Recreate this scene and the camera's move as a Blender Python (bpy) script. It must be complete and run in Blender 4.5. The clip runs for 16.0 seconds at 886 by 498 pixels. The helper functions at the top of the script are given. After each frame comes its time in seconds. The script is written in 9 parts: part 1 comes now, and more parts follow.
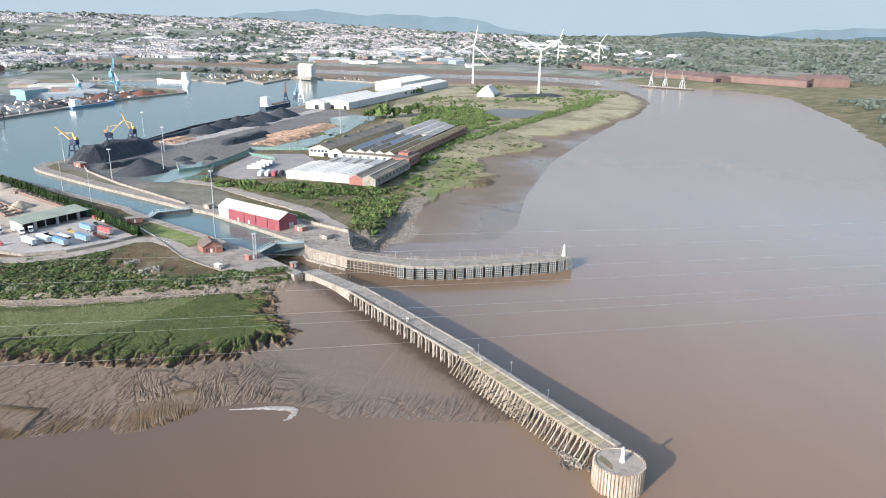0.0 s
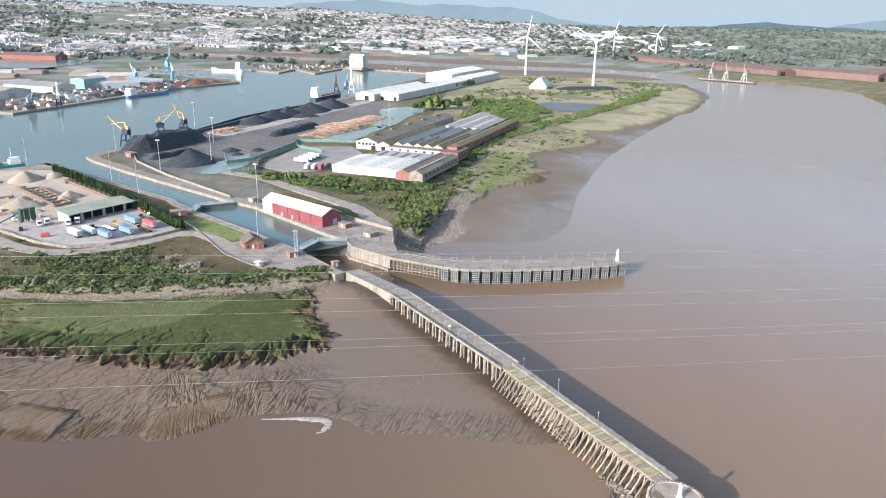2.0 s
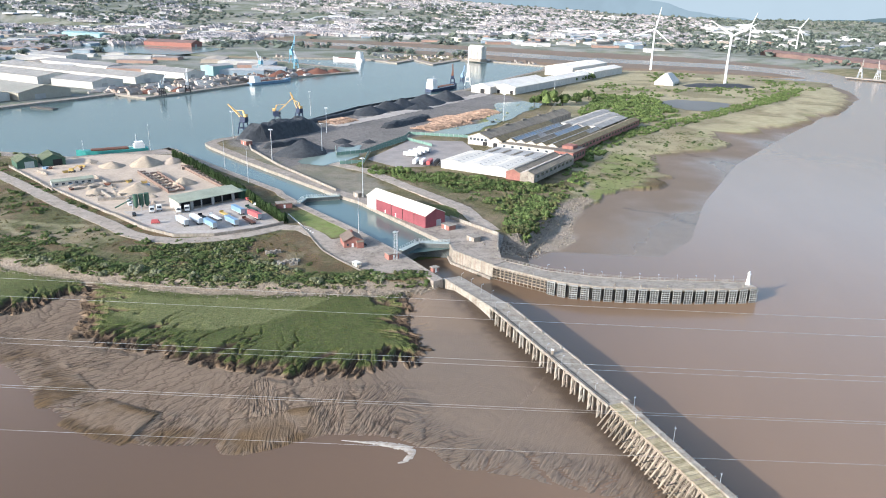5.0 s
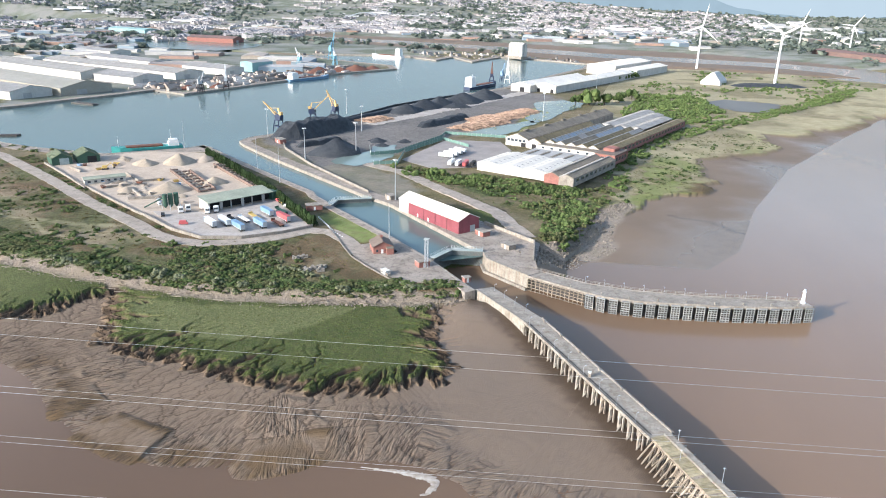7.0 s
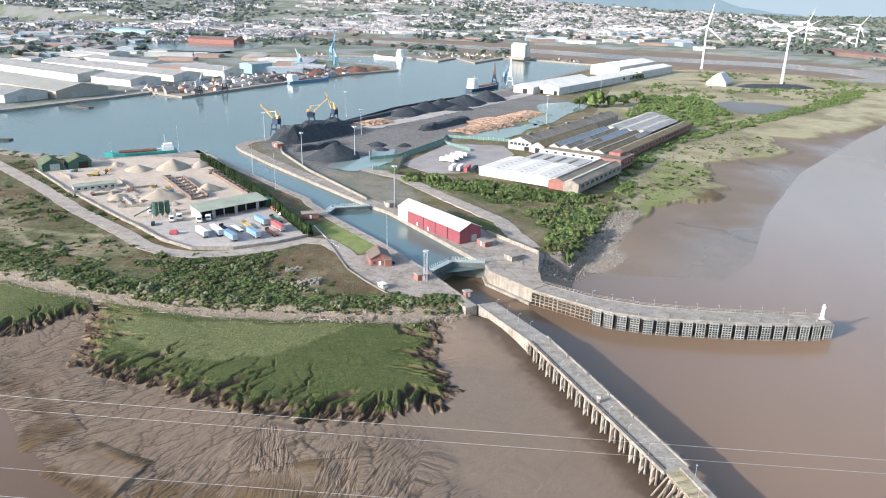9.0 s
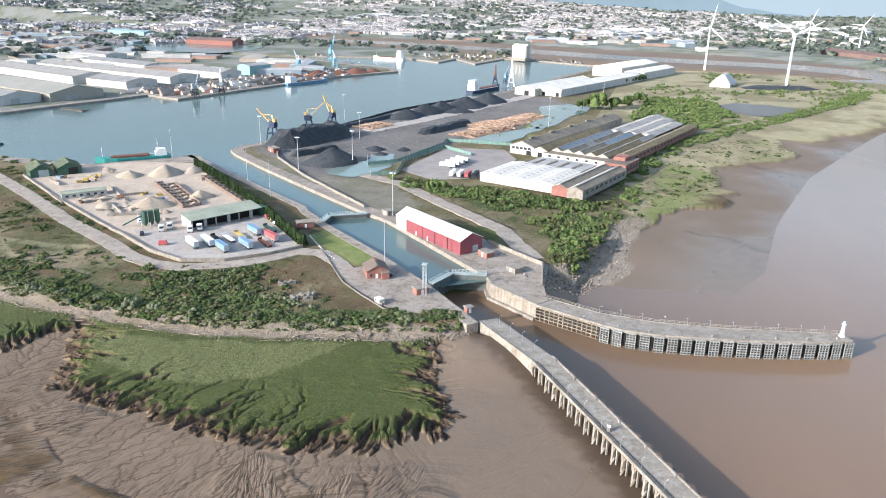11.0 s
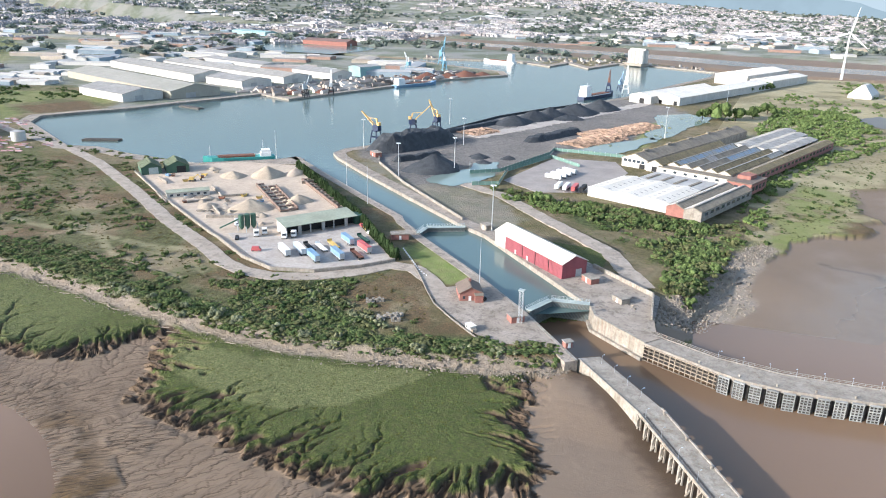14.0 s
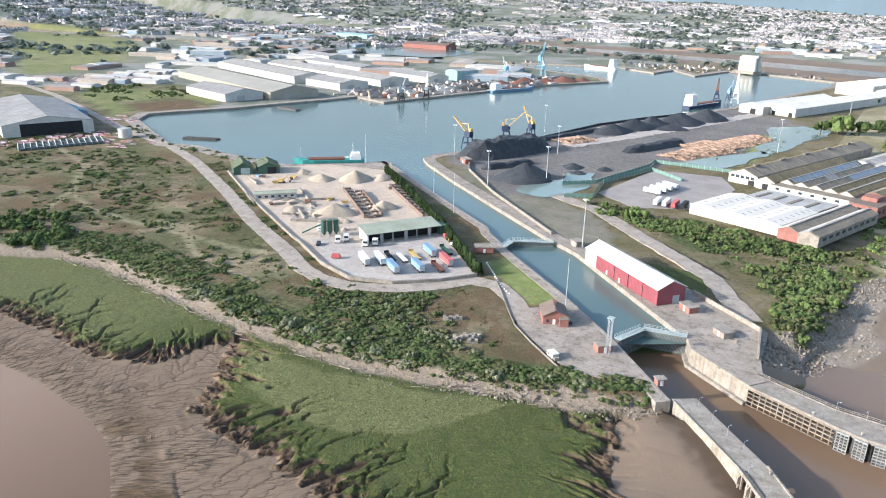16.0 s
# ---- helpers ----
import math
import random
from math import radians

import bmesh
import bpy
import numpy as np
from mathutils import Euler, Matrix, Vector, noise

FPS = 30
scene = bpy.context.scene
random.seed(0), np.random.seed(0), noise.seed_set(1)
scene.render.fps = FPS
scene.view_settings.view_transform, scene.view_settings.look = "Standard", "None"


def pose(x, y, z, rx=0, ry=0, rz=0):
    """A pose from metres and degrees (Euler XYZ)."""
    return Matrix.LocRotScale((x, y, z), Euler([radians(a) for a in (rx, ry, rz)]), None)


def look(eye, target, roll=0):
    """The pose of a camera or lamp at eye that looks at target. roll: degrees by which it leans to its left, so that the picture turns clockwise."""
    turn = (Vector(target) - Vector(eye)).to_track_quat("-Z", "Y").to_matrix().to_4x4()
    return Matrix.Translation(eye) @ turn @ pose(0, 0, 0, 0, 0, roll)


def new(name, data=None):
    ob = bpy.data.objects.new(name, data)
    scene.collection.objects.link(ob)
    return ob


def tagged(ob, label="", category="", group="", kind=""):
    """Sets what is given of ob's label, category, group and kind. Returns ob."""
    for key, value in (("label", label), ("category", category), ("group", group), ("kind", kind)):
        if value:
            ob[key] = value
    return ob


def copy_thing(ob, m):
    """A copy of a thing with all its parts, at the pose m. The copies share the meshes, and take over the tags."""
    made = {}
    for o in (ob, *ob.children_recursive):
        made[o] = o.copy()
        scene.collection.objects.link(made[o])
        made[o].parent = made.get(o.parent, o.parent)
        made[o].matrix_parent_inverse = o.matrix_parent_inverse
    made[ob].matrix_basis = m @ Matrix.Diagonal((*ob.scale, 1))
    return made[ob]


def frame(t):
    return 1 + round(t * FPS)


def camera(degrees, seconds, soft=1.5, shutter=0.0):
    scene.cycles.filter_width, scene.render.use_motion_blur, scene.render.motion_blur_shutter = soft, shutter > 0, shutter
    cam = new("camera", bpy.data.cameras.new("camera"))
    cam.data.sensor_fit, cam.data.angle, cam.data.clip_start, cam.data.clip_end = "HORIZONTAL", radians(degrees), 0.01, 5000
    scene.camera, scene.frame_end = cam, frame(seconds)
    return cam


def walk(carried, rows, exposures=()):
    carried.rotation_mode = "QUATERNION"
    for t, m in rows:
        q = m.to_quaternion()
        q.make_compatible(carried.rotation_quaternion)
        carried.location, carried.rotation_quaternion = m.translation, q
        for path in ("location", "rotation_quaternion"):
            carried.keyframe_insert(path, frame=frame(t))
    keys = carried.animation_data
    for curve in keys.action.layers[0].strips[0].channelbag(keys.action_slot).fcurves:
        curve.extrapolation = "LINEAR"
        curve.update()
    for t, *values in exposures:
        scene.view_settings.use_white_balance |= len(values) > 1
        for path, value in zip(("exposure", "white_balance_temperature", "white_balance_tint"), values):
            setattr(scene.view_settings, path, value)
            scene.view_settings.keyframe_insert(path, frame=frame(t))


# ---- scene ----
cam = camera(63.6, 16.0, soft=1.0)
# seconds, eye, a point ahead, lean
PATH = [
    (0, (6.114, -8.558, 113.408), (6.121, -6.649, 112.809), 0.8),
    (0.5, (6.633, -5.038, 113.77), (6.608, -3.133, 113.162), 0.8),
    (1, (6.408, -1.809, 114.036), (6.354, 0.093, 113.423), 0.9),
    (1.5, (6.627, 1.983, 113.937), (6.536, 3.882, 113.319), 0.9),
    (2, (6.772, 5.524, 113.97), (6.645, 7.42, 113.345), 0.9),
    (2.5, (6.799, 9.237, 113.93), (6.63, 11.128, 113.301), 1.0),
    (3, (6.746, 12.671, 113.834), (6.539, 14.556, 113.2), 1.1),
    (3.5, (6.439, 16.278, 114.006), (6.18, 18.155, 113.366), 1.1),
    (4, (6.274, 19.904, 113.908), (5.959, 21.771, 113.264), 1.2),
    (4.5, (6.04, 23.937, 113.857), (5.667, 25.792, 113.209), 1.2),
    (5, (5.825, 27.526, 113.867), (5.398, 29.368, 113.215), 1.2),
    (7.5, (3.418, 45.641, 113.99), (2.887, 47.451, 113.327), 1.2),
    (8, (2.6, 49.061, 114.061), (2.069, 50.871, 113.398), 1.1),
    (8.5, (1.73, 52.218, 114.041), (1.198, 54.029, 113.379), 1.2),
    (9, (1.168, 55.82, 114.061), (0.634, 57.63, 113.399), 1.1),
    (11.5, (-3.493, 72.376, 114.326), (-4.03, 74.186, 113.665), 1.0),
    (12, (-4.386, 75.959, 114.372), (-4.924, 77.768, 113.711), 0.9),
    (12.5, (-5.224, 79.129, 114.529), (-5.764, 80.937, 113.867), 0.8),
    (13, (-6.63, 82.767, 114.334), (-7.222, 84.559, 113.673), 0.9),
    (13.5, (-7.468, 85.978, 114.423), (-8.155, 87.736, 113.762), 1.0),
    (14, (-8.42, 89.843, 114.4), (-9.221, 91.552, 113.739), 1.2),
    (14.5, (-9.383, 93.681, 114.172), (-10.286, 95.34, 113.513), 1.4),
    (15, (-10.505, 97.554, 113.904), (-11.468, 99.179, 113.246), 1.4),
    (15.5, (-11.772, 101.455, 113.783), (-12.768, 103.06, 113.126), 1.4),
    (16, (-13.311, 105.389, 113.548), (-14.336, 106.976, 112.892), 1.3),
]
walk(cam, [(t, look(eye, target, roll)) for t, eye, target, roll in PATH], ((0, 1.27, 6300, 10), (5, 1.35, 6320, 10), (9, 1.38, 6330, 10), (16, 1.45, 6340, 10)))

# ---------------------------------------------------------------- light
SUN_TO = Vector((-0.636, -0.690, 0.345)).normalized()
world = bpy.data.worlds.new("sky")
scene.world = world
world.use_nodes = True
wn = world.node_tree
sky = wn.nodes.new("ShaderNodeTexSky")
sky.sky_type, sky.sun_disc = "NISHITA", False
sky.sun_elevation, sky.sun_rotation = math.asin(SUN_TO.z), math.atan2(SUN_TO.x, SUN_TO.y)
sky.air_density, sky.dust_density, sky.ozone_density = 1.1, 1.9, 1.6
wn.nodes["Background"].inputs["Strength"].default_value = 0.142
wn.links.new(sky.outputs[0], wn.nodes["Background"].inputs["Color"])
lamp = new("sun", bpy.data.lights.new("sun", "SUN"))
lamp.data.energy, lamp.data.angle, lamp.data.color = 3.05, radians(0.6), (1.0, 0.960, 0.925)
lamp.matrix_world = look((0, 0, 300), Vector((0, 0, 300)) - SUN_TO)

# ---------------------------------------------------------------- materials
def nodes_of(name):
    m = bpy.data.materials.new(name)
    m.use_nodes = True
    return m, m.node_tree, m.node_tree.nodes["Principled BSDF"]


def node(nt, kind, operation="", **sets):
    n = nt.nodes.new(kind)
    if operation:
        n.operation = operation
    for k, v in sets.items():
        n.inputs[k].default_value = v
    return n


def position(nt):
    return nt.nodes.new("ShaderNodeNewGeometry").outputs["Position"]


def noise_fac(nt, vec, scale, detail=4.0, lo=0.35, hi=0.65, rough=0.6):
    n = node(nt, "ShaderNodeTexNoise", Scale=scale, Detail=detail, Roughness=rough)
    nt.links.new(vec, n.inputs["Vector"])
    r = nt.nodes.new("ShaderNodeMapRange")
    r.inputs["From Min"].default_value, r.inputs["From Max"].default_value = lo, hi
    nt.links.new(n.outputs["Fac"], r.inputs["Value"])
    return r.outputs["Result"]


def mixed(nt, fac, a, b):
    m = nt.nodes.new("ShaderNodeMix")
    m.data_type = "RGBA"
    for sock, v in ((m.inputs["Factor"], fac), (m.inputs[6], a), (m.inputs[7], b)):
        if isinstance(v, (tuple, list)):
            sock.default_value = (*v[:3], 1)
        elif isinstance(v, (int, float)):
            sock.default_value = v
        else:
            nt.links.new(v, sock)
    return m.outputs[2]


def mat(name, c1, c2=None, scale=0.5, rough=0.8, metal=0.0, bump=0.0, bump_scale=None, fine=None, island=0.0, streak=0.0, spec=0.3, stain=0.0):
    """Two-scale mottled surface: c1 and c2 in patches of about 1/scale metres, grain on top, optional relief and down-running streaks."""
    m, nt, b = nodes_of(name)
    c2 = c2 or tuple(v * 0.8 for v in c1)
    p = position(nt)
    col = mixed(nt, noise_fac(nt, p, scale), c1, c2)
    grain = noise_fac(nt, p, fine or scale * 9, 3.0, 0.3, 0.7)
    dark = mixed(nt, 0.28, col, tuple(v * 0.45 for v in c2))
    col = mixed(nt, grain, col, dark)
    if stain:
        st = node(nt, "ShaderNodeMath", operation="MULTIPLY")
        nt.links.new(noise_fac(nt, p, scale * 2.7, 6.0, 0.50, 0.62, 0.7), st.inputs[0])
        st.inputs[1].default_value = stain
        col = mixed(nt, st.outputs[0], col, tuple(v * 0.42 for v in c2))
    if streak:
        mp = nt.nodes.new("ShaderNodeMapping")
        mp.inputs["Scale"].default_value = (1, 1, 0.06)
        nt.links.new(p, mp.inputs["Vector"])
        s = noise_fac(nt, mp.outputs[0], scale * 4, 4.0, 0.45, 0.75)
        mul = node(nt, "ShaderNodeMath", operation="MULTIPLY")
        nt.links.new(s, mul.inputs[0])
        mul.inputs[1].default_value = streak
        col = mixed(nt, mul.outputs[0], col, (0.16, 0.09, 0.05))
    if island:
        info = nt.nodes.new("ShaderNodeObjectInfo")
        geo = nt.nodes.new("ShaderNodeNewGeometry")
        add = node(nt, "ShaderNodeMath", operation="ADD")
        fr = node(nt, "ShaderNodeMath", operation="FRACT")
        nt.links.new(info.outputs["Random"], add.inputs[0])
        nt.links.new(geo.outputs["Random Per Island"], add.inputs[1])
        nt.links.new(add.outputs[0], fr.inputs[0])
        hsv = nt.nodes.new("ShaderNodeHueSaturation")
        rng = nt.nodes.new("ShaderNodeMapRange")
        rng.inputs["To Min"].default_value, rng.inputs["To Max"].default_value = 1 - island, 1 + island
        nt.links.new(fr.outputs[0], rng.inputs["Value"])
        nt.links.new(rng.outputs[0], hsv.inputs["Value"])
        nt.links.new(col, hsv.inputs["Color"])
        col = hsv.outputs["Color"]
    nt.links.new(col, b.inputs["Base Color"])
    b.inputs["Roughness"].default_value, b.inputs["Metallic"].default_value = rough, metal
    b.inputs["Specular IOR Level"].default_value = spec
    if bump:
        n = node(nt, "ShaderNodeTexNoise", Scale=bump_scale or scale * 6, Detail=5.0)
        nt.links.new(p, n.inputs["Vector"])
        bp = node(nt, "ShaderNodeBump", Distance=bump)
        nt.links.new(n.outputs["Fac"], bp.inputs["Height"])
        nt.links.new(bp.outputs[0], b.inputs["Normal"])
    return m


def water_mat(name, c, c2, rough, ripple, ripple_scale, spec=0.5, dark_band=None):
    m, nt, b = nodes_of(name)
    p = position(nt)
    mp = nt.nodes.new("ShaderNodeMapping")
    mp.inputs["Rotation"].default_value = (0, 0, 0.7)
    mp.inputs["Scale"].default_value = (1, 0.35, 1)
    nt.links.new(p, mp.inputs["Vector"])
    tone = mixed(nt, noise_fac(nt, mp.outputs[0], 0.012, 5.0, 0.3, 0.7), c, c2)
    if dark_band:
        # darkens from x = 110 to -110, then back again by x = -240
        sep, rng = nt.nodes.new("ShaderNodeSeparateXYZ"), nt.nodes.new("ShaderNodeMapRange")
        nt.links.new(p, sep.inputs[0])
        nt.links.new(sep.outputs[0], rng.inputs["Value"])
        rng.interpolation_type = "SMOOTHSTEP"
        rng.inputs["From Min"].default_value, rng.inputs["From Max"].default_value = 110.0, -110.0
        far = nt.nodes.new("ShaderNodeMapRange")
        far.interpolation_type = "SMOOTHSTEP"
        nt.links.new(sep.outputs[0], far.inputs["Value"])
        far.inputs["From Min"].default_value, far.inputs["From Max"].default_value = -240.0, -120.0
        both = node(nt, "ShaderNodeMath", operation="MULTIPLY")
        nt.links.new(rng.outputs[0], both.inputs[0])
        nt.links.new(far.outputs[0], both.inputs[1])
        tone = mixed(nt, both.outputs[0], tone, dark_band)
    nt.links.new(tone, b.inputs["Base Color"])
    b.inputs["Roughness"].default_value, b.inputs["Specular IOR Level"].default_value = rough, spec
    b.inputs["IOR"].default_value = 1.33
    n = node(nt, "ShaderNodeTexNoise", Scale=ripple_scale, Detail=4.0)
    nt.links.new(p, n.inputs["Vector"])
    bp = node(nt, "ShaderNodeBump", Distance=ripple)
    nt.links.new(n.outputs["Fac"], bp.inputs["Height"])
    nt.links.new(bp.outputs[0], b.inputs["Normal"])
    return m


def leaf_mat(name, c1, c2, scale=0.17):
    m = mat(name, tuple(v * 1.12 for v in c1), tuple(v * 0.86 for v in c2), scale, 0.9, fine=1.5, island=0.3, spec=0.08)
    b = m.node_tree.nodes["Principled BSDF"]
    nt = m.node_tree
    through_leaf, blend = nt.nodes.new("ShaderNodeBsdfTranslucent"), nt.nodes.new("ShaderNodeMixShader")
    nt.links.new(b.inputs["Base Color"].links[0].from_socket, through_leaf.inputs["Color"])
    blend.inputs[0].default_value = 0.38
    nt.links.new(b.outputs[0], blend.inputs[1])
    nt.links.new(through_leaf.outputs[0], blend.inputs[2])
    nt.links.new(blend.outputs[0], nt.nodes["Material Output"].inputs["Surface"])
    return m


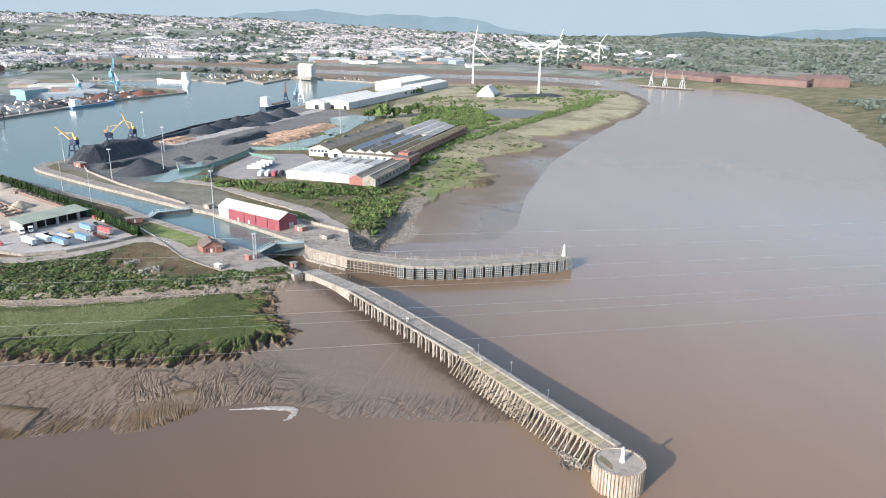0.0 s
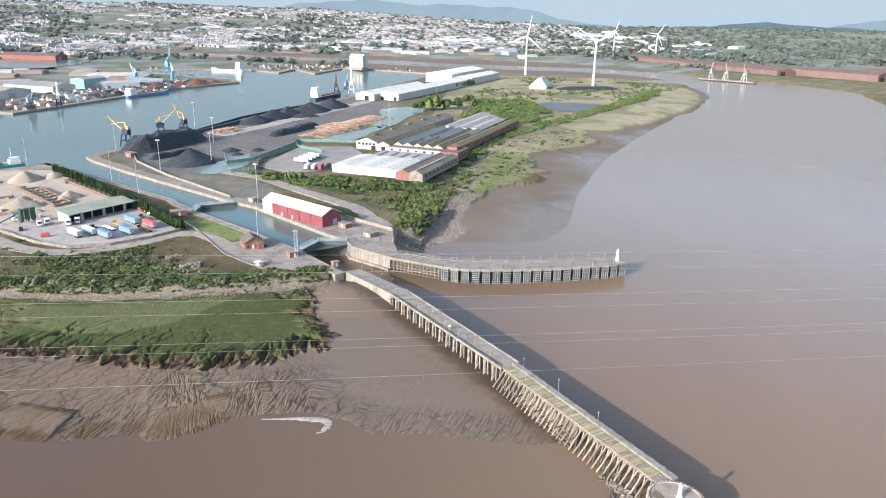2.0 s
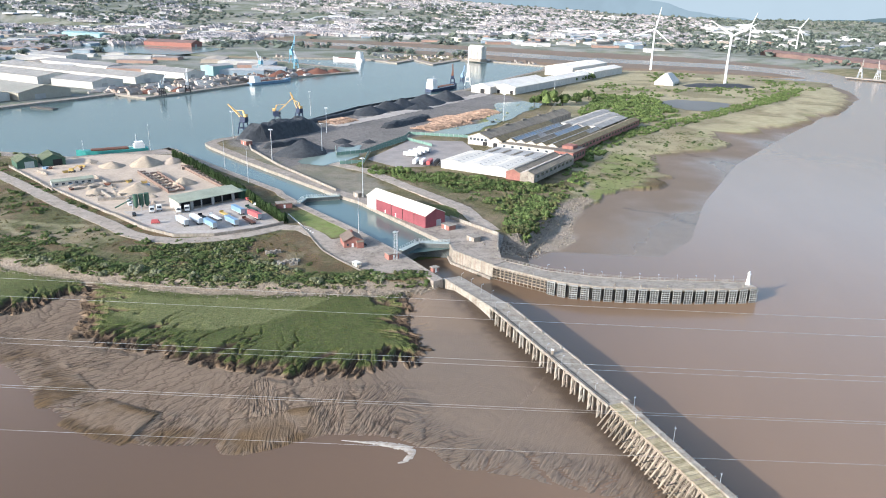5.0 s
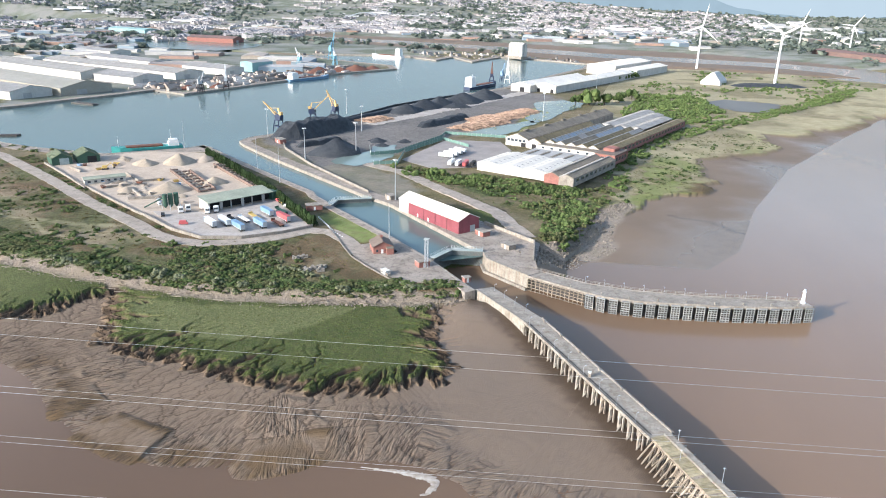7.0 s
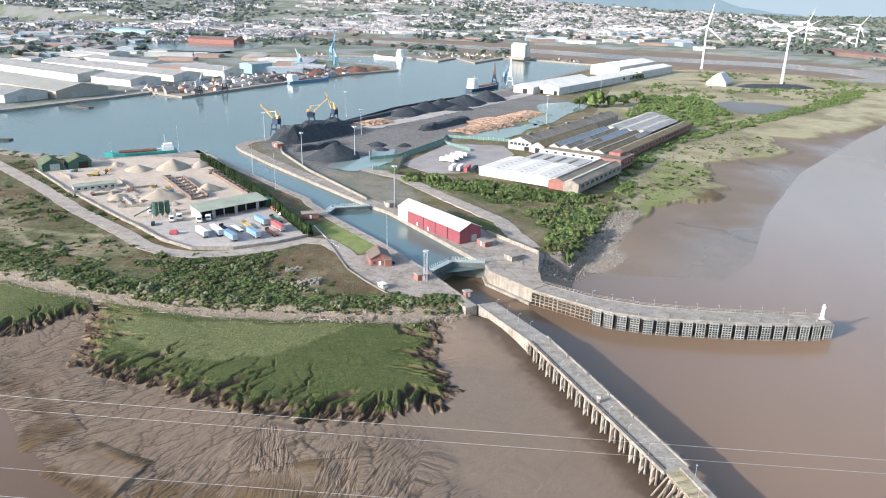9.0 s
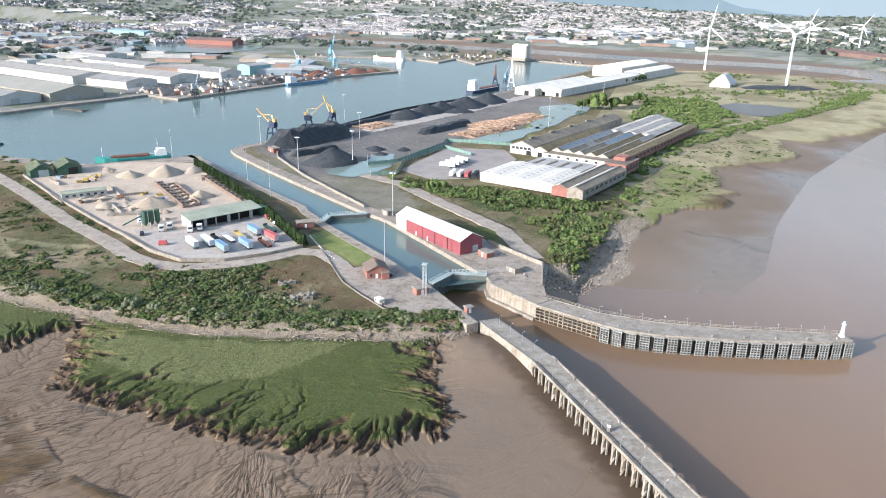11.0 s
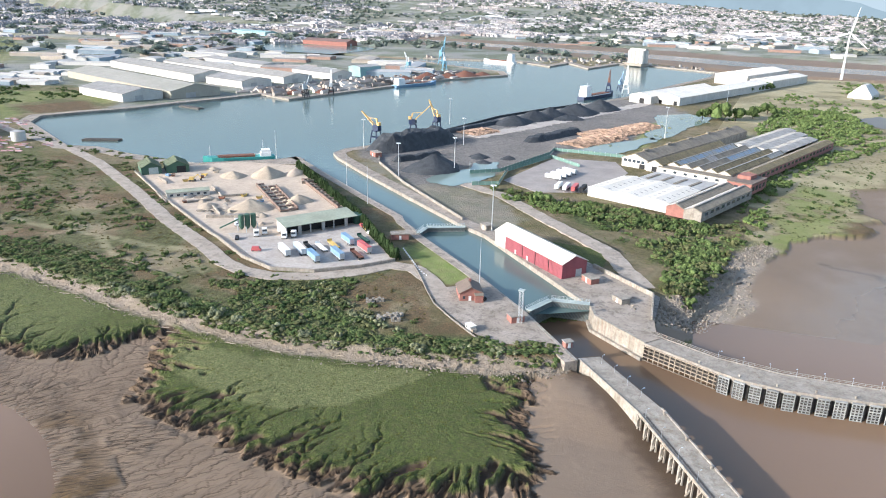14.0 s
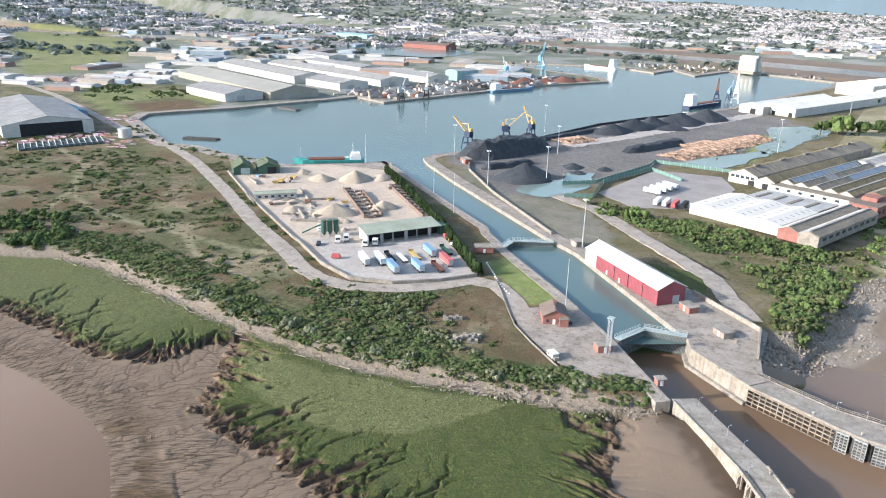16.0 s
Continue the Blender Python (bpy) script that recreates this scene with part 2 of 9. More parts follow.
M = {
    "concrete": mat("weathered_concrete", (0.355, 0.322, 0.278), (0.245, 0.220, 0.186), 0.25, 0.9, bump=0.05, streak=0.3, stain=0.4),
    "grey_wall": mat("grimy_wall_concrete", (0.235, 0.220, 0.198), (0.16, 0.148, 0.130), 0.4, 0.92, streak=0.3, stain=0.4),
    "pale_concrete": mat("pale_concrete", (0.385, 0.355, 0.305), (0.26, 0.235, 0.195), 0.25, 0.9, bump=0.04, streak=0.6, stain=0.4),
    "paving": mat("quay_paving", (0.365, 0.315, 0.268), (0.260, 0.220, 0.180), 0.16, 0.92, bump=0.05, fine=1.6, stain=0.6),
    "gravel_road": mat("pale_gravel_road", (0.40, 0.345, 0.29), (0.30, 0.255, 0.21), 0.12, 0.95, bump=0.04, fine=0.9, stain=0.45),
    "sand_yard": mat("sandy_yard", (0.53, 0.43, 0.335), (0.43, 0.35, 0.275), 0.06, 0.95, bump=0.04, fine=0.6, stain=0.22),
    "sand": mat("heaped_sand", (0.45, 0.37, 0.275), (0.34, 0.28, 0.215), 0.3, 0.95, bump=0.1),
    "grey_yard": mat("grey_lorry_yard", (0.45, 0.405, 0.36), (0.37, 0.33, 0.295), 0.1, 0.9, bump=0.03, fine=0.8, stain=0.25),
    "asphalt": mat("worn_dusty_asphalt", (0.25, 0.225, 0.21), (0.33, 0.295, 0.27), 0.08, 0.92, bump=0.03, fine=0.7),
    "coal": mat("coal", (0.030, 0.034, 0.039), (0.056, 0.061, 0.067), 0.25, 0.75, bump=0.5, bump_scale=0.9),
    "timber": mat("silvered_timber", (0.385, 0.325, 0.252), (0.24, 0.20, 0.155), 0.6, 0.9, bump=0.02, island=0.3, streak=0.15),
    "crib_timber": mat("weathered_crib_timber", (0.34, 0.285, 0.22), (0.21, 0.175, 0.135), 0.6, 0.9, island=0.35),
    # tarred timber, and the tone for shade behind fenders and inside the trestle
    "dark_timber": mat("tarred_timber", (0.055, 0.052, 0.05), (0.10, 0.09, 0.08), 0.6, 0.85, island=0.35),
    "grey_timber": mat("grey_fender_timber", (0.215, 0.23, 0.228), (0.30, 0.30, 0.285), 0.5, 0.85, island=0.3),
    "deck": mat("weedy_deck", (0.40, 0.335, 0.268), (0.24, 0.196, 0.148), 0.7, 0.95, bump=0.06, fine=2.0, stain=0.8),
    "sheetpile": mat("rust_stained_pile", (0.50, 0.45, 0.38), (0.36, 0.28, 0.21), 0.5, 0.85, streak=0.6),
    "red_clad": mat("red_cladding", (0.31, 0.088, 0.105), (0.25, 0.074, 0.088), 0.2, 0.6, streak=0.1),
    "white_clad": mat("white_cladding", (0.60, 0.575, 0.53), (0.50, 0.48, 0.435), 0.12, 0.6, streak=0.12),
    "cream_roof": mat("cream_sheet_roof", (0.40, 0.38, 0.34), (0.31, 0.29, 0.26), 0.1, 0.7, streak=0.1, stain=0.3),
    "pale_roof": mat("pale_shed_roof", (0.68, 0.64, 0.57), (0.60, 0.56, 0.49), 0.1, 0.65, streak=0.1),
    "white_roof": mat("white_sheet_roof", (0.35, 0.34, 0.32), (0.265, 0.255, 0.24), 0.08, 0.7, streak=0.1, stain=0.3),
    "bright_roof": mat("weathered_white_sheet_roof", (0.74, 0.70, 0.63), (0.64, 0.60, 0.53), 0.06, 0.6, streak=0.1),
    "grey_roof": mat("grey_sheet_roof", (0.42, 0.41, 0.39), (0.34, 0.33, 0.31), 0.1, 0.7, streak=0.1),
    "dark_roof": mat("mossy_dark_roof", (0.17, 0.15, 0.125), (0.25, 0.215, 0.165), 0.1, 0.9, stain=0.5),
    "moss_roof": mat("mossy_roof", (0.235, 0.185, 0.105), (0.155, 0.13, 0.08), 0.2, 0.95, stain=0.5),
    "glass_roof": mat("dirty_roof_glass", (0.10, 0.19, 0.30), (0.20, 0.19, 0.16), 0.07, 0.35, spec=0.5),
    "green_roof": mat("green_sheet_roof", (0.35, 0.375, 0.29), (0.28, 0.30, 0.23), 0.1, 0.7),
    "moss_green": mat("mossy_green_sheet_roof", (0.13, 0.17, 0.10), (0.17, 0.185, 0.12), 0.25, 0.8, stain=0.4),
    "green_clad": mat("dark_green_cladding", (0.06, 0.13, 0.09), (0.05, 0.10, 0.07), 0.2, 0.6),
    "brick": mat("red_brick", (0.34, 0.155, 0.125), (0.25, 0.115, 0.095), 0.4, 0.9, fine=3),
    "brown_roof": mat("brown_tile_roof", (0.20, 0.15, 0.12), (0.15, 0.12, 0.10), 0.4, 0.9),
    # doorways and open bays are panels of this near-black, for shade inside
    "dark": mat("dark_opening", (0.02, 0.02, 0.022), (0.03, 0.03, 0.03), 0.5, 0.8),
    "steel": mat("galvanised_steel", (0.50, 0.52, 0.53), (0.42, 0.44, 0.45), 0.5, 0.5, 0.3),
    "white_paint": mat("white_paint", (0.80, 0.80, 0.78), (0.72, 0.72, 0.70), 0.3, 0.5),
    "gate_blue": mat("blue_grey_gate_steel", (0.15, 0.18, 0.175), (0.10, 0.11, 0.105), 0.4, 0.7, streak=0.4),
    "gate_rib": mat("grey_gate_rib", (0.22, 0.25, 0.245), (0.15, 0.16, 0.15), 0.4, 0.75, streak=0.3),
    "gate_rail": mat("pale_blue_rail", (0.40, 0.46, 0.45), (0.33, 0.38, 0.37), 0.4, 0.6),
    "yellow": mat("yellow_crane_paint", (0.80, 0.50, 0.20), (0.70, 0.44, 0.17), 0.3, 0.6),
    "navy": mat("navy_crane_paint", (0.03, 0.05, 0.11), (0.04, 0.05, 0.08), 0.3, 0.6),
    "blue": mat("blue_trailer_paint", (0.16, 0.28, 0.42), (0.20, 0.30, 0.40), 0.3, 0.5),
    "pale_blue": mat("pale_blue_trailer_paint", (0.36, 0.42, 0.48), (0.30, 0.36, 0.42), 0.3, 0.5),
    "red": mat("red_paint", (0.52, 0.12, 0.12), (0.44, 0.10, 0.10), 0.3, 0.5),
    "teal": mat("teal_paint", (0.07, 0.38, 0.34), (0.06, 0.30, 0.28), 0.3, 0.5),
    "ochre": mat("ochre_paint", (0.60, 0.42, 0.12), (0.50, 0.35, 0.12), 0.3, 0.6),
    "rust": mat("rusty_steel", (0.20, 0.08, 0.05), (0.14, 0.07, 0.05), 0.4, 0.85),
    "rust_roof": mat("rust_red_roof", (0.21, 0.135, 0.118), (0.16, 0.108, 0.095), 0.05, 0.85),
    "rubber": mat("black_rubber", (0.03, 0.03, 0.03), (0.05, 0.05, 0.05), 1.0, 0.8),
    "cable": mat("aluminium_cable", (0.50, 0.50, 0.48), (0.42, 0.42, 0.40), 0.5, 0.5, 0.4),
    "glass": mat("window_glass", (0.05, 0.07, 0.09), (0.04, 0.05, 0.06), 0.5, 0.15, spec=0.6),
    "log": mat("stacked_logs", (0.38, 0.265, 0.195), (0.27, 0.185, 0.135), 0.3, 0.9, island=0.35),
    "stone": mat("rubble_stone", (0.27, 0.232, 0.19), (0.17, 0.145, 0.115), 0.6, 0.95, island=0.35, bump=0.05),
    "net": mat("green_fence_net", (0.16, 0.265, 0.225), (0.12, 0.205, 0.175), 0.3, 0.8),
    "bark": mat("bark", (0.12, 0.09, 0.07), (0.09, 0.07, 0.05), 1.0, 0.95),
    "leaf": leaf_mat("scrub_leaves", (0.118, 0.160, 0.060), (0.080, 0.118, 0.044)),
    "leaf_mid": leaf_mat("hawthorn_leaves", (0.142, 0.180, 0.072), (0.102, 0.136, 0.054)),
    "leaf_dark": leaf_mat("conifer_leaves", (0.050, 0.080, 0.032), (0.036, 0.060, 0.026)),
    "leaf_pale": leaf_mat("grey_willow_leaves", (0.26, 0.27, 0.17), (0.18, 0.20, 0.11)),
    "leaf_bright": leaf_mat("spring_leaves", (0.180, 0.242, 0.088), (0.138, 0.190, 0.070)),
    "leaf_olive": leaf_mat("olive_scrub_leaves", (0.172, 0.180, 0.085), (0.122, 0.132, 0.060)),
    "deck_plank": mat("bleached_deck_plank", (0.43, 0.365, 0.25), (0.28, 0.24, 0.14), 0.5, 0.95, island=0.3),
    "foam": mat("dirty_foam", (0.50, 0.455, 0.395), (0.30, 0.25, 0.20), 0.6, 0.9, bump=0.05, fine=3.0),
    "bay_wall": mat("stained_bay_walls", (0.24, 0.165, 0.13), (0.15, 0.11, 0.09), 0.4, 0.9),
    "marsh_grass": leaf_mat("marsh_grass", (0.120, 0.125, 0.034), (0.095, 0.100, 0.026)),
    "dry_grass": leaf_mat("dry_grass", (0.17, 0.14, 0.060), (0.12, 0.105, 0.042)),
    "river": water_mat("silty_river_water", (0.240, 0.158, 0.102), (0.210, 0.139, 0.090), 0.18, 0.05, 0.25, dark_band=(0.120, 0.077, 0.048)),
    "dock_water": water_mat("green_grey_dock_water", (0.092, 0.138, 0.132), (0.078, 0.120, 0.116), 0.14, 0.05, 0.3),
    "dark_pool": water_mat("peaty_pool_water", (0.085, 0.08, 0.072), (0.15, 0.14, 0.12), 0.5, 0.03, 0.4),
    "pool": water_mat("pale_pool_water", (0.20, 0.25, 0.225), (0.14, 0.185, 0.16), 0.12, 0.02, 0.5),
}

# ---------------------------------------------------------------- mesh helpers
def mesh_from(name, verts, faces, material):
    me = bpy.data.meshes.new(name)
    me.from_pydata([tuple(v) for v in verts], [], [tuple(f) for f in faces])
    me.materials.append(material)
    return me


def quick_mesh(name, v, f, material):
    """A large mesh from arrays: v (n, 3), f (m, 3) or (m, 4)."""
    me = bpy.data.meshes.new(name)
    k = f.shape[1]
    me.vertices.add(len(v))
    me.vertices.foreach_set("co", np.asarray(v, np.float32).ravel())
    me.loops.add(f.size)
    me.loops.foreach_set("vertex_index", np.asarray(f, np.int32).ravel())
    me.polygons.add(len(f))
    me.polygons.foreach_set("loop_start", np.arange(0, f.size, k, dtype=np.int32))
    me.polygons.foreach_set("use_smooth", np.zeros(len(f), bool))
    me.update(calc_edges=True)
    me.materials.append(material)
    return me


def bm_object(name, bm, material, parent=None):
    me = bpy.data.meshes.new(name)
    bmesh.ops.recalc_face_normals(bm, faces=bm.faces)
    bm.to_mesh(me)
    bm.free()
    for m in material if isinstance(material, (list, tuple)) else [material]:
        me.materials.append(m)
    ob = new(name, me)
    if parent:
        ob.parent = parent
    return ob


def part(name, bm, material, parent, label=""):
    return tagged(bm_object(name, bm, material, parent), label)


def box(bm, x0, x1, y0, y1, z0, z1, m=None, mi=0):
    """A box; m: an extra matrix."""
    vs = [Vector((x, y, z)) for z in (z0, z1) for y in (y0, y1) for x in (x0, x1)]
    vs = [bm.verts.new(m @ v if m else v) for v in vs]
    for idx in ((0, 2, 3, 1), (4, 5, 7, 6), (0, 1, 5, 4), (2, 6, 7, 3), (0, 4, 6, 2), (1, 3, 7, 5)):
        bm.faces.new([vs[i] for i in idx]).material_index = mi
    return bm


def box_data(x0, x1, y0, y1, z0, z1):
    """Corners and faces of a box, for meshes that many pieces share."""
    v = [(x, y, z) for z in (z0, z1) for y in (y0, y1) for x in (x0, x1)]
    return v, [(0, 2, 3, 1), (4, 5, 7, 6), (0, 1, 5, 4), (2, 6, 7, 3), (0, 4, 6, 2), (1, 3, 7, 5)]


def beam(bm, a, b, w, h=None, mi=0):
    """A square bar from a to b."""
    a, b = Vector(a), Vector(b)
    d = b - a
    if d.length < 1e-6:
        return bm
    q = d.to_track_quat("Z", "Y").to_matrix().to_4x4()
    h = h or w
    return box(bm, -w / 2, w / 2, -h / 2, h / 2, 0, d.length, Matrix.Translation(a) @ q, mi)


def tube(bm, a, b, r0, r1=None, n=10, mi=0, caps=True):
    a, b = Vector(a), Vector(b)
    r1 = r0 if r1 is None else r1
    q = (b - a).to_track_quat("Z", "Y").to_matrix()
    rings = []
    for p, r in ((a, r0), (b, r1)):
        rings.append([bm.verts.new(p + q @ Vector((r * math.cos(2 * math.pi * k / n), r * math.sin(2 * math.pi * k / n), 0))) for k in range(n)])
    for k in range(n):
        bm.faces.new((rings[0][k], rings[0][(k + 1) % n], rings[1][(k + 1) % n], rings[1][k])).material_index = mi
    if caps:
        bm.faces.new(rings[0][::-1]).material_index = mi
        bm.faces.new(rings[1]).material_index = mi
    return bm


def prism(bm, pts, z0, z1, mi=0):
    """A flat polygon given depth."""
    lo = [bm.verts.new((x, y, z0)) for x, y in pts]
    hi = [bm.verts.new((x, y, z1)) for x, y in pts]
    n = len(pts)
    for k in range(n):
        bm.faces.new((lo[k], lo[(k + 1) % n], hi[(k + 1) % n], hi[k])).material_index = mi
    caps = [bm.faces.new(hi), bm.faces.new(lo[::-1])]
    for f in caps:
        f.material_index = mi
    if n > 4:
        bmesh.ops.triangulate(bm, faces=caps)
    return bm


def offset_line(pts, d):
    """The polyline moved d to its left, with mitred corners."""
    p = np.array(pts, float)
    t = np.diff(p, axis=0)
    t /= np.linalg.norm(t, axis=1)[:, None]
    nrm = np.stack([-t[:, 1], t[:, 0]], 1)
    out = [p[0] + d * nrm[0]]
    for i in range(1, len(p) - 1):
        b = nrm[i - 1] + nrm[i]
        b /= np.linalg.norm(b)
        out.append(p[i] + b * d / max(0.4, float(b @ nrm[i])))
    out.append(p[-1] + d * nrm[-1])
    return [tuple(q) for q in out]


def ribbon(bm, pts, d0, d1, z0, z1, mi=0):
    """A bar with level top along a polyline, between the offsets d0 and d1 to its left."""
    a, b = offset_line(pts, d0), offset_line(pts, d1)
    rows = [[bm.verts.new((*p, z)) for p, z in ((a[i], z0), (b[i], z0), (b[i], z1), (a[i], z1))] for i in range(len(pts))]
    for r, s in zip(rows, rows[1:]):
        for k in range(4):
            bm.faces.new((r[k], r[(k + 1) % 4], s[(k + 1) % 4], s[k])).material_index = mi
    bm.faces.new(rows[0]).material_index = mi
    bm.faces.new(rows[-1][::-1]).material_index = mi
    return bm


def ragged(bm, pts, d0, d1, z0, z1, amp=0.8, seed=1):
    """A ribbon with worn, uneven edges."""
    rg = random.Random(seed)
    fine = [(p.x, p.y) for p, _ in along(pts, 2.2)]
    a, b = offset_line(fine, d0), offset_line(fine, d1)
    wob = [rg.uniform(-amp, amp) for _ in range(2 * len(fine) + 2)]
    rows = []
    for i, (p, q) in enumerate(zip(a, b)):
        p, q = Vector((*p, 0)), Vector((*q, 0))
        u = (q - p).normalized()
        p, q = p + u * 0.5 * (wob[i] + wob[i + 1]), q + u * 0.5 * (wob[-i - 1] + wob[-i - 2])
        rows.append([bm.verts.new((v.x, v.y, z)) for v, z in ((p, z0), (q, z0), (q, z1), (p, z1))])
    for r, s in zip(rows, rows[1:]):
        for k in range(4):
            bm.faces.new((r[k], r[(k + 1) % 4], s[(k + 1) % 4], s[k]))
    bm.faces.new(rows[0])
    bm.faces.new(rows[-1][::-1])
    return bm


def along(pts, step, start=0.0):
    """Places every step metres along a polyline, with their direction."""
    p = [Vector((*q, 0)) for q in pts]
    out, s, done = [], start, 0.0
    for a, b in zip(p, p[1:]):
        n = (b - a).length
        while s <= done + n + 1e-6:
            out.append((a + (b - a) * ((s - done) / n), (b - a) / n))
            s += step
        done += n
    return out


def inside(poly, x, y):
    px, py = np.array(poly, float).T
    hit = np.zeros(x.shape, bool)
    for x0, y0, x1, y1 in zip(px, py, np.roll(px, -1), np.roll(py, -1)):
        if y0 != y1:
            hit ^= ((y0 > y) != (y1 > y)) & (x < (x1 - x0) * (y - y0) / (y1 - y0) + x0)
    return hit


def nearest(poly, x, y, closed=True):
    """Distance to a polyline, the nearest place on it and the length along it."""
    p = np.array(poly, float)
    q = np.roll(p, -1, axis=0) if closed else p[1:]
    best, bx, by, bs, run = np.full(x.shape, 1e9), x.copy(), y.copy(), np.zeros(x.shape), 0.0
    for (x0, y0), (x1, y1) in zip(p, q):
        dx, dy = x1 - x0, y1 - y0
        n2 = dx * dx + dy * dy
        u = np.clip(((x - x0) * dx + (y - y0) * dy) / n2, 0, 1)
        cx, cy = x0 + u * dx, y0 + u * dy
        d = np.hypot(x - cx, y - cy)
        m = d < best
        best[m], bx[m], by[m], bs[m] = d[m], cx[m], cy[m], (run + u * math.sqrt(n2))[m]
        run += math.sqrt(n2)
    return best, bx, by, bs


def smooth(a, b, v):
    t = np.clip((v - a) / (b - a), 0, 1)
    return t * t * (3 - 2 * t)


RNG = np.random.default_rng(7)
_TAB = RNG.random((256, 256))


def vnoise(x, y, scale):
    """Smooth value noise, 0 to 1, in patches of about scale metres."""
    u, v = np.asarray(x) / scale, np.asarray(y) / scale
    i, j = np.floor(u).astype(int), np.floor(v).astype(int)
    fu, fv = u - i, v - j
    fu, fv = fu * fu * (3 - 2 * fu), fv * fv * (3 - 2 * fv)
    a, b = _TAB[i % 256, j % 256], _TAB[(i + 1) % 256, j % 256]
    c, d = _TAB[i % 256, (j + 1) % 256], _TAB[(i + 1) % 256, (j + 1) % 256]
    return (a * (1 - fu) + b * fu) * (1 - fv) + (c * (1 - fu) + d * fu) * fv


def fbm(x, y, scale, n=4):
    t, w, s = 0.0, 1.0, 0.0
    for k in range(n):
        t, s = t + w * vnoise(x + 37 * k, y - 91 * k, scale / 2**k), s + w
        w *= 0.5
    return t / s


# ---------------------------------------------------------------- plan
LAND, DOCK_Z = 8.0, 6.4
# lock and dock edges, from the outer gate inland
EAST_LOCK = [(-54.5, 289.5), (-82.0, 317.5), (-112.0, 343.8), (-155.0, 377.5), (-163.5, 386.0), (-172.0, 393.0), (-178.0, 401.0), (-214.0, 425.0), (-262.0, 458.0), (-295.0, 481.4), (-312.0, 492.0)]
EAST_DOCK = [(-312.0, 492.0), (-317.0, 479.0), (-356.0, 441.5), (-416.0, 441.0), (-453.0, 447.0), (-476.0, 439.0), (-589.0, 492.0), (-610.0, 517.0), (-599.0, 550.0), (-581.0, 591.0), (-573.0, 636.0), (-558.0, 690.0), (-548.0, 745.0), (-497.0, 729.0), (-470.0, 860.0), (-440.0, 1020.0), (-391.0, 1123.0), (-417.0, 1174.0), (-523.0, 1218.0), (-640.0, 1290.0)]
NORTH_DOCK = [(-640.0, 1330.0), (-498.0, 1368.0), (-462.0, 1372.0), (-385.0, 1312.0), (-378.0, 1400.0), (-318.0, 1312.0), (-296.0, 1445.0), (-250.0, 1447.0), (-182.0, 1410.0), (-122.0, 1378.0)]
WEST_LOCK = [(-61.5, 332.5), (-81.0, 350.0), (-128.5, 392.5), (-146.5, 403.0), (-192.0, 435.0), (-244.0, 472.0), (-286.0, 504.5), (-297.0, 516.0), (-298.0, 532.0), (-291.0, 548.0), (-278.0, 582.0), (-266.0, 644.0), (-256.0, 725.0), (-242.0, 780.0), (-218.0, 848.0), (-182.0, 963.0), (-151.0, 1144.0), (-121.0, 1288.0), (-122.0, 1378.0)]
GATE_E, GATE_W = (-82.0, 317.5), (-61.5, 332.5)
WEST_FRONT = [(-61.5, 332.5), (-58.5, 325.5), (-38.0, 311.6), (-14.0, 302.3), (-6.5, 300.2), (5.0, 300.0), (16.0, 301.6), (38.0, 306.2), (60.0, 312.8), (68.7, 317.0)]
JETTY_AXIS = [(-52.0, 293.4), (-29.1, 270.7), (15.1, 211.1), (52.4, 154.6)]
HEAD = (52.1, 148.0)

DOCK_POLY = EAST_LOCK[1:] + EAST_DOCK[1:] + NORTH_DOCK + WEST_LOCK[::-1][1:]
MOUTH_POLY = [EAST_LOCK[1], EAST_LOCK[0], (-36.0, 280.0), (-16.0, 270.0), (0.0, 290.0), (-14.0, 302.3), (-38.0, 311.6), (-58.5, 325.5), GATE_W]
BANK_E = [(-54.5, 289.5), (-57.0, 285.5), (-68.0, 279.5), (-81.0, 275.0), (-95.0, 270.0), (-115.0, 264.0), (-140.0, 258.0), (-161.0, 255.5), (-185.0, 256.0), (-215.0, 257.0), (-249.0, 260.0), (-283.0, 262.5), (-311.0, 259.0), (-333.0, 247.0), (-420.0, 215.0), (-800.0, 120.0)]
LAND_E = BANK_E + [(-5000.0, 0.0), (-5000.0, 900.0), (-1400.0, 1290.0), (-640.0, 1290.0)] + EAST_DOCK[::-1][1:] + EAST_LOCK[::-1][1:-1]
MARSH_EDGE = [(-57.0, 291.0), (-59.0, 274.0), (-51.5, 256.0), (-41.5, 239.0), (-42.0, 226.0), (-52.0, 218.5), (-60.0, 211.0), (-70.0, 208.5), (-82.0, 207.0), (-96.0, 207.5), (-110.0, 207.0), (-125.0, 208.0), (-145.0, 211.0), (-162.0, 211.0), (-168.5, 213.5), (-174.0, 225.0), (-182.0, 237.0), (-191.0, 246.5), (-196.0, 235.0), (-198.0, 225.0), (-209.0, 218.5), (-222.0, 217.0), (-251.0, 218.0), (-276.0, 217.0), (-330.0, 205.0), (-800.0, 90.0)]
MARSH = MARSH_EDGE + [(-800.0, 400.0), (-70.0, 400.0)]
TIDE_E = [(30.0, 175.5), (7.0, 176.5), (-10.0, 177.5), (-26.0, 177.5), (-34.0, 184.0), (-45.0, 187.5), (-57.0, 185.5), (-67.0, 181.5), (-72.0, 177.0), (-80.0, 170.8), (-89.0, 169.0), (-99.0, 167.5), (-107.0, 166.0), (-123.0, 167.0), (-138.0, 170.0), (-152.0, 177.0), (-163.0, 184.0), (-174.0, 191.0), (-184.0, 194.5), (-197.0, 197.5), (-222.0, 199.5), (-242.0, 199.0), (-300.0, 188.0), (-800.0, 60.0)]
RIVER = 1.8
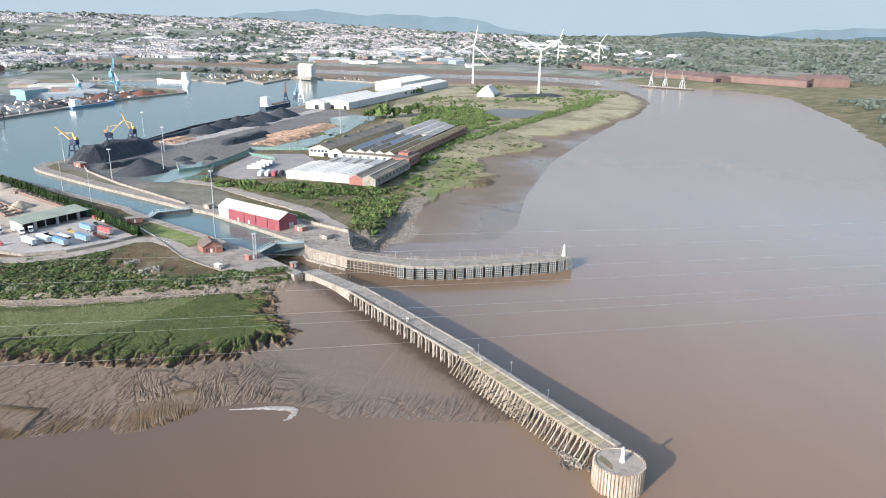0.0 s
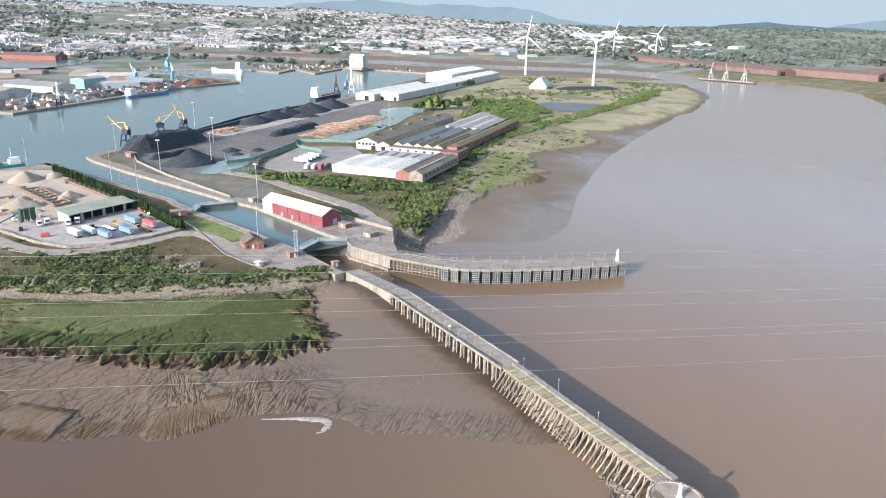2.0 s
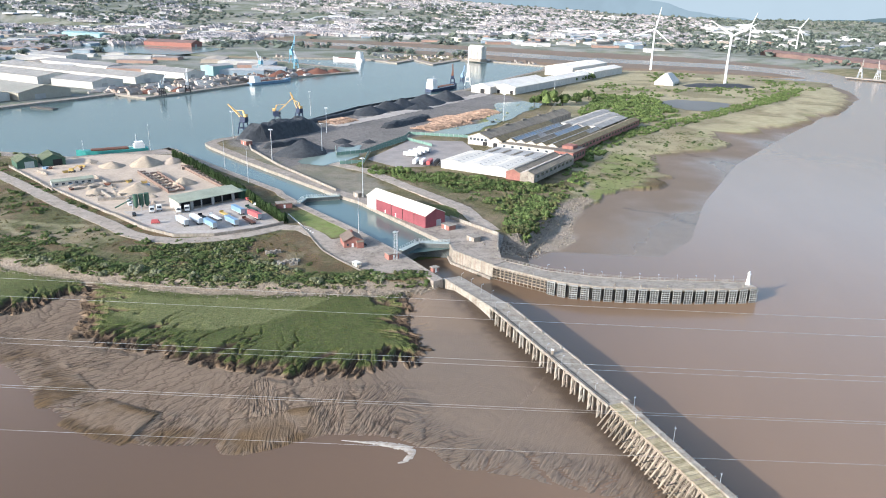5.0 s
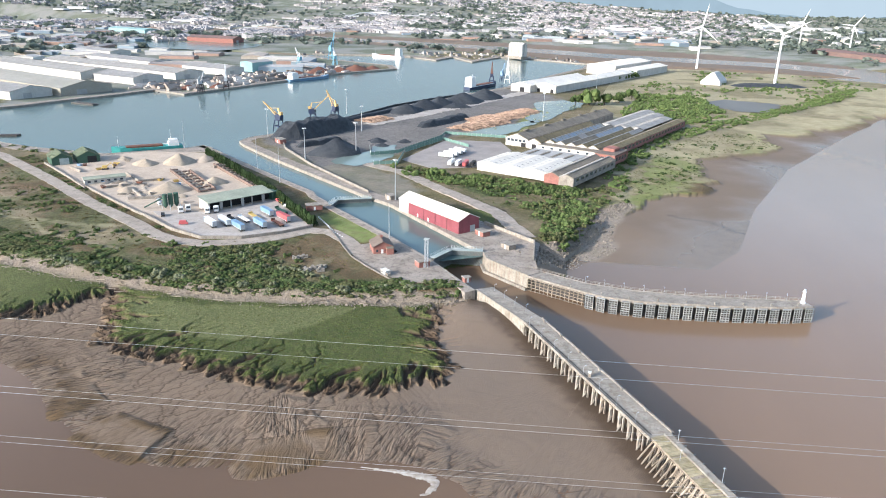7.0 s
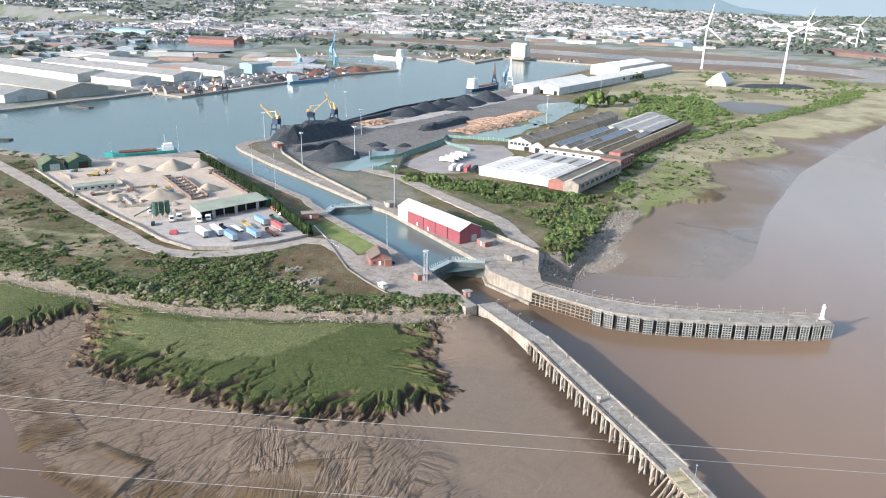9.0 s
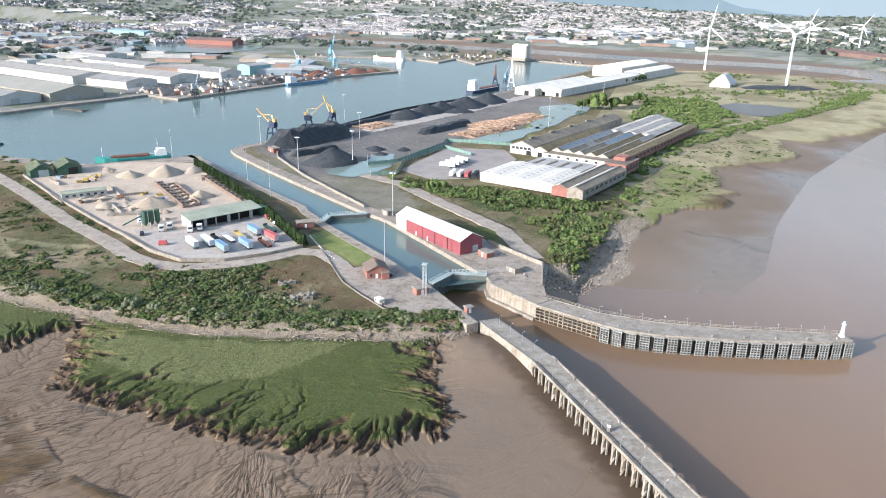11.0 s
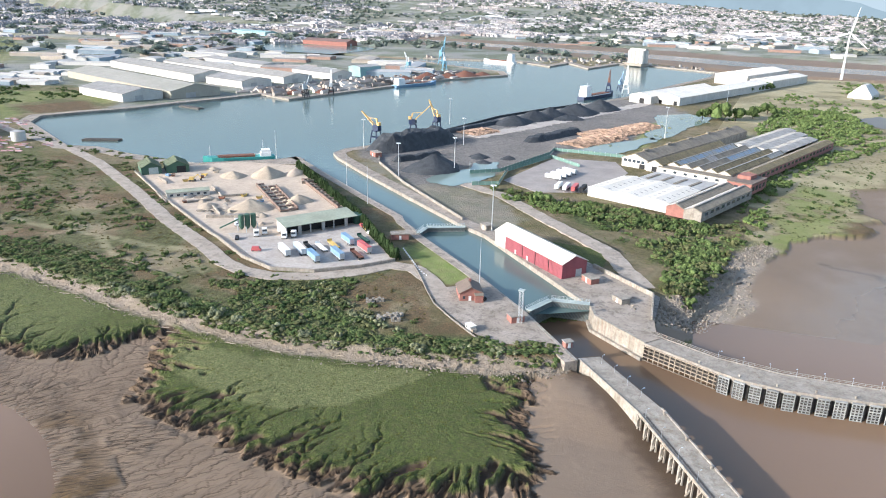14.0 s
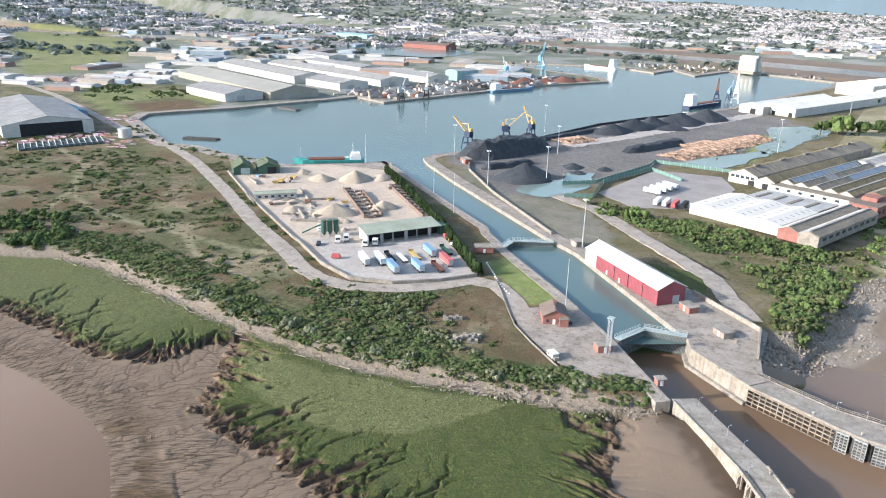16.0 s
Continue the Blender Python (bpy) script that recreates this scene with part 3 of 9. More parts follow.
TIDE_E = [(x + (3.0 - x) * 0.0158, y + (40.0 - y) * 0.0158) for x, y in TIDE_E]
MUD_E = TIDE_E + [(-800.0, 400.0), (-70.0, 400.0), (-44.0, 292.0), (-26.0, 272.0), (4.0, 234.0), (22.0, 208.0), (37.0, 184.0)]
SHORE_W = [(-37.0, 322.0), (-38.0, 346.0), (-28.0, 350.0), (-17.0, 390.0), (-18.0, 424.0), (-4.0, 442.0), (2.0, 464.0), (26.0, 495.0), (43.0, 552.0), (41.0, 593.0), (69.0, 638.0), (105.0, 677.0), (95.0, 735.0), (141.0, 760.0), (216.0, 870.0), (274.0, 987.0), (314.0, 1110.0), (329.0, 1200.0), (323.0, 1308.0), (272.0, 1360.0), (205.0, 1392.0), (63.0, 1400.0), (-40.0, 1390.0), (-120.0, 1440.0), (-300.0, 1580.0), (-700.0, 1720.0), (-1600.0, 1950.0), (-4000.0, 2300.0)]
LAND_W = [GATE_W, (-58.5, 325.5)] + SHORE_W + [(-4000.0, 1500.0), (-1400.0, 1330.0)] + NORTH_DOCK + WEST_LOCK[::-1][1:-1]
TIDE_W = [(-36.0, 316.0), (-20.0, 344.0), (42.0, 352.0), (61.0, 391.0), (76.0, 473.0), (112.0, 599.0), (182.0, 763.0), (278.0, 976.0), (338.0, 1106.0), (352.0, 1210.0), (344.0, 1320.0), (285.0, 1378.0), (205.0, 1410.0), (63.0, 1425.0), (-40.0, 1420.0), (-120.0, 1475.0), (-300.0, 1620.0), (-700.0, 1760.0), (-1600.0, 1990.0), (-4000.0, 2340.0)]
MUD_W = TIDE_W + [(-4000.0, 1500.0), (-300.0, 1300.0), (-120.0, 600.0), (-60.0, 345.0)]
FAR_BANK = [(-4000.0, 2600.0), (-1600.0, 2200.0), (-700.0, 2060.0), (-273.0, 1960.0), (-115.0, 1890.0), (142.0, 1826.0), (296.0, 1730.0), (372.0, 1640.0), (412.0, 1465.0), (508.0, 1412.0), (552.0, 1356.0), (588.0, 1230.0), (560.0, 1110.0), (539.0, 1030.0), (511.0, 901.0), (458.0, 755.0), (447.0, 699.0), (470.0, 560.0), (620.0, 380.0), (900.0, 0.0), (1500.0, -600.0)]
LAND_FAR = FAR_BANK + [(6000.0, -600.0), (6000.0, 6000.0), (-6000.0, 6000.0), (-6000.0, 2600.0)]


def city_hills(x, y):
    """Rising ground and wooded ridges behind the river plain."""
    r = np.hypot(x, y)
    west = smooth(400, -1400, x)
    rise = smooth(2500, 4700, r) * (98 * west + 26) + smooth(3300, 4800, r) * 34 * (1 - west)
    return rise * (0.55 + 0.75 * fbm(x, y, 1300.0, 3))


def spaced(*runs):
    out = []
    for a, b, step in runs:
        out.append(np.linspace(a, b, max(2, int(round((b - a) / step))), endpoint=False))
    return np.concatenate(out + [np.array([runs[-1][1]])])


gx = spaced((-4950, -1500, 115), (-1500, -760, 24), (-760, -430, 7), (-430, -290, 2.6), (-290, -225, 0.6), (-225, -14, 0.42), (-14, 36, 0.8), (36, 130, 2.4), (130, 420, 6), (420, 900, 16), (900, 4950, 110))
gy = spaced((-700, 60, 40), (60, 158, 10), (158, 262, 0.42), (262, 300, 0.8), (300, 560, 2.4), (560, 860, 4.5), (860, 1500, 8), (1500, 2100, 16), (2100, 4950, 60))
X, Y = np.meshgrid(gx, gy)
shape = X.shape
X, Y = X.ravel().copy(), Y.ravel().copy()
cell = np.maximum(np.gradient(gx)[None, :], np.gradient(gy)[:, None]).ravel()

warp = smooth(-60, -5, X) * smooth(385, 450, Y)
XW = X + warp * (34 * (fbm(X + 610, Y, 46.0, 2) - 0.5) + 22 * (fbm(X, Y + 320, 13.0, 3) - 0.5))
YW = Y + warp * (30 * (fbm(X - 210, Y + 77, 46.0, 2) - 0.5) + 18 * (fbm(X + 55, Y, 12.0, 3) - 0.5))
in_e, in_w, in_far = inside(LAND_E, X, Y), inside(LAND_W, XW, YW), inside(LAND_FAR, X, Y)
in_marsh, in_mud_e, in_mud_w = inside(MARSH, X, Y) & (X < -30), inside(MUD_E, X, Y), inside(MUD_W, X, Y)
d_bank, _, _, s_bank = nearest(BANK_E, X, Y, False)
d_marsh, _, _, s_marsh = nearest(MARSH_EDGE, X, Y, False)
d_tide, _, _, s_tide = nearest(TIDE_E, X, Y, False)
d_shore, _, _, s_shore = nearest(SHORE_W, XW, YW, False)
d_tidew, _, _, _ = nearest(TIDE_W, X, Y, False)
d_far, _, _, _ = nearest(FAR_BANK, X, Y, False)

rough = fbm(X, Y, 9.0, 4) - 0.5
Z = np.full(X.shape, -3.0)
Z = np.where(in_far, np.minimum(LAND, RIVER - 0.5 + d_far * 0.12), Z)
# the upper reach at low water: a narrow channel between bare banks
CHANNEL = [(420, 1330), (345, 1530), (210, 1630), (60, 1655), (-100, 1690), (-300, 1780), (-700, 1900), (-1600, 2080), (-4000, 2450)]
d_chan = nearest(CHANNEL, X, Y, False)[0]
upper = (X < 360) & (Y > 1400) & ~in_far & ~in_w & ~in_e
Z = np.where(upper, np.minimum(6.0, RIVER - 1.2 + 0.03 * (d_chan - 20) + 0.6 * rough), Z)
# western mud flat, almost level
zw = RIVER + np.minimum(2.2, -0.2 + d_tidew * 0.016 + 0.00022 * d_tidew ** 2) + 0.05 * rough * smooth(0, 30, d_tidew)
Z = np.where(in_mud_w, zw, Z)
# eastern mud flat and salt marsh, drained by runnels: water finds its way down a rough slope
swell = fbm(X + 40, Y, 24.0, 2)
frac = d_tide / (d_tide + d_marsh + 1e-6)
# rounded mud banks above the tide line
lobe = smooth(0.40, 0.62, vnoise(s_tide + 3.0 * (fbm(X, Y, 9.0, 2) - 0.5), 0 * s_tide, 8.5)) * np.sqrt(np.clip(1 - ((d_tide - 8.5) / 8.5) ** 2, 0, 1)) * smooth(-50, -78, X) * smooth(-162, -146, X)
ze = RIVER + 1.0 * frac + 2.9 * smooth(30, 4, np.hypot(X + 47, Y - 281)) + 0.75 * lobe
wob = 5.0 * (fbm(X, Y, 11.0, 3) - 0.5)
top_z = 4.75 + 0.25 * rough + 0.35 * (fbm(X, Y, 2.2, 3) - 0.5)
jag = d_marsh + 1.0 + 5.0 * (fbm(X, Y, 7.0, 3) - 0.5) + 2.5 * (fbm(X + 70, Y, 2.4, 2) - 0.5) - 5.0 * smooth(-95, -52, X)
# gullies bite into the marsh at a slant, of very different lengths
alongm = s_marsh + 0.45 * d_marsh + wob
bite = vnoise(alongm, d_marsh * 0.05, 1.7)
reach_b = 7.5 + 17.0 * vnoise(alongm * 0.4 + 50, 0 * alongm, 2.0) ** 1.6
bites = smooth(0.20, 0.07, np.abs(bite - 0.5)) * smooth(reach_b, reach_b - 5.0, jag)
nick = smooth(0.24, 0.06, np.abs(vnoise(alongm + 333 + 0.6 * wob, d_marsh * 0.12, 0.75) - 0.5)) * smooth(12.0, 7.0, jag)
tip = jag - 5.0 * vnoise(alongm, d_marsh * 0.07, 1.5) - 1.5 * vnoise(alongm + 70, d_marsh * 0.1, 0.8)
foot = smooth(-1.6, 0.0, tip)
edge = smooth(5.5, 8.5, jag + 8.0 * (vnoise(alongm, d_marsh * 0.05, 2.2) - 0.5))
slope_z = np.where(in_marsh, ze + 0.85 * foot + np.maximum(top_z - ze - 0.85, 0.2) * edge, np.where(in_mud_e, ze, -3.0))
route = np.where(in_marsh, RIVER + 2.6 + 0.14 * np.minimum(d_marsh, 40), np.where(in_mud_e, RIVER + 2.6 * frac + 1.5 * lobe, -3.0))


def drained(h, active, seed):
    """Water gathered at each cell of a rough slope that drains to its low rim."""
    n0, n1 = h.shape
    g = np.random.default_rng(seed)
    flat, live = (h + g.uniform(0, 0.06, h.shape)).ravel(), active.ravel()
    parent = np.full(flat.size, -1, np.int64)
    done = ~live
    ring = np.zeros(h.shape, bool)
    ring[1:-1, 1:-1] = active[1:-1, 1:-1] & ~(active[:-2, 1:-1] & active[2:, 1:-1] & active[1:-1, :-2] & active[1:-1, 2:])
    ring &= h < RIVER + 0.6
    level = np.clip(((flat + 3.5) / 0.004), 0, 3999).astype(int).tolist()
    shelves = [[] for _ in range(4000)]
    for i in np.flatnonzero(ring.ravel()).tolist():
        done[i] = True
        shelves[level[i]].append(i)
    order, step = [], (1, -1, n1, -n1, n1 + 1, n1 - 1, -n1 + 1, -n1 - 1)
    done = done.tolist()
    for z, shelf in enumerate(shelves):
        for i in shelf:
            order.append(i)
            c = i % n1
            if c == 0 or c == n1 - 1 or i < n1 or i >= flat.size - n1:
                continue
            for d in step:
                j = i + d
                if not done[j]:
                    done[j] = True
                    parent[j] = i
                    shelves[max(level[j], z)].append(j)
    acc = np.ones(flat.size)
    for i in reversed(order):
        if parent[i] >= 0:
            acc[parent[i]] += acc[i]
    return acc.reshape(h.shape)


i0, i1 = np.searchsorted(gy, 157), np.searchsorted(gy, 299)
j0, j1 = np.searchsorted(gx, -289), np.searchsorted(gx, 34)
win = np.zeros(shape, bool)
win[i0:i1, j0:j1] = True
base_h = (route + 0.36 * (fbm(X, Y, 9.0, 2) - 0.5) + 0.20 * (fbm(X + 9, Y, 2.0, 2) - 0.5)).reshape(shape)[i0:i1, j0:j1]
wetland = ((in_mud_e | in_marsh) & ~in_e).reshape(shape)[i0:i1, j0:j1]
acc = np.ones(shape)
acc[i0:i1, j0:j1] = drained(base_h, wetland, 3)


def blurred(q, k=1):
    for _ in range(k):
        q = 0.5 * q + 0.125 * (np.roll(q, 1, 0) + np.roll(q, -1, 0) + np.roll(q, 1, 1) + np.roll(q, -1, 1))
    return q


flow = np.log(acc)
rill = smooth(2.0, 3.8, flow).ravel()
runnel = np.clip(1.3 * blurred(smooth(4.6, 6.4, flow), 1), 0, 1).ravel()
creek = np.clip(1.3 * blurred(smooth(5.0, 6.8, flow), 1), 0, 1).ravel()
reach_n = 9 + 9 * fbm(X * 0.7, Y, 26.0, 2)
lower = np.where(in_mud_e & ~in_marsh, smooth(reach_n + 5, reach_n - 3, d_tide), 0.0)
fans = np.maximum(lower, smooth(0.56, 0.66, fbm(X - 31, Y + 17, 15.0, 3)) * smooth(-28, -42, X) * smooth(222, 205, Y))
calm = smooth(-38, -62, X + 0.45 * (Y - 210))
carved = 0.10 + 0.90 * np.maximum(calm, lower)
z_mud = ze + lower * 0.35 * (swell - 0.42) * smooth(0, 3, d_tide) - (rill * (0.05 + 0.10 * fans) + 0.16 * runnel * smooth(1, 6, d_tide)) * carved - 0.30 * smooth(4.0, 0, d_tide) * (0.5 + fbm(X, Y, 3.0, 2))
Z = np.where(in_mud_e, np.maximum(z_mud, RIVER - 0.6), Z)
fringe = smooth(14.0, 6.5, jag)
cut = np.clip(bites * foot + creek * smooth(34, 20, d_marsh) * 0.8, 0, 1)
zm = slope_z - 1.7 * cut * (0.35 + 0.65 * foot) - 0.7 * nick * (1 - 0.7 * edge) * foot + 1.3 * fringe * foot * (fbm(X, Y, 1.2, 2) - 0.5)
Z = np.where(in_marsh, np.maximum(zm, 2.3), Z)
# solid land
bank_z = np.where(d_bank < 9, 4.9 + (LAND - 4.9) * smooth(0, 6.5, d_bank) + 0.7 * (fbm(X, Y, 2.4, 2) - 0.5), LAND + 0.35 * rough)
nearby = (X > -900) & (Y < 330) & in_e
Z = np.where(in_e, np.where(nearby, bank_z, LAND + 0.3 * rough), Z)
shore_z = np.where(Y < 400, 3.9 + (LAND - 3.9) * smooth(1, 9.0, d_shore), 4.7 + (LAND - 4.7) * smooth(0, 110, d_shore)) + 0.25 * rough
Z = np.where(in_w, shore_z, Z)
Z = np.where(in_e | in_w | (in_far & (d_far > 60)), Z + city_hills(X, Y), Z)
d_fl = nearest([(-40.0, 321.0), (-38.5, 334.0), (-42.0, 352.0)], X, Y, False)[0]
Z = np.where((X > -44) & (Y > 318) & (Y < 362), np.maximum(Z, 7.6 - 0.42 * d_fl + 0.5 * rough), Z)
# the basins, with their rims drawn to the quay lines
d_dock, bx, by, _ = nearest(DOCK_POLY, X, Y)
in_dock = inside(DOCK_POLY, X, Y)
snap = d_dock < 0.55 * cell
snap &= cell < 12
X[snap], Y[snap] = bx[snap], by[snap]
Z = np.where(in_dock | snap, 2.0, Z)
d_mouth, bx, by, _ = nearest(MOUTH_POLY, X, Y)
in_mouth = inside(MOUTH_POLY, X, Y)
Z = np.where(in_mouth | ((d_mouth < 1.6) & (Y > 286)), -3.0, Z)

# ---------------------------------------------------------------- ground cover
ROAD = [(-1500.0, 700.0), (-790.0, 532.0), (-655.0, 487.0), (-553.0, 453.0), (-470.0, 434.0), (-412.0, 411.0), (-337.0, 372.0), (-275.0, 337.0), (-233.0, 317.0), (-212.0, 305.0), (-197.0, 300.5), (-184.0, 301.0), (-168.0, 309.0), (-154.0, 323.0), (-147.0, 335.0), (-137.0, 336.0), (-126.0, 328.0), (-113.0, 313.0)]
YARD = [(-369.0, 404.0), (-353.0, 435.0), (-334.0, 459.0), (-292.0, 470.0), (-149.0, 341.0), (-158.0, 327.0), (-171.0, 314.0), (-188.0, 308.0), (-207.0, 314.0), (-243.0, 333.0), (-312.0, 370.0)]
COAL_YARD = [(-270.0, 512.0), (-288.0, 535.0), (-275.0, 600.0), (-258.0, 720.0), (-225.0, 840.0), (-190.0, 950.0), (-120.0, 905.0), (-95.0, 860.0), (-120.0, 770.0), (-110.0, 640.0), (-150.0, 610.0), (-168.0, 530.0), (-176.0, 470.0), (-205.0, 462.0), (-235.0, 488.0)]
BROWN_FIELD = [(-240.0, 275.0), (-200.0, 272.0), (-180.0, 290.0), (-206.0, 298.0), (-260.0, 322.0), (-330.0, 355.0), (-420.0, 395.0), (-470.0, 390.0), (-400.0, 330.0), (-300.0, 290.0)]
BARE_E = [(-150.0, 300.0), (-128.0, 292.0), (-104.0, 286.0), (-110.0, 300.0), (-135.0, 322.0), (-146.0, 318.0)]
MEADOW_W = [(-18.0, 440.0), (-8.0, 520.0), (14.0, 640.0), (60.0, 720.0), (90.0, 735.0), (105.0, 677.0), (69.0, 638.0), (41.0, 593.0), (43.0, 552.0), (26.0, 495.0), (2.0, 462.0)]
SPIT = [(118.0, 745.0), (125.0, 775.0), (157.0, 880.0), (216.0, 1005.0), (286.0, 1165.0), (300.0, 1240.0), (333.0, 1230.0), (333.0, 1195.0), (318.0, 1105.0), (276.0, 985.0), (219.0, 868.0), (143.0, 757.0)]
SHINGLE = [(-60.0, 345.0), (-40.0, 328.0), (-22.0, 344.0), (-6.0, 372.0), (-10.0, 400.0), (-4.0, 430.0), (0.0, 450.0), (-10.0, 455.0), (-24.0, 420.0), (-26.0, 380.0), (-40.0, 352.0)]


def zone(poly, soft=3.0, jag=4.0):
    """1 inside a polygon with a ragged edge."""
    d = nearest(poly, X, Y)[0] * np.where(inside(poly, X, Y), 1, -1)
    return smooth(-soft, soft, d + jag * 2 * (fbm(X + 5, Y + 9, 8.0, 3) - 0.5))


green_edge = smooth(0.25, 0.6, edge + 0.5 * (fbm(X, Y, 2.6, 3) - 0.5)) * (1 - smooth(0.3, 0.65, cut))
marsh_w = np.where(in_marsh & ~in_e, green_edge, 0.0)
PALE = [(-186, 246), (-170, 249), (-150, 251), (-118, 258), (-92, 268), (-101, 252), (-108, 240), (-120, 230), (-140, 226), (-160, 229), (-174, 238)]
pale_marsh = zone(PALE, 1.2, 2.5) * marsh_w + 0.6 * smooth(-205, -230, X) * marsh_w
mud_w = np.where((in_mud_e | in_mud_w | in_marsh | upper) & ~in_e & ~in_w, 1.0 - marsh_w, 0.0)
wet = np.where((in_mud_e | in_marsh) & ~in_e, np.where(in_marsh, 1 - foot, 1.0) * np.clip(0.42 * smooth(2.5, 3.5, flow).ravel() + 0.45 * smooth(4.2, 5.6, flow).ravel(), 0, 1) * carved, 0.0)
d_jetty = nearest(JETTY_AXIS, X, Y, False)[0]
# mud darkened along the jetty: dark foot mud plus shade under the deck
wet = np.maximum(wet, np.where(in_mud_e & ~in_marsh, 0.85 * smooth(12.5, 5.5, d_jetty + 5 * (fbm(X, Y, 2.5, 3) - 0.5)), 0.0))
# two drains across the far mudflat
for line in ([(63, 628), (74, 617), (96, 607), (107, 585)], [(18, 442), (24, 439), (39, 440), (52, 425), (64, 421)]):
    wet = np.maximum(wet, np.where(in_mud_w & ~in_w, 0.6 * smooth(2.6, 0.6, nearest(line, X, Y, False)[0] + 3.5 * (fbm(X, Y, 4.0, 3) - 0.5)), 0.0))
# gullies and nicks darkened for shade in the cuts, over dark fringe mud
silt_shade = np.where(in_marsh & ~in_e, foot * np.clip(1.2 * cut + 0.7 * nick * (1 - 0.6 * edge) + fringe * (0.22 + 0.3 * smooth(0.48, 0.62, fbm(X, Y, 1.8, 2))), 0, 1), 0.0)
ochre = np.where(in_mud_e & ~in_marsh, smooth(0.46, 0.58, fbm(X + 77, Y - 12, 9.0, 3)) * smooth(19, 7, d_tide) * smooth(-52, -85, X) * smooth(-195, -165, X) * 0.9, 0.0)
ochre = np.maximum(ochre, np.where(in_mud_e & ~in_marsh, 0.95 * smooth(0.05, 0.45, lobe) * (1 - 0.75 * smooth(0.62, 0.92, lobe)) * (0.35 + 0.65 * smooth(0.40, 0.55, fbm(X + 20, Y, 6.0, 3))), 0.0))
ochre = np.maximum(ochre, np.where(in_marsh & ~in_e, 0.65 * fringe * foot * (0.35 + 0.65 * smooth(0.42, 0.56, fbm(X - 50, Y, 3.4, 3))), 0.0))
sheen = np.where((in_mud_w | upper) & ~in_w, np.where(upper, 0.35, 0.35 + 0.65 * smooth(6, 50, d_shore + 22 * (fbm(X, Y, 20.0, 3) - 0.5))), np.where((in_mud_e | in_marsh) & ~in_e, np.where(in_marsh, 1 - foot, 1.0) * smooth(-75, -35, X + 0.5 * (Y - 200)) * 0.7, 0.0))
LAWN = [(-154, 356), (-150, 370), (-140, 362), (-112, 341), (-110, 336), (-117, 328), (-129, 335)]
lush = zone(LAWN, 1.0, 1.5)
lush = np.maximum(lush * (0.72 + 0.28 * smooth(0.45, 0.55, fbm(X, Y, 3.5, 3))), np.where(in_w, 0.6 * smooth(0.44, 0.6, fbm(X + 40, Y, 16.0, 3)) * smooth(26, 6, d_shore + 16 * (fbm(X, Y, 18.0, 3) - 0.5)) * smooth(425, 450, Y) * smooth(1000, 850, Y), 0.0))
heath = np.where(in_e & (Y < 420), smooth(0.47, 0.56, fbm(X + 300, Y + 40, 17.0, 4)), 0.0)
heath = np.maximum(heath, 0.95 * zone(BARE_E, 3.0, 4.0) * smooth(0.36, 0.48, fbm(X + 12, Y, 8.0, 3)))
heath = np.maximum(heath, np.where(in_w & (Y > 430), smooth(13, 3, d_shore + 16 * (fbm(X, Y, 7.0, 3) - 0.5)), 0.0))
rubble = np.where(nearby | in_marsh, smooth(4.0, 1.8, np.abs(d_bank - np.where(in_e, 1.0, -1.0) * 2.0) + 3 * (fbm(X, Y, 5.0, 2) - 0.5)), 0.0) * (X < -56)
rubble = np.maximum(rubble, zone(SHINGLE, 2.0, 3.0))
field = np.maximum(np.maximum(zone(BROWN_FIELD, 8.0, 22.0), zone(BARE_E, 3.0, 4.0)), np.where((in_e | in_w) & (Y < 480), 0.7, np.where(in_w & (Y < 1500), 0.55, 0.0)))
field = field * (1 - 0.65 * heath) * (1 - 0.5 * zone(BARE_E, 3.0, 4.0))
coal_w = zone(COAL_YARD, 5.0, 8.0)
GREEN_HILL = [(-2024, 1097), (-2495, 1432), (-2221, 1498), (-1529, 1156), (-1140, 860), (-995, 658), (-1038, 613)]
lush = np.maximum(lush, 0.5 * zone(GREEN_HILL, 20.0, 20.0))
heath = np.maximum(heath, 1.0 * zone([(-680, 545), (-660, 606), (-603, 572), (-627, 524)], 2.0, 2.0))
SWAMP = [(-150, 618), (-108, 640), (-85, 780), (-70, 850), (-126, 838), (-118, 690), (-142, 640)]
lush = np.maximum(lush, 0.8 * zone(SWAMP, 4.0, 8.0))
SALT_GRASS = [(-2, 446), (-10, 490), (-6, 540), (8, 590), (24, 600), (40, 575), (38, 540), (24, 495), (8, 462)]
lush = np.maximum(lush, 0.75 * zone(SALT_GRASS, 3.0, 10.0) * smooth(0.40, 0.50, fbm(X + 31, Y, 13.0, 3)))
pale_grass = np.maximum(zone(SPIT, 3.0, 6.0) * (0.35 + 0.5 * smooth(0.4, 0.6, fbm(X, Y, 18.0, 3))), 0.55 * zone(MEADOW_W, 3.0, 10.0) * smooth(0.46, 0.58, fbm(X, Y, 18.0, 3)))
pale_grass = np.maximum(pale_grass, np.where(in_w & (Y > 520) & (X > -60), 0.30 + 0.42 * smooth(0.42, 0.60, fbm(X + 90, Y, 40.0, 4)), 0.0))
pale_grass = pale_grass * (1 - 0.85 * zone(SALT_GRASS, 3.0, 10.0) * smooth(0.36, 0.46, fbm(X + 31, Y, 13.0, 3)))
far_fields = np.where((np.hypot(X, Y) > 1350) & (in_e | in_far | in_w), 0.12 * smooth(0.42, 0.55, fbm(X - 900, Y, 260.0, 3)), 0.0)
pale_grass = np.maximum(pale_grass, far_fields)
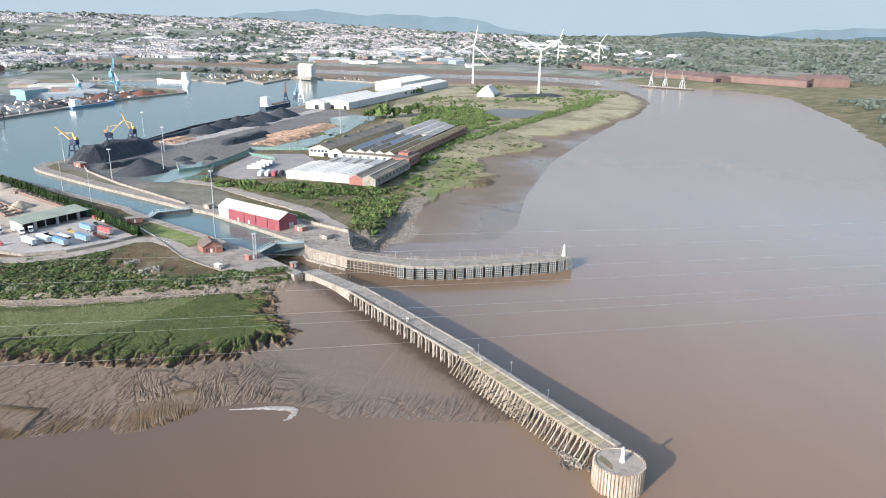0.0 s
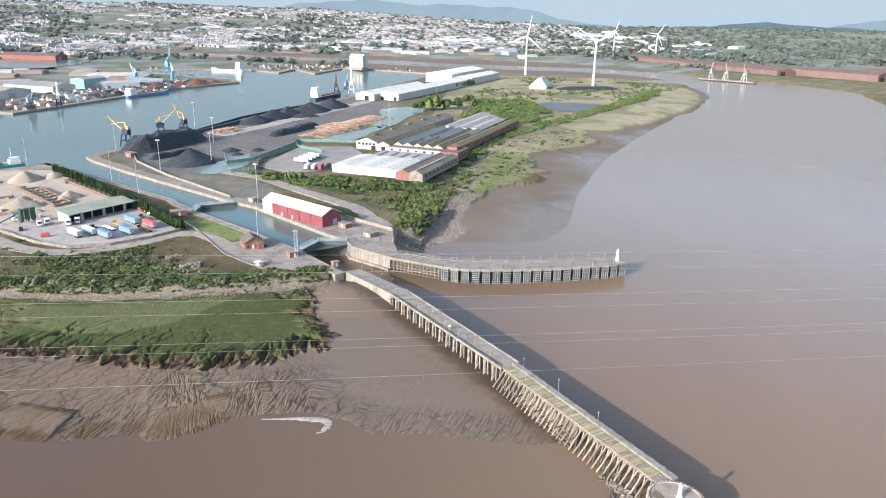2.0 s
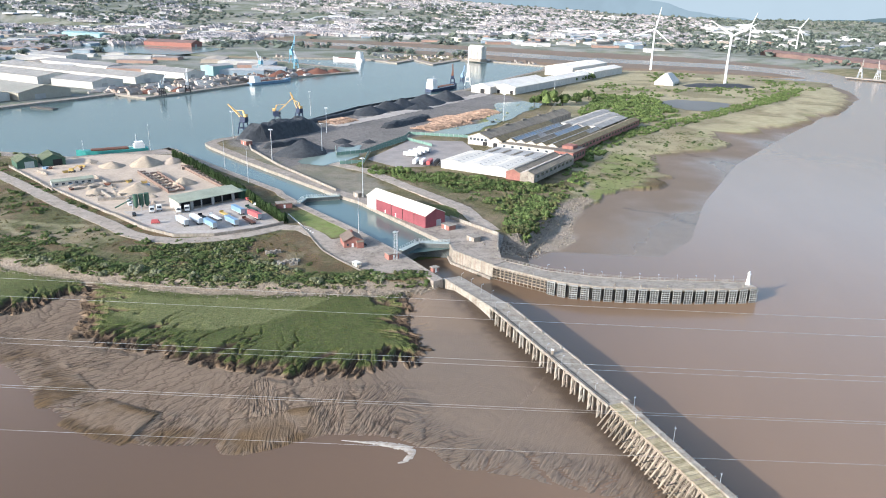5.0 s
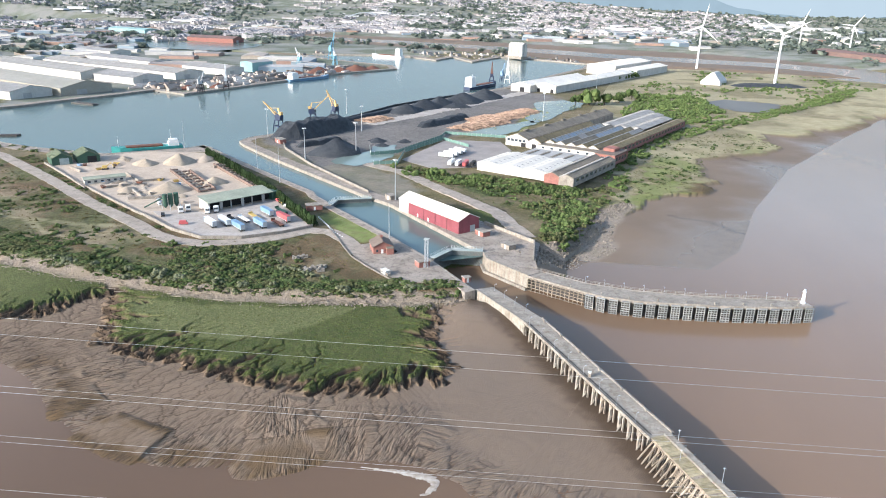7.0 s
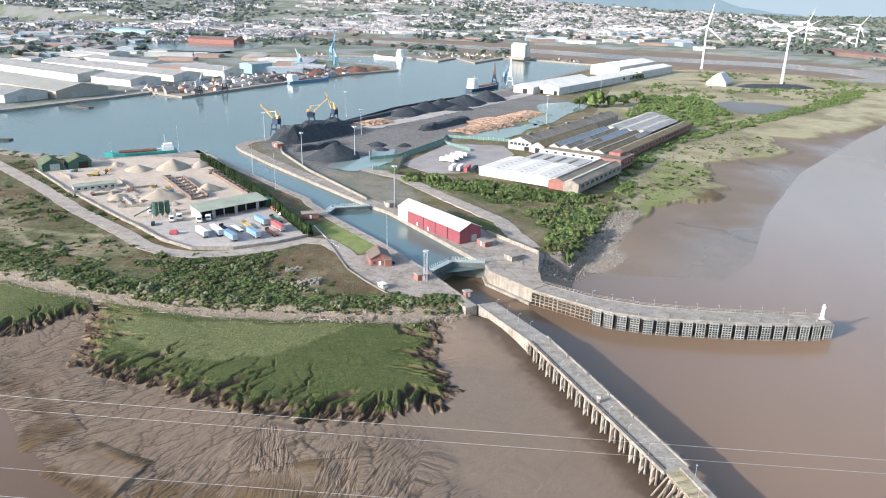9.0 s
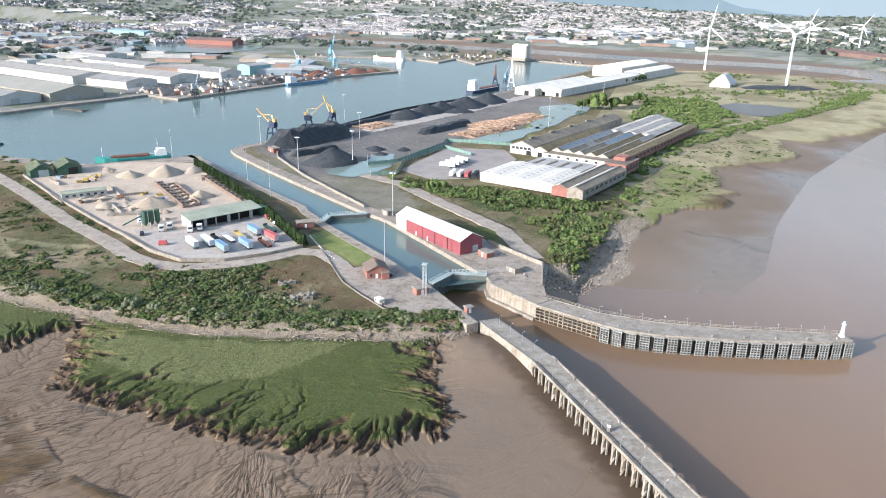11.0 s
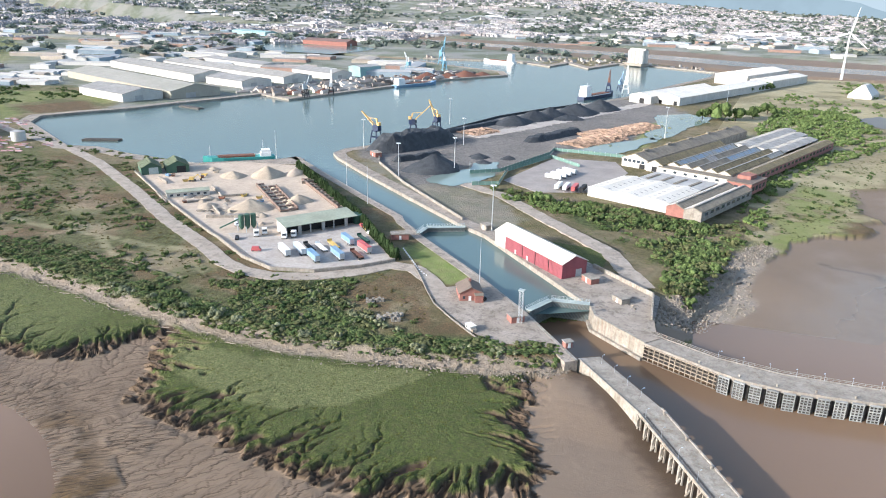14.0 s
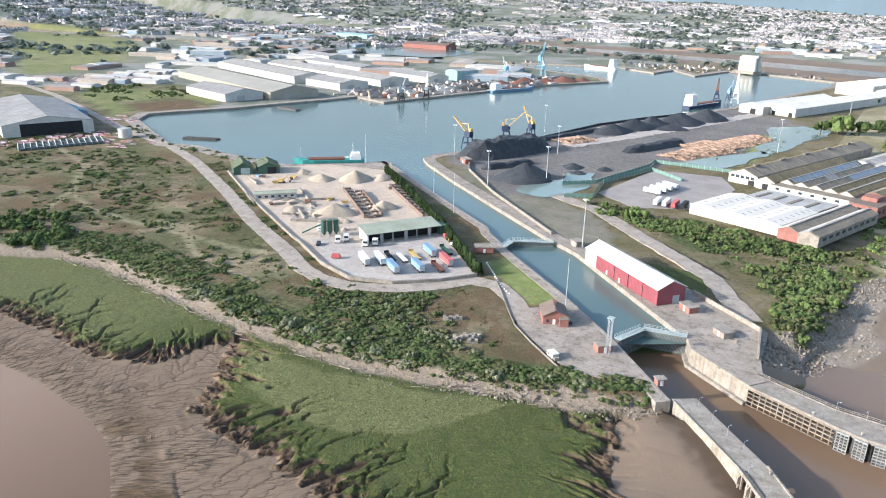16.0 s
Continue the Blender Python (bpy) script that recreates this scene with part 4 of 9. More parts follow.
TRACKS = ([(-620, 420), (-520, 380), (-459, 362), (-399, 317), (-359, 304), (-320, 303), (-286, 306), (-252, 306), (-226, 299)], [(-400, 318), (-352, 262)], [(-286, 306), (-262, 292), (-239, 287), (-215, 284)])
for line in TRACKS:
    pale_grass = np.maximum(pale_grass, np.where(in_e, 0.42 * smooth(2.6, 0.8, nearest(line, X, Y, False)[0] + 2.5 * (fbm(X, Y, 4.0, 2) - 0.5)), 0.0))
for cx, cy, rx, ry, w in ((-241, 310, 7, 3, 0.6), (-232, 296, 22, 9, 0.30), (-300, 312, 20, 7, 0.28), (-213, 305, 9, 4, 0.35), (-330, 330, 16, 8, 0.22), (-172, 283, 9, 5, 0.25)):
    pale_grass = np.maximum(pale_grass, np.where(in_e, w * smooth(1.25, 0.6, np.hypot((X - cx) / rx, (Y - cy) / ry) + 0.9 * (fbm(X, Y, 6.0, 3) - 0.5)), 0.0))
gravel = smooth(0.40, 0.62, fbm(X + 11, Y, 33.0, 4))

ripple = np.where(in_mud_e & ~in_marsh, np.clip((0.30 * calm) * smooth(34, 16, d_tide) + 0.10 + 0.14 * calm + 0.55 * np.maximum(lower, fans), 0, 1) * smooth(0.3, 3.0, d_marsh) * (1 - 0.7 * smooth(0.6, 0.9, lobe)), np.where(in_marsh & ~in_e, fringe * foot, 0.0))
town_w = np.where((in_e | in_far | in_w) & (np.hypot(X, Y) > 1000) & ((X < -420) | (Y > 1600)), 0.85 * smooth(1000, 1500, np.hypot(X, Y)), 0.0)
town_w = np.maximum(town_w, 0.42 * zone([(-146, 404), (-265, 498), (-250, 512), (-178, 474), (-150, 458), (-118, 428), (-122, 398)], 3.0, 8.0))
town_w = np.maximum(town_w, np.where(in_e & (X < -480) & (Y > 560), 0.8, 0.0)) * (1 - zone(GREEN_HILL, 20.0, 20.0))
town_w = town_w * (1 - np.maximum(zone([(-612, 474), (-640, 500), (-760, 540), (-860, 600), (-790, 690), (-700, 660), (-615, 610), (-590, 560), (-592, 520)], 4.0, 6.0), 0))
lush = np.maximum(lush, 0.5 * zone([(-610, 470), (-640, 500), (-760, 540), (-830, 600), (-700, 660), (-620, 640), (-625, 600), (-690, 610), (-700, 545), (-630, 512)], 4.0, 8.0))

under = np.where(in_e & (X < -84), smooth(2.5, 5.0, d_bank) * smooth(19, 12, d_bank + 8 * (fbm(X, Y, 9.0, 2) - 0.5)) * (Y < 330), 0.0)
under = np.maximum(under, np.where(in_e & (Y < 440) & (X < -145), 0.6 * smooth(0.50, 0.58, fbm(X + 200, Y + 70, 18.0, 3)), 0.0))
under = np.maximum(under, zone([(-192, 299), (-170, 305), (-152, 318), (-146, 298), (-100, 275), (-128, 268), (-168, 264), (-197, 286)], 2.0, 5.0) * smooth(0.43, 0.50, fbm(X + 200, Y + 70, 12.0, 3)))
under = np.maximum(under, np.where(in_w & (Y < 480), zone([(-154, 476), (-36, 470), (-12, 470), (-20, 398), (-30, 352), (-41, 358), (-40, 385), (-60, 410), (-120, 455)], 3.0, 6.0) * smooth(0.42, 0.50, fbm(X + 200, Y + 70, 12.0, 3)), 0.0))

I, J = np.meshgrid(np.arange(shape[0] - 1), np.arange(shape[1] - 1), indexing="ij")
a = (I * shape[1] + J).ravel()
quads = np.stack([a, a + 1, a + shape[1] + 1, a + shape[1]], 1)


def ground_material():
    m, nt, b = nodes_of("ground")
    p = position(nt)
    at1, at2 = nt.nodes.new("ShaderNodeVertexColor"), nt.nodes.new("ShaderNodeVertexColor")
    at1.layer_name, at2.layer_name = "cover_a", "cover_b"
    s1, s2 = nt.nodes.new("ShaderNodeSeparateColor"), nt.nodes.new("ShaderNodeSeparateColor")
    nt.links.new(at1.outputs["Color"], s1.inputs[0])
    nt.links.new(at2.outputs["Color"], s2.inputs[0])
    big, mid, fine = noise_fac(nt, p, 0.02, 5.0), noise_fac(nt, p, 0.14, 5.0), noise_fac(nt, p, 1.1, 4.0, 0.3, 0.7)
    patch = noise_fac(nt, p, 0.045, 5.0, 0.47, 0.56)
    at3 = nt.nodes.new("ShaderNodeVertexColor")
    at3.layer_name = "cover_c"
    s3 = nt.nodes.new("ShaderNodeSeparateColor")
    nt.links.new(at3.outputs["Color"], s3.inputs[0])
    tuft = noise_fac(nt, p, 0.55, 5.0, 0.42, 0.60)
    # rough grass, heath and scrub
    grass = mixed(nt, mid, (0.118, 0.108, 0.044), (0.195, 0.160, 0.086))
    grass = mixed(nt, big, grass, (0.094, 0.098, 0.038))
    grass = mixed(nt, tuft, grass, mixed(nt, 0.5, grass, (0.040, 0.050, 0.018)))
    soil = mixed(nt, mid, (0.27, 0.19, 0.12), (0.34, 0.27, 0.19))
    col = mixed(nt, patch, grass, mixed(nt, 0.35, grass, soil))
    heath = mixed(nt, mid, (0.21, 0.120, 0.062), (0.115, 0.074, 0.038))
    heath = mixed(nt, fine, heath, (0.075, 0.062, 0.030))
    col = mixed(nt, at3.outputs["Alpha"], col, heath)
    field_col = mixed(nt, patch, mixed(nt, mid, (0.175, 0.120, 0.068), (0.100, 0.088, 0.038)), mixed(nt, 0.6, soil, (0.10, 0.10, 0.04)))
    broad = noise_fac(nt, p, 0.03, 6.0, 0.46, 0.55)
    broad2 = noise_fac(nt, p, 0.055, 6.0, 0.50, 0.58)
    field_col = mixed(nt, broad, field_col, mixed(nt, mid, (0.124, 0.110, 0.044), (0.165, 0.128, 0.062)))
    field_col = mixed(nt, broad2, field_col, mixed(nt, mid, (0.285, 0.215, 0.140), (0.200, 0.145, 0.092)))
    field_col = mixed(nt, tuft, field_col, mixed(nt, 0.42, field_col, (0.060, 0.055, 0.024)))
    col = mixed(nt, s2.outputs[0], col, field_col)
    col = mixed(nt, s3.outputs[2], col, mixed(nt, mid, (0.165, 0.215, 0.055), (0.240, 0.260, 0.100)))
    at4 = nt.nodes.new("ShaderNodeVertexColor")
    at4.layer_name = "cover_d"
    s4 = nt.nodes.new("ShaderNodeSeparateColor")
    nt.links.new(at4.outputs["Color"], s4.inputs[0])
    # town ground kept pale and grey-green, with distance haze in its tone
    town = mixed(nt, noise_fac(nt, p, 0.012, 6.0, 0.42, 0.58), (0.26, 0.26, 0.24), (0.135, 0.158, 0.112))
    col = mixed(nt, s4.outputs[0], col, town)
    col = mixed(nt, s4.outputs[2], col, mixed(nt, tuft, (0.098, 0.118, 0.040), (0.048, 0.062, 0.020)))
    # bleached grass, coal-dusted yards
    col = mixed(nt, s2.outputs[1], col, mixed(nt, mid, (0.46, 0.40, 0.26), (0.36, 0.32, 0.19)))
    dust = mixed(nt, big, (0.115, 0.106, 0.098), (0.27, 0.245, 0.22))
    dust = mixed(nt, mid, dust, (0.195, 0.178, 0.162))
    dust = mixed(nt, tuft, dust, mixed(nt, 0.45, dust, (0.06, 0.06, 0.06)))
    col = mixed(nt, s2.outputs[2], col, dust)
    # marsh turf
    turf = mixed(nt, mid, (0.088, 0.118, 0.026), (0.130, 0.152, 0.040))
    turf = mixed(nt, fine, turf, mixed(nt, 0.72, turf, (0.024, 0.034, 0.008)))
    turf = mixed(nt, at2.outputs["Alpha"], turf, mixed(nt, fine, (0.220, 0.222, 0.092), (0.110, 0.132, 0.044)))
    turf = mixed(nt, tuft, turf, mixed(nt, 0.35, turf, (0.125, 0.115, 0.050)))
    speck = noise_fac(nt, p, 2.4, 5.0, 0.44, 0.60, 0.7)
    turf = mixed(nt, speck, turf, mixed(nt, 0.45, turf, (0.024, 0.036, 0.010)))
    col = mixed(nt, s1.outputs[1], col, turf)
    # mud, dry to wet; the darkest tone also paints shade in gullies
    mud = mixed(nt, mid, (0.178, 0.128, 0.088), (0.144, 0.103, 0.069))
    mud = mixed(nt, big, mud, (0.196, 0.143, 0.099))
    mud = mixed(nt, s3.outputs[1], mud, mixed(nt, mid, (0.172, 0.124, 0.085), (0.192, 0.140, 0.096)))
    mud = mixed(nt, s3.outputs[0], mud, mixed(nt, mid, (0.128, 0.078, 0.034), (0.085, 0.054, 0.026)))
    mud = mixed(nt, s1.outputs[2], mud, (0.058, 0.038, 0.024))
    # fine rills that run down to the water
    fl = nt.nodes.new("ShaderNodeAttribute")
    fl.attribute_name = "flow"
    rn = node(nt, "ShaderNodeTexNoise", Scale=1.05, Detail=3.5, Roughness=0.55, Distortion=0.25)
    nt.links.new(fl.outputs["Vector"], rn.inputs["Vector"])
    rl = nt.nodes.new("ShaderNodeMapRange")
    rl.inputs["From Min"].default_value, rl.inputs["From Max"].default_value = 0.48, 0.40
    nt.links.new(rn.outputs["Fac"], rl.inputs["Value"])
    cutf = node(nt, "ShaderNodeMath", operation="MULTIPLY")
    nt.links.new(rl.outputs[0], cutf.inputs[0])
    nt.links.new(s4.outputs[1], cutf.inputs[1])
    mud = mixed(nt, cutf.outputs[0], mud, mixed(nt, 0.75, mud, (0.050, 0.034, 0.022)))
    col = mixed(nt, s1.outputs[0], col, mud)
    stones = nt.nodes.new("ShaderNodeTexVoronoi")
    stones.inputs["Scale"].default_value = 0.8
    nt.links.new(p, stones.inputs["Vector"])
    grey = mixed(nt, stones.outputs["Distance"], (0.36, 0.30, 0.24), (0.17, 0.14, 0.115))
    col = mixed(nt, at1.outputs["Alpha"], col, mixed(nt, mid, grey, (0.25, 0.205, 0.15)))
    nt.links.new(col, b.inputs["Base Color"])
    rg = nt.nodes.new("ShaderNodeMapRange")
    rg.inputs["To Min"].default_value, rg.inputs["To Max"].default_value = 0.95, 0.26
    mul = node(nt, "ShaderNodeMath", operation="MULTIPLY")
    nt.links.new(s1.outputs[0], mul.inputs[0])
    nt.links.new(s3.outputs[1], mul.inputs[1])
    nt.links.new(mul.outputs[0], rg.inputs["Value"])
    nt.links.new(rg.outputs[0], b.inputs["Roughness"])
    b.inputs["Specular IOR Level"].default_value = 0.3
    n = node(nt, "ShaderNodeTexNoise", Scale=1.5, Detail=6.0, Roughness=0.75)
    nt.links.new(p, n.inputs["Vector"])
    flat = nt.nodes.new("ShaderNodeMapRange")
    flat.inputs["To Min"].default_value, flat.inputs["To Max"].default_value = 0.9, 0.20
    nt.links.new(s1.outputs[0], flat.inputs["Value"])
    bp = nt.nodes.new("ShaderNodeBump")
    bp.inputs["Distance"].default_value = 1.0
    nt.links.new(flat.outputs[0], bp.inputs["Strength"])
    nt.links.new(n.outputs["Fac"], bp.inputs["Height"])
    bp2 = nt.nodes.new("ShaderNodeBump")
    bp2.inputs["Distance"].default_value = 1.2
    hm = node(nt, "ShaderNodeMath", operation="MULTIPLY")
    nt.links.new(rn.outputs["Fac"], hm.inputs[0])
    nt.links.new(s4.outputs[1], hm.inputs[1])
    nt.links.new(hm.outputs[0], bp2.inputs["Height"])
    nt.links.new(bp.outputs[0], bp2.inputs["Normal"])
    nt.links.new(bp2.outputs[0], b.inputs["Normal"])
    return m


M["ground"] = ground_material()
ground_mesh = quick_mesh("ground", np.stack([X, Y, Z], 1), quads, M["ground"])
for layer, cols in (("cover_a", (mud_w, marsh_w, np.clip(np.maximum(wet, silt_shade * 0.95), 0, 1), rubble)), ("cover_d", (town_w, ripple, under, town_w * 0 + 1)), ("cover_c", (ochre, sheen, lush, heath)), ("cover_b", (np.clip(field, 0, 1), pale_grass, coal_w, pale_marsh))):
    at = ground_mesh.color_attributes.new(layer, "FLOAT_COLOR", "POINT")
    at.data.foreach_set("color", np.clip(np.stack(cols, 1), 0, 1).astype(np.float32).ravel())
flow_at = ground_mesh.attributes.new("flow", "FLOAT_VECTOR", "POINT")
down = np.where(in_marsh, s_marsh + 0.45 * d_marsh, s_tide + 0.30 * d_tide) + 0.5 * wob
run = np.where(in_marsh, d_marsh * 0.20, d_tide * 0.17)
flow_at.data.foreach_set("vector", np.stack([down, run, 0 * run], 1).astype(np.float32).ravel())
ground_mesh.polygons.foreach_set("use_smooth", np.ones(len(quads), bool))
tagged(new("ground", ground_mesh), "rough grass, salt marsh, mud flats and yards around a dock", "ground", kind="structure")

for nm, pts, zz, mt, lab in (
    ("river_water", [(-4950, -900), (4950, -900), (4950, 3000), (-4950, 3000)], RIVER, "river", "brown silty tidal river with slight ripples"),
    ("dock_water", DOCK_POLY, DOCK_Z, "dock_water", "still green-grey water filling lock and dock"),
):
    bm = bmesh.new()
    f = bm.faces.new([bm.verts.new((x, y, zz)) for x, y in pts])
    bmesh.ops.triangulate(bm, faces=[f])
    tagged(bm_object(nm, bm, M[mt]), lab, "water", kind="structure")

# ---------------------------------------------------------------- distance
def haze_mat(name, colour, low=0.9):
    """Far air and hills: distance haze and daylight put into a glowing colour."""
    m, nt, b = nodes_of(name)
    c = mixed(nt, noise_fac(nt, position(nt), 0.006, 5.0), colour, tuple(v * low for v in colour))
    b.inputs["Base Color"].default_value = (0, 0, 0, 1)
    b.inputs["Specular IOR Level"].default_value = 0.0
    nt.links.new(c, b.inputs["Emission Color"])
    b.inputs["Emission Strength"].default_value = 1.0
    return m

def ridge(name, r, z0, zs, a0, a1, seed, colour, label):
    """A hazy ridge of hills on the horizon, from bearing a0 to a1 degrees."""
    rg = random.Random(seed)
    ph = [rg.uniform(0, 6.3) for _ in range(8)]
    v, n = [], 160
    for k in range(n + 1):
        a = radians(a0 + (a1 - a0) * k / n)
        h = zs * (0.55 + 0.25 * math.sin(a * 5 + ph[0]) + 0.16 * math.sin(a * 11 + ph[1]) + 0.07 * math.sin(a * 27 + ph[2]) + 0.03 * math.sin(a * 63 + ph[3]) + 0.02 * math.sin(a * 140 + ph[4]))
        x, y = math.sin(a), math.cos(a)
        v += [(r * x, r * y, z0), (r * 1.004 * x, r * 1.004 * y, z0 + max(8.0, h))]
    f = [(2 * k, 2 * k + 2, 2 * k + 3, 2 * k + 1) for k in range(n)]
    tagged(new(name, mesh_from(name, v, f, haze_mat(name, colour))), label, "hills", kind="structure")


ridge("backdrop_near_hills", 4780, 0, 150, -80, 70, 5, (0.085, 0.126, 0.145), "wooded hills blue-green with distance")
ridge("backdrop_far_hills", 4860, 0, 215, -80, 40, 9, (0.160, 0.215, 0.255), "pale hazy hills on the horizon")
bm = bmesh.new()
rim = [[bm.verts.new((4930 * math.sin(radians(a)), 4930 * math.cos(radians(a)), z)) for z in (-10, 320, 900)] for a in range(-180, 181, 6)]
for p, q in zip(rim, rim[1:]):
    for k in (0, 1):
        bm.faces.new((p[k], q[k], q[k + 1], p[k + 1]))
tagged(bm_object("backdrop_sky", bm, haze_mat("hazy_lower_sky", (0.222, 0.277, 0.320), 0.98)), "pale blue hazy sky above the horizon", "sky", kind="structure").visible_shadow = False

# ---------------------------------------------------------------- quays and lock
def structure(name, bm, material, label, category):
    return tagged(bm_object(name, bm, material), label, category, kind="structure")


def empty(name, label, category, group="", at=(0, 0, 0), turn=0.0):
    e = new(name)
    e.empty_display_size = 0.5
    e.matrix_basis = pose(*at, 0, 0, turn)
    return tagged(e, label, category, group)


def quay(name, line, side, label, apron=6.0, zb=-3.0, wall="concrete", top="paving"):
    w = structure(name, ribbon(bmesh.new(), line, 0, side * 1.1, zb, LAND + 0.32), M[wall], label, "quay wall")
    structure("pavement", ribbon(bmesh.new(), line, side * 1.1, side * apron, 1.0, LAND + 0.21), M[top], "stained concrete apron behind the quay edge", "pavement")
    return w


quay("quay_wall_east", EAST_LOCK, 1, "long weathered concrete lock wall with a stone coping", 4.6)
quay("quay_wall_dock", EAST_DOCK, 1, "weathered concrete wharf edge round the dock", 11.0, 1.0)
quay("quay_wall_north", NORTH_DOCK, 1, "pale wharf edge at the far end of the dock", 16.0, 1.0)
quay("quay_wall_west", WEST_LOCK, -1, "weathered concrete lock wall and wharf edge", 8.0, -3.0, "concrete")
quay("quay_wall_mouth", WEST_FRONT[:3], 1, "stained pale concrete wing wall below the gate", 8.0, -3.0, "pale_concrete")
structure("trim", ribbon(bmesh.new(), WEST_FRONT[:3], -0.02, -1.3, -3.0, 2.9), M["pale_concrete"], "sloping concrete ledge along the foot of the wing wall", "ledge")

# hard standings beside the gate
bm = prism(bmesh.new(), [(-84, 315), (-106, 335.0), (-113, 328), (-121, 320), (-113, 308), (-97, 296), (-84, 288), (-66, 294), (-58, 287)], LAND - 0.3, LAND + 0.23)
structure("pavement_lockside_east", bm, M["paving"], "worn concrete standing beside the lock gate", "pavement")
bm = prism(bmesh.new(), [(-60, 330), (-77, 356), (-122, 395), (-112, 405), (-70, 376), (-40, 354), (-38, 330), (-36, 322), (-48, 318)], LAND - 0.3, LAND + 0.22)
structure("pavement_lockside_west", bm, M["paving"], "stained concrete standing round the red shed", "pavement")


def leaf(gate, a, b, z0, z1):
    """One leaf of a mitre gate from a to b: skin plates, raking ribs, a walkway and its rail."""
    a, b = Vector((*a, 0)), Vector((*b, 0))
    d = (b - a).normalized()
    n = Vector((-d.y, d.x, 0))
    L = (b - a).length
    f = Matrix((( d.x, n.x, 0, a.x), (d.y, n.y, 0, a.y), (0, 0, 1, 0), (0, 0, 0, 1)))
    lf = part("gate_leaf", box(bmesh.new(), 0, L, -0.7, 0.7, z0, z1 - 0.3, f), M["gate_blue"], gate, "blue-grey riveted steel leaf with rust streaks")
    bm = bmesh.new()
    k = -6.0
    while k < L:
        for sgn in (-1, 1):
            p0, p1 = Vector((k, sgn * 0.82, z0 + 0.3)), Vector((k + (z1 - z0) * 0.75, sgn * 0.82, z1 - 0.6))
            if p0.x < 0.2:
                p0 += (p1 - p0) * ((0.2 - p0.x) / (p1.x - p0.x))
            if p1.x > L - 0.2:
                p1 = p0 + (p1 - p0) * max(0.0, (L - 0.2 - p0.x) / (p1.x - p0.x))
            if (p1 - p0).length > 0.4:
                beam(bm, f @ p0, f @ p1, 0.26)
        k += 1.25
    for z in (z0 + 2, z0 + 4.5, z1 - 0.7):
        for sgn in (-1, 1):
            box(bm, 0, L, sgn * 0.72, sgn * 0.95, z - 0.16, z + 0.16, f)
    part("ribs", bm, M["gate_rib"], lf, "grey-blue diagonal ribs")
    part("walkway", box(bmesh.new(), 0, L, -1.3, 1.3, z1 - 0.3, z1 - 0.1, f), M["gate_rail"], lf)
    bm = bmesh.new()
    for k in range(int(L / 1.4) + 1):
        for sgn in (-1, 1):
            beam(bm, f @ Vector((min(L, k * 1.4), sgn * 1.2, z1 - 0.1)), f @ Vector((min(L, k * 1.4), sgn * 1.2, z1 + 1.1)), 0.12)
    for sgn in (-1, 1):
        for z in (0.5, 1.05):
            beam(bm, f @ Vector((0, sgn * 1.2, z1 + z)), f @ Vector((L, sgn * 1.2, z1 + z)), 0.08)
    part("handrail", bm, M["gate_rail"], lf, "pale blue-grey handrail")


outer = empty("lock_gate", "pale blue-grey steel mitre gate, closed, with railed walkway", "lock gate", "lock gates")
leaf(outer, (-80.6, 317.4), (-76.2, 330.6), 0.5, 9.0)
leaf(outer, (-62.2, 333.6), (-76.2, 330.6), 0.5, 9.0)
inner = empty("lock_gate", "weathered steel inner mitre gate, closed, with railed walkway", "lock gate", "lock gates")
leaf(inner, (-157.0, 378.6), (-157.8, 388.5), 2.0, 8.8)
leaf(inner, (-141.5, 398.5), (-157.8, 388.5), 2.0, 8.8)

# ---------------------------------------------------------------- west jetty
BACK = [(-58.0, 337.0), (-40.0, 321.5), (-15.0, 312.2), (4.0, 310.6), (27.0, 313.2), (49.6, 318.2), (66.5, 321.8)]
wj = empty("west_jetty", "curved concrete jetty with grey timber fender panels", "jetty")
bm = prism(bmesh.new(), WEST_FRONT[2:] + BACK[1:][::-1], 6.9, 7.95)
part("deck", bm, M["concrete"], wj, "grey concrete deck with weeds and stains")
part("kerb", ribbon(bmesh.new(), WEST_FRONT[2:], 0, 0.5, 7.95, 8.15), M["concrete"], wj)
part("back_kerb", ribbon(bmesh.new(), BACK[1:], 0, -0.4, 7.95, 8.2), M["concrete"], wj)
bm = bmesh.new()
for p, d in along(BACK[1:], 1.7):
    beam(bm, (p.x, p.y - 0.3, 8.2), (p.x, p.y - 0.3, 9.3), 0.12)
for z in (8.75, 9.25):
    ribbon(bm, BACK[1:], -0.26, -0.36, z - 0.04, z + 0.05)
part("railing", bm, M["pale_concrete"], wj, "thin pale post-and-rail fence")
bm = bmesh.new()
for p, d in along([(a[0] * 0.5 + b[0] * 0.5, a[1] * 0.5 + b[1] * 0.5) for a, b in zip(WEST_FRONT[3:], BACK[2:] + [BACK[-1]] * 2)][:7], 4.0):
    tube(bm, (p.x, p.y, -3), (p.x, p.y, 7.0), 0.6, n=8)
part("inner_piles", bm, M["dark_timber"], wj)
# dark walls added behind crib and panels to stand for the shade there
part("core_wall", ribbon(bmesh.new(), WEST_FRONT[2:4], 3.2, 3.8, -3.0, 6.9), M["dark_timber"], wj, "dark backing added for the shade behind the cribwork")
part("core_wall", ribbon(bmesh.new(), WEST_FRONT[3:], 1.3, 1.9, -3.0, 6.9), M["dark_timber"], wj, "dark backing added for the shade behind the fenders")
# open timber cribwork
crib = WEST_FRONT[2:4]
